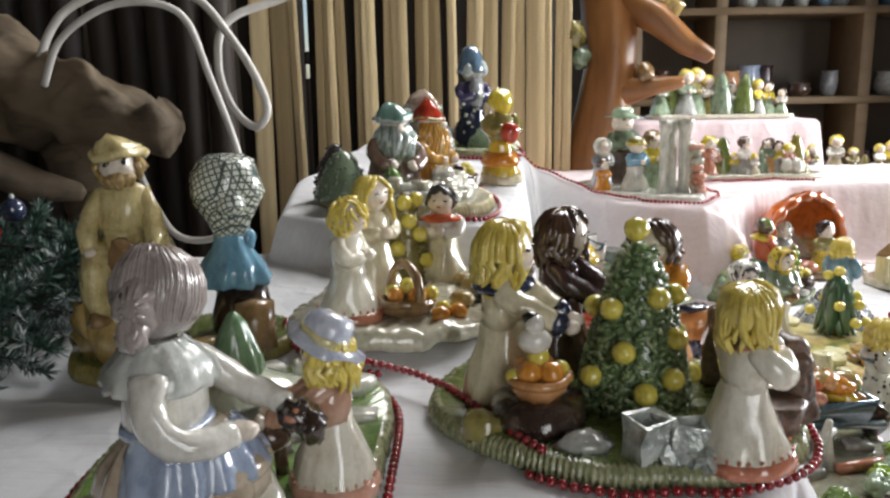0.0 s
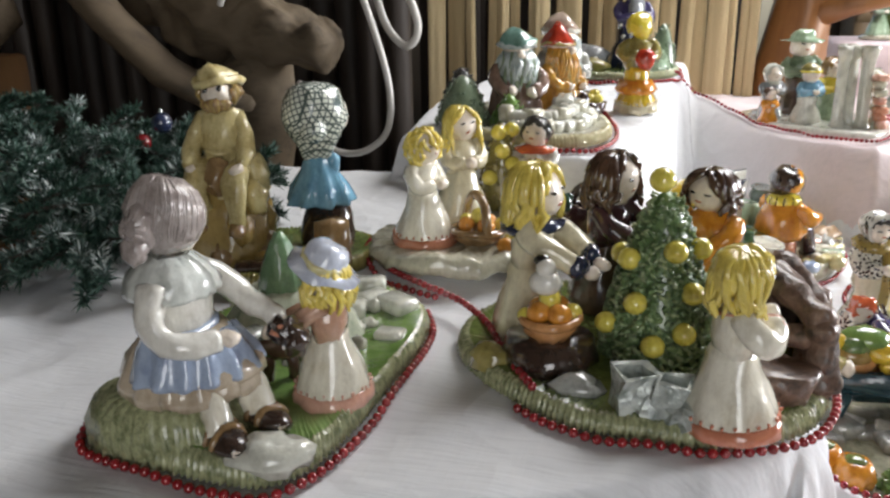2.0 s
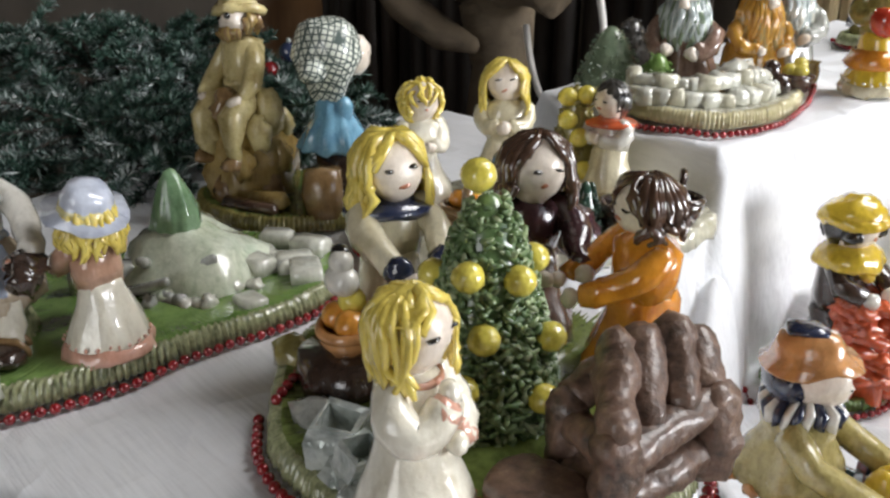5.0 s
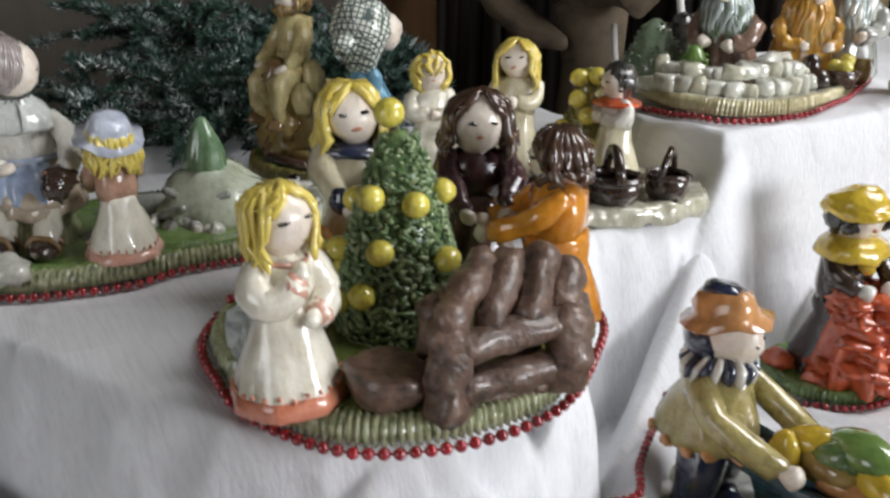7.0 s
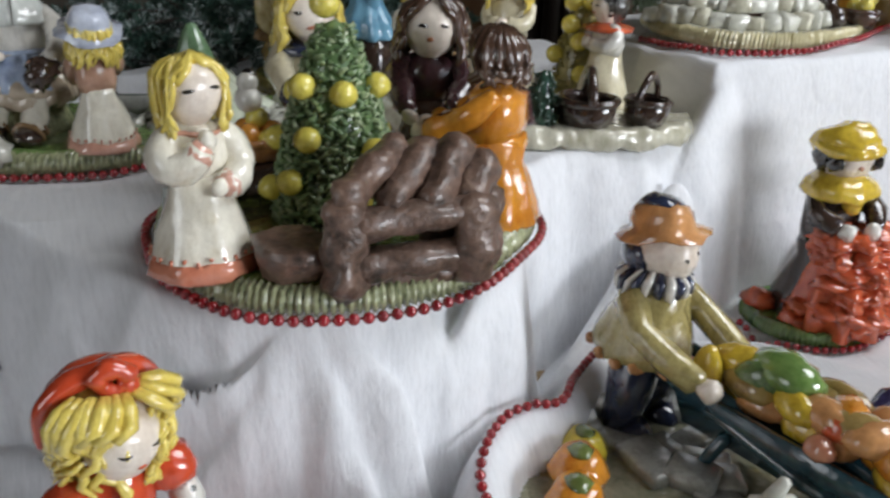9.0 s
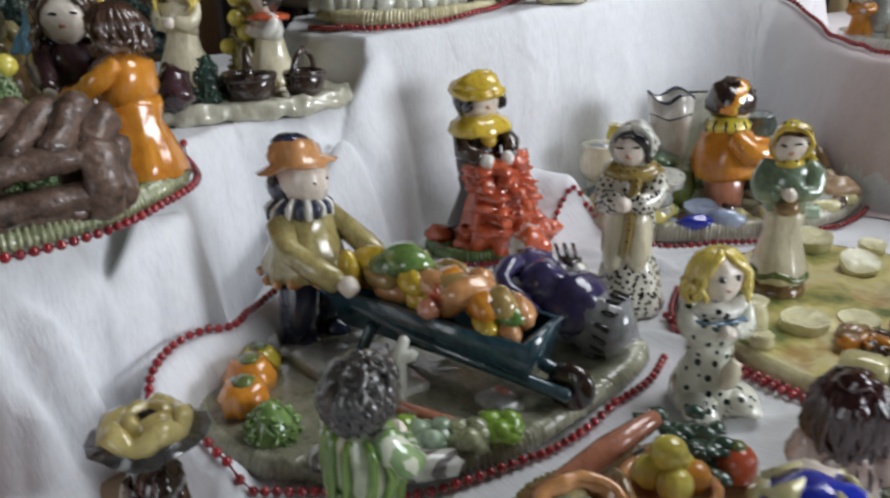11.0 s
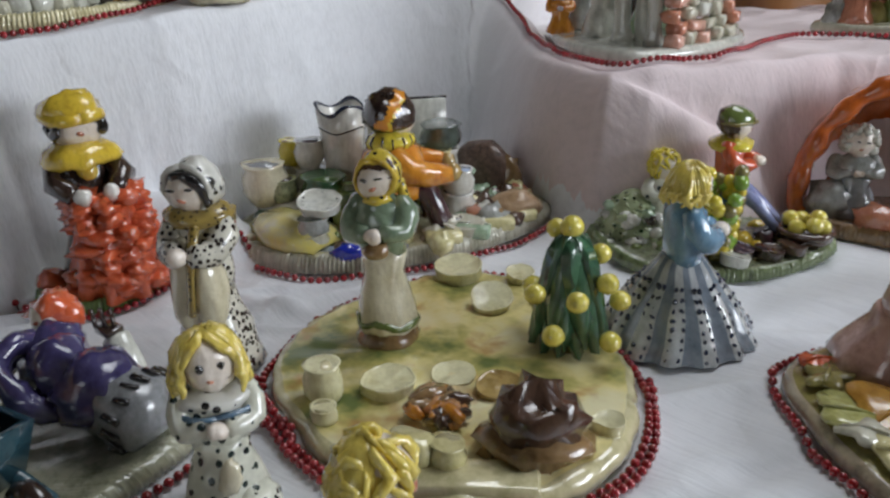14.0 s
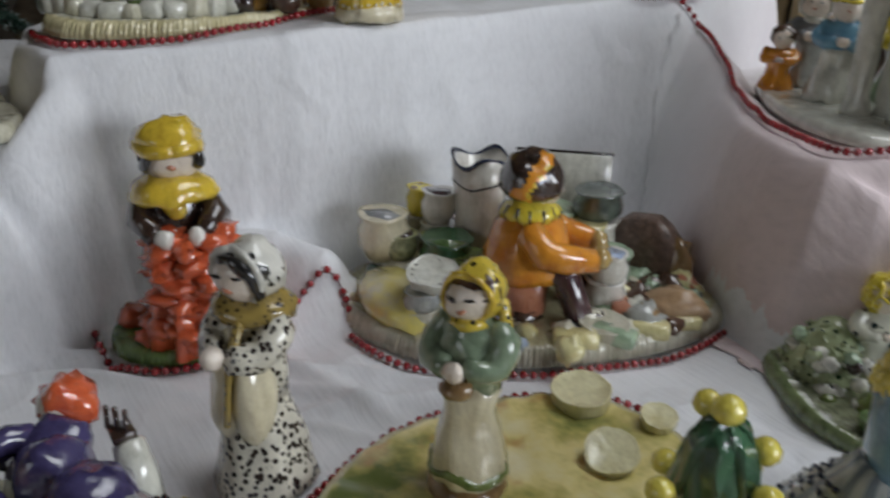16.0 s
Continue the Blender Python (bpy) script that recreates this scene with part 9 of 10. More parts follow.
def mat_piece(at, l, w, mat, facing, tilt):
    """A woven clay mat: cords laid side by side, bound across at both ends."""
    S = Shape().use(mat)
    for q in range(9):
        y = w * (q / 8 - 0.5)
        S.tube([(l * (p / 6 - 0.5), y + 0.0006 * math.sin(p * 2.2 + q), 0.004 + 0.0008 * (p + q) % 2 * 0.001) for p in range(7)], w * 0.072, 7)
    for e in (-0.42, 0.42):
        S.tube([(l * e, w * (p / 10 - 0.5), 0.0075 + 0.0008 * (p % 2)) for p in range(11)], 0.0016, 6)
    m = Matrix.Translation(at) @ rot_z(facing) @ Matrix.Rotation(radians(tilt), 4, "Y")
    S.v = [m @ p for p in S.v]
    return S.wobble(0.0015, 80)


part("mat", mat_piece((0.965, 1.092, zq + 0.001), 0.056, 0.040, SANDY, 40, -8), grpQ, "pale ribbed clay mat")
part("mat", mat_piece((0.846, 1.020, zq + 0.001), 0.056, 0.038, PALEYELLOW, 40, 6), grpQ, "pale yellow ribbed clay mat")

mk = thing("figurine_group", (0.63, 0.83, T0), "glazed clay market baskets of fruit, herbs and cabbages", "figurine", "clay figurine groups")
M_OUT = [(0.565, 0.80), (0.60, 0.735), (0.65, 0.72), (0.675, 0.79), (0.678, 0.86), (0.668, 0.915), (0.61, 0.92), (0.575, 0.87)]
part("base", plate_base(M_OUT, T0, 0.010, TAN, OLIVE, seed=15), mk)
zm = T0 + 0.010
b1 = part("basket", basket((0.640, 0.845, zm), 0.026, 0.022, PEACH, False), mk, "peach basket of lemons")
fruits(fruit_mesh, [(0.632, 0.838, zm + 0.032, 0.011), (0.648, 0.838, zm + 0.032, 0.011), (0.640, 0.852, zm + 0.033, 0.011), (0.640, 0.843, zm + 0.046, 0.011)], b1)
fruits(peach_mesh, [(0.650, 0.855, zm + 0.03, 0.010), (0.628, 0.852, zm + 0.03, 0.010)], b1)
part("stump", Shape().use(TAN).lathe([(0.024, 0), (0.020, 0.03), (0.018, 0.045), (0, 0.046)], 16, (0.652, 0.748, zm - 0.001)).wobble(0.003, 70), mk)
m = Matrix.Translation((0.648, 0.752, zm + 0.050)) @ rot_z(-38) @ Matrix.Rotation(radians(38), 4, "Y") @ Matrix.Scale(0.82, 4)
S = Shape().use(PEACH).lathe([(0, -0.014), (0.014, -0.013), (0.021, 0.0), (0.0265, 0.014), (0.0285, 0.024), (0.0245, 0.0245), (0.020, 0.010), (0.012, 0.004), (0, 0.003)], 40, pleat=0.06, n=20)
S.tube([(0.0268 * math.cos(a), 0.0268 * math.sin(a), 0.024) for a in [2 * math.pi * i / 28 for i in range(29)]], [0.0036 + 0.0006 * math.sin(i * 2.2) for i in range(29)], 7)
S.v = [m @ p for p in S.v]
b2 = part("basket", S.wobble(0.004, 60, 3), mk, "tilted peach clay basket of pale green beans")
k = random.Random(9)
for i in range(19):
    a, q = 2.4 * i, 0.0175 * math.sqrt((i + 0.5) / 19)
    part("bean", Shape().use((MINT, RIMGRASS, PALEYELLOW)[i % 3]).ball(m @ Vector((q * math.cos(a), q * math.sin(a), 0.0135 + 0.006 * (1 - q / 0.0175))), (0.0072, 0.0050, 0.0050), 10, 7, rot=Matrix.Rotation(k.uniform(0, 6), 3, "Z")), b2)
b3 = part("basket", basket((0.640, 0.800, zm), 0.020, 0.020, TAN, True, 60), mk)
fruits(Shape().use(CORAL).ball((0, 0, 0), (1, 1, 0.9), 12, 9, lump=0.08, seed=5).mesh("fruit"), [(0.640, 0.80, zm + 0.026, 0.013), (0.652, 0.806, zm + 0.022, 0.010)], b3)
S = Shape().use(DARKLEAF)
k = random.Random(8)
for i in range(60):
    S.ball((0.626 + k.gauss(0, 0.011), 0.888 + k.gauss(0, 0.010), zm + 0.012 + abs(k.gauss(0, 0.012))), (0.007, 0.006, 0.004), 6, 5, lump=0.4, seed=i)
part("herbs", S, mk, "bunch of dark green clay herbs")
part("tomato", Shape().use(CORAL).ball((0.650, 0.902, zm + 0.014), 0.014, 12, 9).use(MOSS).ball((0.650, 0.902, zm + 0.027), (0.006, 0.006, 0.003), 8, 5), mk)
part("plank", Shape().use(ROSE).tube([(0.582, 0.80, zm + 0.004), (0.592, 0.85, zm + 0.02), (0.604, 0.885, zm + 0.034)], [0.008, 0.009, 0.006], 8), mk)
part("jar", pot((0.672, 0.83, zm), 0.012, 0.03, OLIVE, UMBER), mk)
WREATH = glaze("straw_wreath_glaze", (0.72, 0.60, 0.24), (0.45, 0.33, 0.08))
W = thing("figurine_group", (0.455, 0.62, T0), "clay doll in a yellow-wreathed dark hat beside ochre pots", "figurine", "clay figurine groups")
S = figure(BROWN, UMBER, rb=0.26, rw=0.15, head=0.16, arms="front", hair=UMBER, style="cap", eyes=False)
hat_brim(S, (0.0, 0, 0.90), 0.17, CHARCOAL, None, wide=2.1, tall=0.5)
S.use(WREATH).tube([(0.20 * math.cos(a), 0.20 * math.sin(a), 0.95 + 0.03 * math.sin(5 * a)) for a in [2 * math.pi * i / 24 for i in range(25)]], 0.07, 8)
S.use(WREATH).tube([(0.10 * math.cos(a), 0.10 * math.sin(a), 0.99 + 0.02 * math.sin(4 * a)) for a in [2 * math.pi * i / 20 for i in range(21)]], 0.055, 8).ball((0, 0, 0.99), (0.08, 0.08, 0.03), 12, 7, lump=0.3)
part("doll", stand(S, place(0.452, 0.626, T0, -100, 0.092), 0.02, 41), W, "doll in a dark hat with a yellow wreath")
part("pot", pot((0.505, 0.618, T0 + 0.001), 0.018, 0.03, OLIVE, UMBER), W)
part("pot", pot((0.462, 0.580, T0 + 0.001), 0.020, 0.034, OCHRE, UMBER), W)

# ---- pink stand: the columns and their visitors ----
TP = ZP + 0.005
P_OUT = [(0.30, 1.80), (0.36, 1.70), (0.45, 1.625), (0.53, 1.605), (0.565, 1.66), (0.585, 1.75), (0.56, 1.86), (0.46, 1.92), (0.35, 1.90)]
grpP = thing("figurine_group", (0.45, 1.76, TP), "glazed clay villagers before pale columns and a rose wall", "figurine", "clay figurine groups")
part("base", plate_base(P_OUT, TP, 0.012, PALESTONE, PALESTONE, ridges=False, seed=16), grpP)
zp = TP + 0.012
part("doll", stand(figure(STONE, GREY, rb=0.24, rw=0.15, head=0.16, hat="hood", hatm=PALESTONE, arms="front"), place(0.368, 1.765, zp, -70, 0.105), 0.012, 31), grpP, "grey hooded clay doll")
part("doll", stand(figure(BROWN, SAGE, rb=0.22, rw=0.15, head=0.15, hat="brim", hatm=MINT, arms="front"), place(0.425, 1.84, zp, -70, 0.165), 0.012, 32), grpP, "doll in green with a pale hat")
part("doll", stand(figure(ORANGE, ORANGE, rb=0.28, rw=0.18, head=0.18, hair=BROWN, style="cap", arms="front"), place(0.362, 1.72, zp, -60, 0.066), 0.012, 33), grpP, "small doll in orange")
part("doll", stand(figure(PALESTONE, SKYBLUE, rb=0.26, rw=0.15, head=0.15, hat="cap", hatm=OLIVE, band=LEMON, arms="front"), place(0.430, 1.715, zp, -60, 0.112), 0.012, 34), grpP, "doll in white and pale blue")
part("doll", stand(figure(MINT, LEMON, rb=0.26, rw=0.16, head=0.16, hair=TAN, style="cap", arms="front"), place(0.475, 1.76, zp, -60, 0.12), 0.012, 35), grpP, "doll in yellow and pale green")
for i, (x, y) in enumerate(((0.478, 1.672), (0.500, 1.690), (0.520, 1.672))):
    part("column", Shape().use(PALESTONE).lathe([(0.014, 0), (0.012, 0.012), (0.010, 0.02), (0.0095, 0.12), (0.012, 0.13), (0.015, 0.142), (0.015, 0.15), (0, 0.15)], 20, (x, y, zp - 0.001), pleat=0.06, n=8).wobble(0.006, 40).wobble(0.003, 120), grpP, "pale fluted clay column")
k = random.Random(14)
for r in range(7):
    for c in range(5):
        part("stone", brick((0.552 + 0.004 * c - 0.002 * r, 1.66 + 0.030 * c + 0.015 * (r % 2), zp + 0.0145 * r), (0.020, k.uniform(0.020, 0.034), k.uniform(0.012, 0.017)), k.choice((ROSE, ROSE, SANDY, SANDY, PALESTONE, BLUSH)), 8 + k.uniform(-14, 14)).wobble(0.003, 90), grpP)
garland([(0.178, 1.715), (0.192, 1.742), (0.218, 1.757), (0.29, 1.722), (0.345, 1.676), (0.40, 1.63), (0.455, 1.598), (0.525, 1.572), (0.56, 1.60), (0.575, 1.64), (0.60, 1.69), (0.605, 1.80), (0.62, 1.90), (0.70, 1.925), (0.80, 1.93), (0.90, 1.915)], label="string of shiny red beads along a pink cloth", lift=0.004, level=ZP)
grpR = thing("figurine_group", (0.75, 1.99, TP), "glazed clay row of small pale dolls, bushes and sheep", "figurine", "clay figurine groups")
part("base", plate_base([(0.62, 1.96), (0.75, 1.945), (0.92, 1.96), (0.95, 2.02), (0.80, 2.06), (0.64, 2.04)], TP, 0.012, SANDY, SANDY, ridges=False), grpR)
k = random.Random(51)
for i in range(13):
    x, y, h = 0.645 + 0.0225 * i, 1.985 + k.uniform(-0.02, 0.025), k.uniform(0.05, 0.10)
    if i % 4 == 3:
        part("bush", cone_tree((x, y, TP + 0.011), h, h * 0.32, k.choice((MOSS, SAGE, OLIVE)), 60, i), grpR)
    else:
        part("doll", stand(figure(k.choice((CREAM, STONE, OLIVE, PEACH, ROSE)), k.choice((WHITE, SAGE, LEMON, ROSE)), hair=k.choice((BLONDE, BROWN, LEMON)), style="cap", arms="front"), place(x, y, TP + 0.011, k.uniform(-130, -50), h), 0.03, i), grpR)
for x in (0.86, 0.885):
    part("sheep", Shape().use(PALESTONE).ball((x, 1.975, TP + 0.03), (0.016, 0.013, 0.02), 10, 8, lump=0.4, seed=x * 60), grpR)


# ---- far stands, the carved trunk and the shelves ----
FAR_PINK = fabric("pink_cotton", (0.76, 0.60, 0.61))


def far_stand(name, x0, x1, y0, y1, z, label):
    """A stand hung with pink cloth, pleated at the front."""
    S = Shape().use(FAR_PINK)
    pts, faces, n = [], [], 60
    for r, (zz, out) in enumerate(((z, -0.06), (z, 0.0), (z - 0.012, 0.012), (z - 0.09, 0.025), (z - 0.20, 0.04), (z - 0.5, 0.06))):
        for i in range(n):
            t = i / n * 4
            e = int(t)
            f = t - e
            p = [(x0 + (x1 - x0) * f, y0), (x1, y0 + (y1 - y0) * f), (x1 - (x1 - x0) * f, y1), (x0, y1 - (y1 - y0) * f)][e]
            c = Vector(((x0 + x1) / 2, (y0 + y1) / 2))
            d = (Vector(p) - c).normalized()
            k = out + (0.014 * math.sin(i * 1.9 + x0 * 9) * max(0, r - 1) / 3)
            pts.append((p[0] + d.x * k, p[1] + d.y * k, zz))
    for r in range(5):
        for i in range(n):
            j = (i + 1) % n
            faces.append((r * n + i, (r + 1) * n + i, (r + 1) * n + j, r * n + j))
    faces.append(tuple(range(n)))
    S.put(pts, faces)
    t = thing(name, ((x0 + x1) / 2, (y0 + y1) / 2, 0), label, "display stand", "far stands")
    part("cloth", S, t)
    for x in (x0 + 0.08, x1 - 0.08):
        for y in (y0 + 0.08, y1 - 0.08):
            part("leg", Shape().use(SHELFWOOD).block((x, y, (z - 0.02) / 2), (0.04, 0.04, z - 0.02)), t)
    return t


far_stand("display_stand", 0.66, 1.26, 2.72, 3.1, 1.10, "stand hung with a pale pink cloth")
far_stand("display_stand", 0.78, 1.9, 2.36, 2.64, 0.93, "low stand hung with a pale pink cloth")


def village(at, length, n, seed, label, lo=0.05, hi=0.11, base=True):
    g = thing("figurine_group", at, label, "figurine", "far clay groups")
    x, y, z = at
    if base:
        part("base", plate_base([(x - length / 2, y - 0.05), (x, y - 0.065), (x + length / 2, y - 0.05), (x + length / 2 + 0.02, y), (x + length / 2, y + 0.05), (x, y + 0.06), (x - length / 2, y + 0.05)], z, 0.014, TAN, SANDY, ridges=False), g)
    k = random.Random(seed)
    for i in range(n):
        px, py = x + length * ((i + 0.5) / n - 0.5), y + k.uniform(-0.025, 0.025)
        h = k.uniform(lo, hi)
        w = k.random()
        if w < 0.35:
            part("bush", cone_tree((px, py, z + 0.012), h, h * 0.3, k.choice((MOSS, SAGE, LEAF, OLIVE)), 60, i), g)
        elif w < 0.42:
            part("house", Shape().use(k.choice((SANDY, PALESTONE, BUFF))).block((px, py, z + 0.012 + h * 0.3), (h * 0.6, h * 0.5, h * 0.6), bevel=0.15).use(k.choice((TAN, BROWN, OLIVE))).lathe([(h * 0.42, 0), (h * 0.40, h * 0.06), (0, h * 0.42)], 4, (px, py, z + 0.012 + h * 0.58)), g, smooth=False)
        else:
            part("doll", stand(figure(k.choice((CREAM, STONE, OLIVE, MINT, PEACH)), k.choice((WHITE, SAGE, LEMON, OLIVE)), hair=k.choice((BLONDE, BROWN, LEMON)), style="cap", arms="front"), place(px, py, z + 0.012, k.uniform(-130, -50), h), 0.012, i), g)
    return g


village((0.98, 2.86, 1.102), 0.46, 11, 21, "glazed clay village of small dolls and green trees", 0.08, 0.16)
village((1.02, 2.46, 0.932), 0.26, 7, 22, "glazed clay group of small pale and orange dolls", 0.05, 0.10)
village((1.34, 2.46, 0.932), 0.28, 7, 23, "glazed clay group of yellow-green dolls and bushes", 0.06, 0.12)
village((1.65, 2.46, 0.932), 0.26, 6, 24, "glazed clay group of small dolls", 0.06, 0.11)
# low tier to the far right
village((1.02, 1.62, T0), 0.22, 5, 31, "glazed clay group of small dolls with yellow hats", 0.09, 0.14)
village((1.25, 1.45, T0), 0.24, 5, 32, "glazed clay group of dolls and green bushes", 0.09, 0.14)
village((1.22, 1.78, T0), 0.24, 5, 33, "glazed clay group of pale dolls", 0.08, 0.13)
village((1.15, 1.15, T0), 0.22, 4, 34, "glazed clay group of dolls in green", 0.09, 0.13)
garland([(1.03, 1.16), (1.10, 1.085), (1.2, 1.08), (1.28, 1.15)], label="string of shiny red beads on white cloth")

trunk = thing("wood_carving", (0.47, 2.32, 0.0), "tall carved red-brown wooden trunk with a bent branch", "sculpture")
part("trunk", Shape().use(CARVED).tube([(0.46, 2.34, 0.0), (0.45, 2.34, 0.6), (0.47, 2.33, 1.0), (0.50, 2.32, 1.25), (0.49, 2.32, 1.5), (0.52, 2.34, 1.8)], [0.13, 0.12, 0.10, 0.075, 0.07, 0.05], 16).wobble(0.05, 6), trunk)
part("branch", Shape().use(CARVED).tube([(0.50, 2.30, 1.47), (0.60, 2.26, 1.40), (0.68, 2.24, 1.33), (0.75, 2.23, 1.29)], [0.05, 0.038, 0.03, 0.02], 12).wobble(0.02, 12), trunk)
part("branch", Shape().use(CARVED).tube([(0.50, 2.28, 1.20), (0.58, 2.24, 1.22), (0.66, 2.22, 1.235)], [0.05, 0.03, 0.015], 12).wobble(0.015, 12), trunk)
for p, r, mat in (((0.385, 2.28, 1.36), 0.03, OLIVE), ((0.40, 2.28, 1.30), 0.026, SAGE), ((0.595, 2.27, 1.445), 0.03, OCHRE), ((0.64, 2.26, 1.425), 0.026, OCHRE), ((0.57, 2.24, 1.245), 0.03, TAN)):
    single("clay_ornament", Shape().use(mat).ball(p, (r, r, r * 1.2), 12, 9, lump=0.5, seed=r * 300).wobble(0.008, 60), p, "small glazed clay ornament on the carved trunk", "ornament", "trunk ornaments")

shelf = thing("bookshelf", (1.7, 4.2, 0.0), "wide open wooden shelf unit with dark wares", "shelf")
for x in (0.95, 1.36, 2.08, 2.7):
    part("upright", Shape().use(SHELFWOOD).block((x, 4.2, 1.1), (0.06, 0.34, 2.2)), shelf)
for z in (0.35, 0.75, 1.13, 1.56, 2.0):
    part("shelf_board", Shape().use(SHELFWOOD).block((1.83, 4.2, z), (1.80, 0.36, 0.035)), shelf)
part("back_panel", Shape().use(PLASTER).block((1.83, 4.40, 1.1), (1.8, 0.03, 2.2)), shelf)
k = random.Random(17)
for z in (0.7675, 1.1475, 1.5775):
    x = 1.02
    while x < 2.66:
        h, w = k.uniform(0.06, 0.16), k.uniform(0.03, 0.06)
        if min(abs(x - q) for q in (0.95, 1.36, 2.08, 2.7)) > 0.08:
            single("shelf_jar", pot((x, 4.12 + k.uniform(-0.03, 0.05), z), w, h, k.choice((STEEL, GREY, STONE, PALEBLUE, BROWN, PLUM, PEACH, STONE)), UMBER), (x, 4.12, z), "small glazed jar on a wooden shelf", "jar", "shelf jars")
        x += k.uniform(0.09, 0.16)

# ---- left: driftwood root, fir branches, cable ----
root = thing("driftwood_root", (-0.7, 1.55, 0.9), "large weathered grey-brown root with a broad blunt end", "driftwood")
ROOT = [(-1.6, 1.75, 1.42), (-1.2, 1.68, 1.36), (-0.9, 1.60, 1.29), (-0.72, 1.55, 1.22), (-0.60, 1.52, 1.185), (-0.52, 1.50, 1.175), (-0.475, 1.495, 1.175)]
line = smooth_path(ROOT, 0.012)
girth = np.interp(np.linspace(0, 6, len(line)), range(7), [0.08, 0.09, 0.085, 0.09, 0.094, 0.090, 0.050])
part("trunk", Shape().use(DRIFT).tube(line, [float(g) * (1 + 0.04 * math.sin(i * 0.9)) for i, g in enumerate(girth)], 72).wobble(0.045, 9, 1).wobble(0.010, 22, 4).wobble(0.004, 70, 7), root)
part("limb", Shape().use(DRIFT).tube([(-1.05, 1.46, 1.34), (-0.92, 1.42, 1.22), (-0.80, 1.42, 1.11), (-0.70, 1.44, 1.06), (-0.63, 1.45, 1.05)], [0.05, 0.042, 0.036, 0.028, 0.014], 14).wobble(0.016, 14, 2), root)
part("limb", Shape().use(DRIFT).tube([(-0.66, 1.54, 1.13), (-0.64, 1.54, 1.0), (-0.66, 1.53, 0.86), (-0.67, 1.52, 0.55), (-0.67, 1.52, 0.0)], [0.07, 0.06, 0.05, 0.05, 0.06], 14).wobble(0.02, 12, 3), root)
part("limb", Shape().use(DRIFT).tube([(-1.30, 1.55, 1.25), (-1.38, 1.40, 1.10), (-1.5, 1.30, 0.9), (-1.55, 1.25, 0.4), (-1.55, 1.25, 0.0)], [0.06, 0.06, 0.07, 0.07, 0.08], 14).wobble(0.025, 10, 5), root)
single("wooden_block", Shape().use(DULLWOOD).block((-1.31, 1.42, 0.57), (0.18, 0.20, 1.14), bevel=0.08).wobble(0.01, 14), (-1.34, 1.42, 0.0), "upright orange-brown wooden block standing in the dark", "block")


def fir(at, spread, n, seed, label, droop=0.3):
    """Fir branches: woody twigs thick with flat needles, some tipped with frost."""
    g = thing("fir_branches", at, label, "fir")
    k = random.Random(seed)
    wood, pts, faces = Shape().use(DARKPOLE), [], []
    for b in range(n):
        a, e = k.uniform(0, 2 * math.pi), k.uniform(-0.15, 0.95)
        d = Vector((math.cos(a) * math.cos(e), math.sin(a) * math.cos(e), math.sin(e)))
        l = spread * k.uniform(0.55, 1.0)
        p0 = Vector(at) + Vector((0, 0, 0.02))
        path = [p0 + d * l * t + Vector((0, 0, -droop * l * t * t)) for t in (0, 0.25, 0.5, 0.75, 1)]
        wood.tube(path, [0.004, 0.0035, 0.003, 0.002, 0.001], 5)
        for j in range(430):
            t = k.uniform(0.08, 1.0)
            p = p0 + d * l * t + Vector((0, 0, -droop * l * t * t))
            v = (d * 0.7 + Vector((k.uniform(-1, 1), k.uniform(-1, 1), k.uniform(-0.8, 1)))).normalized()
            sd = v.cross(Vector((k.uniform(-1, 1), k.uniform(-1, 1), k.uniform(-1, 1)))).normalized()
            q = k.uniform(0.008, 0.019)
            w = 0.0008
            o = len(pts)
            pts += [p - sd * w, p + sd * w, p + v * q * 0.6 + sd * w * 1.3, p + v * q, p + v * q * 0.6 - sd * w * 1.3]
            faces.append((o, o + 1, o + 2, o + 3, o + 4))
    part("twig", wood, g)
    me = bpy.data.meshes.new("needles")
    me.from_pydata([tuple(Vector(p) - Vector(at)) for p in pts], [], faces)
    me.materials.append(NEEDLE)
    ob = new("needles", me)
    ob.parent = g
    tagged(ob, kind="stuff")
    return g


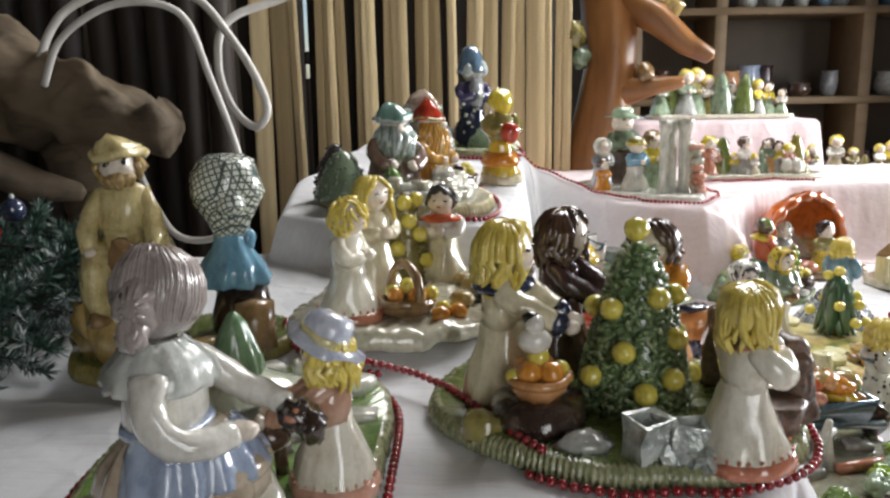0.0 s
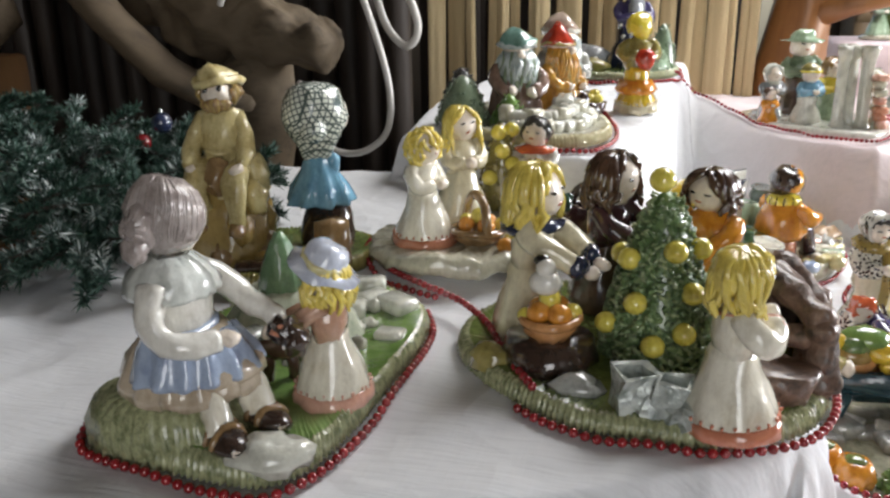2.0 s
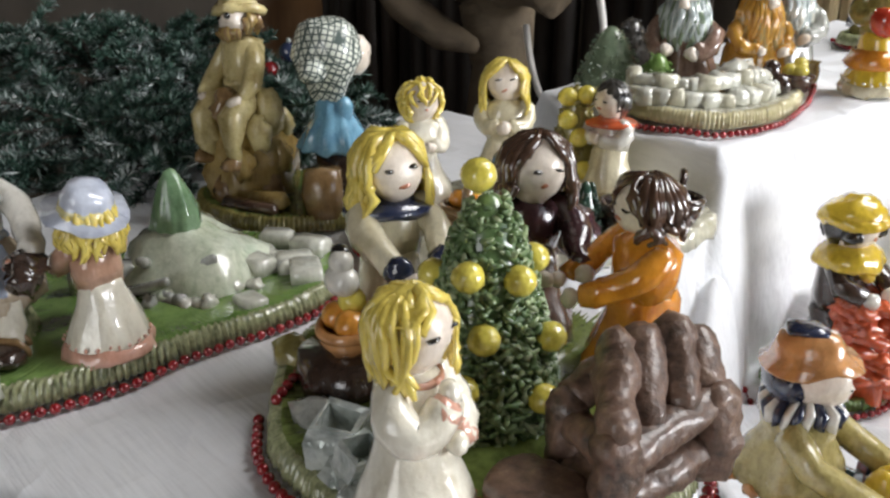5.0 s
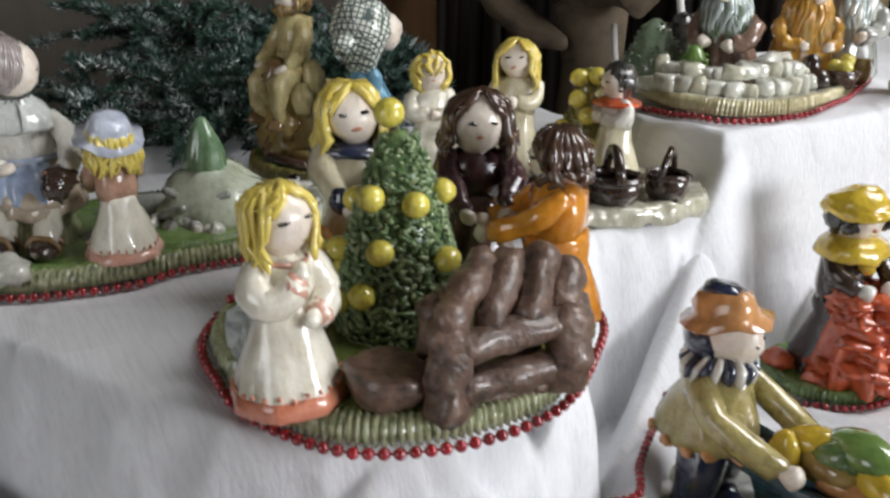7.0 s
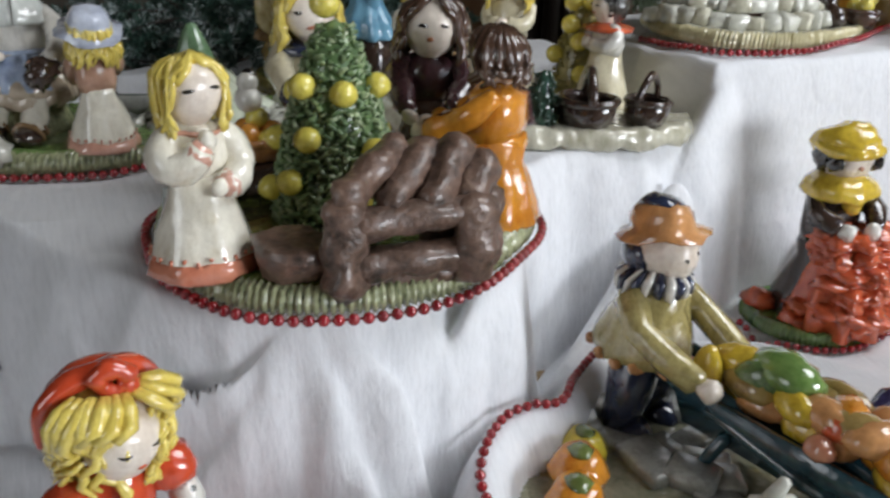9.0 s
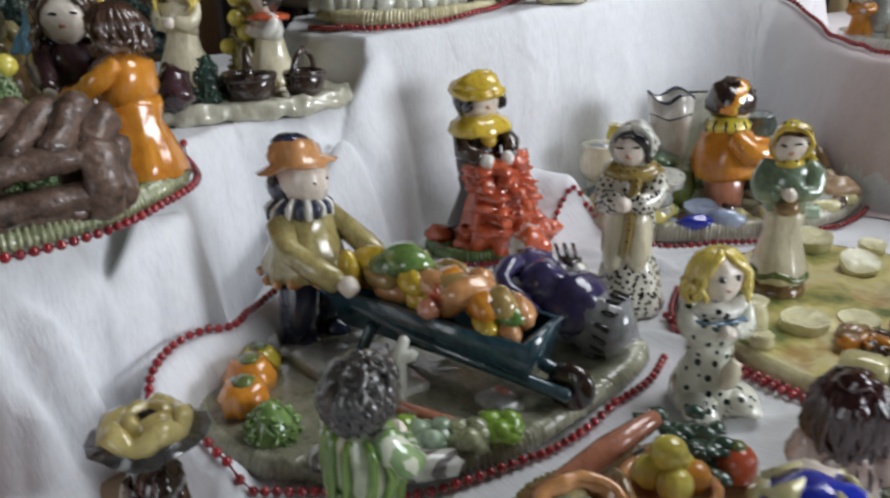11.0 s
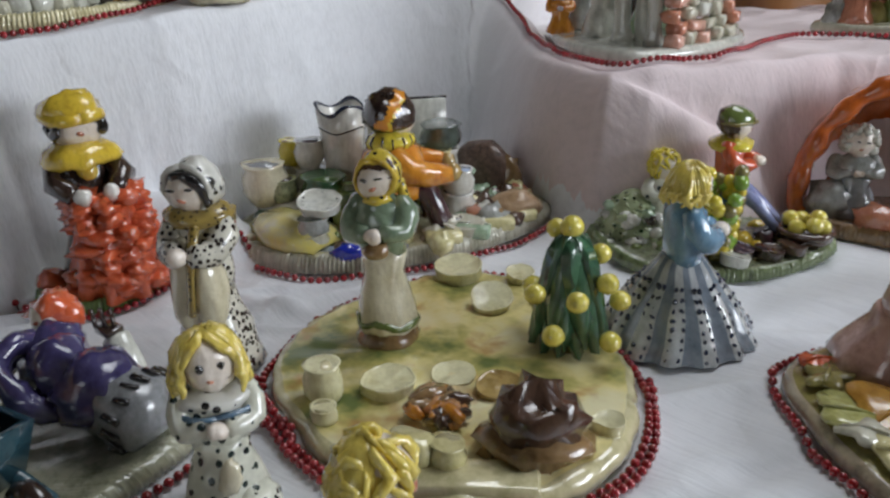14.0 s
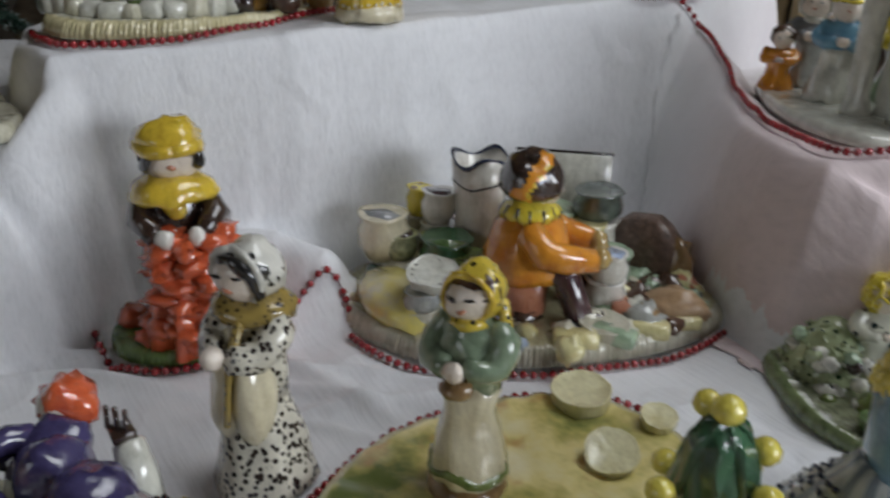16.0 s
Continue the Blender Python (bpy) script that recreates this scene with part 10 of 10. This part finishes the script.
FIRS = (((-0.42, 0.80, 1.0), 0.17), ((-0.50, 0.66, 1.0), 0.18), ((-0.56, 0.86, 1.02), 0.19), ((-0.46, 0.94, 1.02), 0.16), ((-0.62, 0.74, 0.98), 0.2), ((-0.40, 0.70, 0.985), 0.13), ((-0.55, 0.55, 0.94), 0.18), ((-0.36, 0.90, 1.0), 0.13), ((-0.70, 0.60, 0.95), 0.2), ((-0.58, 1.02, 1.0), 0.16), ((-0.74, 0.88, 1.05), 0.18), ((-0.82, 0.70, 1.05), 0.2), ((-0.66, 0.74, 1.06), 0.16), ((-0.88, 0.98, 1.02), 0.2))
for i, (p, s) in enumerate(FIRS):
    fir(p, s, 24, 40 + i, "dark green artificial fir branches with frosted tips")
for p, mat, r, word in (((-0.480, 0.905, 1.075), glaze("crimson_glaze", (0.22, 0.012, 0.015), (0.10, 0.005, 0.008)), 0.012, "red"), ((-0.462, 0.925, 1.098), NAVY, 0.014, "blue")):
    single("bauble", Shape().use(mat).ball(p, r, 16, 12).use(SILVER).tube([(p[0], p[1], p[2] + r * 0.95), (p[0], p[1], p[2] + r * 1.25)], 0.003, 7), p, "small shiny %s bauble among fir branches" % word, "bauble", "baubles")


def cord(name, pts, r, mat, label):
    return single(name, Shape().use(mat).tube(smooth_path(pts, 0.012), r, 8), pts[0], label, "cable")


cord("cable", [(-0.05, 1.72, 1.55), (-0.25, 1.66, 1.42), (-0.38, 1.60, 1.36), (-0.40, 1.57, 1.28), (-0.375, 1.55, 1.20), (-0.33, 1.54, 1.158), (-0.305, 1.54, 1.19), (-0.325, 1.55, 1.25), (-0.37, 1.57, 1.32), (-0.44, 1.58, 1.40), (-0.55, 1.56, 1.42), (-0.66, 1.52, 1.37), (-0.71, 1.50, 1.27), (-0.72, 1.50, 1.20)], 0.008, CABLE, "looped white electric cable hanging before dark poles")
cord("cable", [(-0.66, 1.42, 1.24), (-0.62, 1.42, 1.32), (-0.53, 1.44, 1.375), (-0.43, 1.46, 1.36), (-0.385, 1.46, 1.25), (-0.345, 1.46, 1.12), (-0.338, 1.46, 1.04), (-0.356, 1.46, 0.99), (-0.41, 1.465, 0.958), (-0.47, 1.47, 0.965), (-0.51, 1.48, 1.02), (-0.545, 1.50, 1.09)], 0.0065, CABLE, "white electric cable hanging before dark poles")
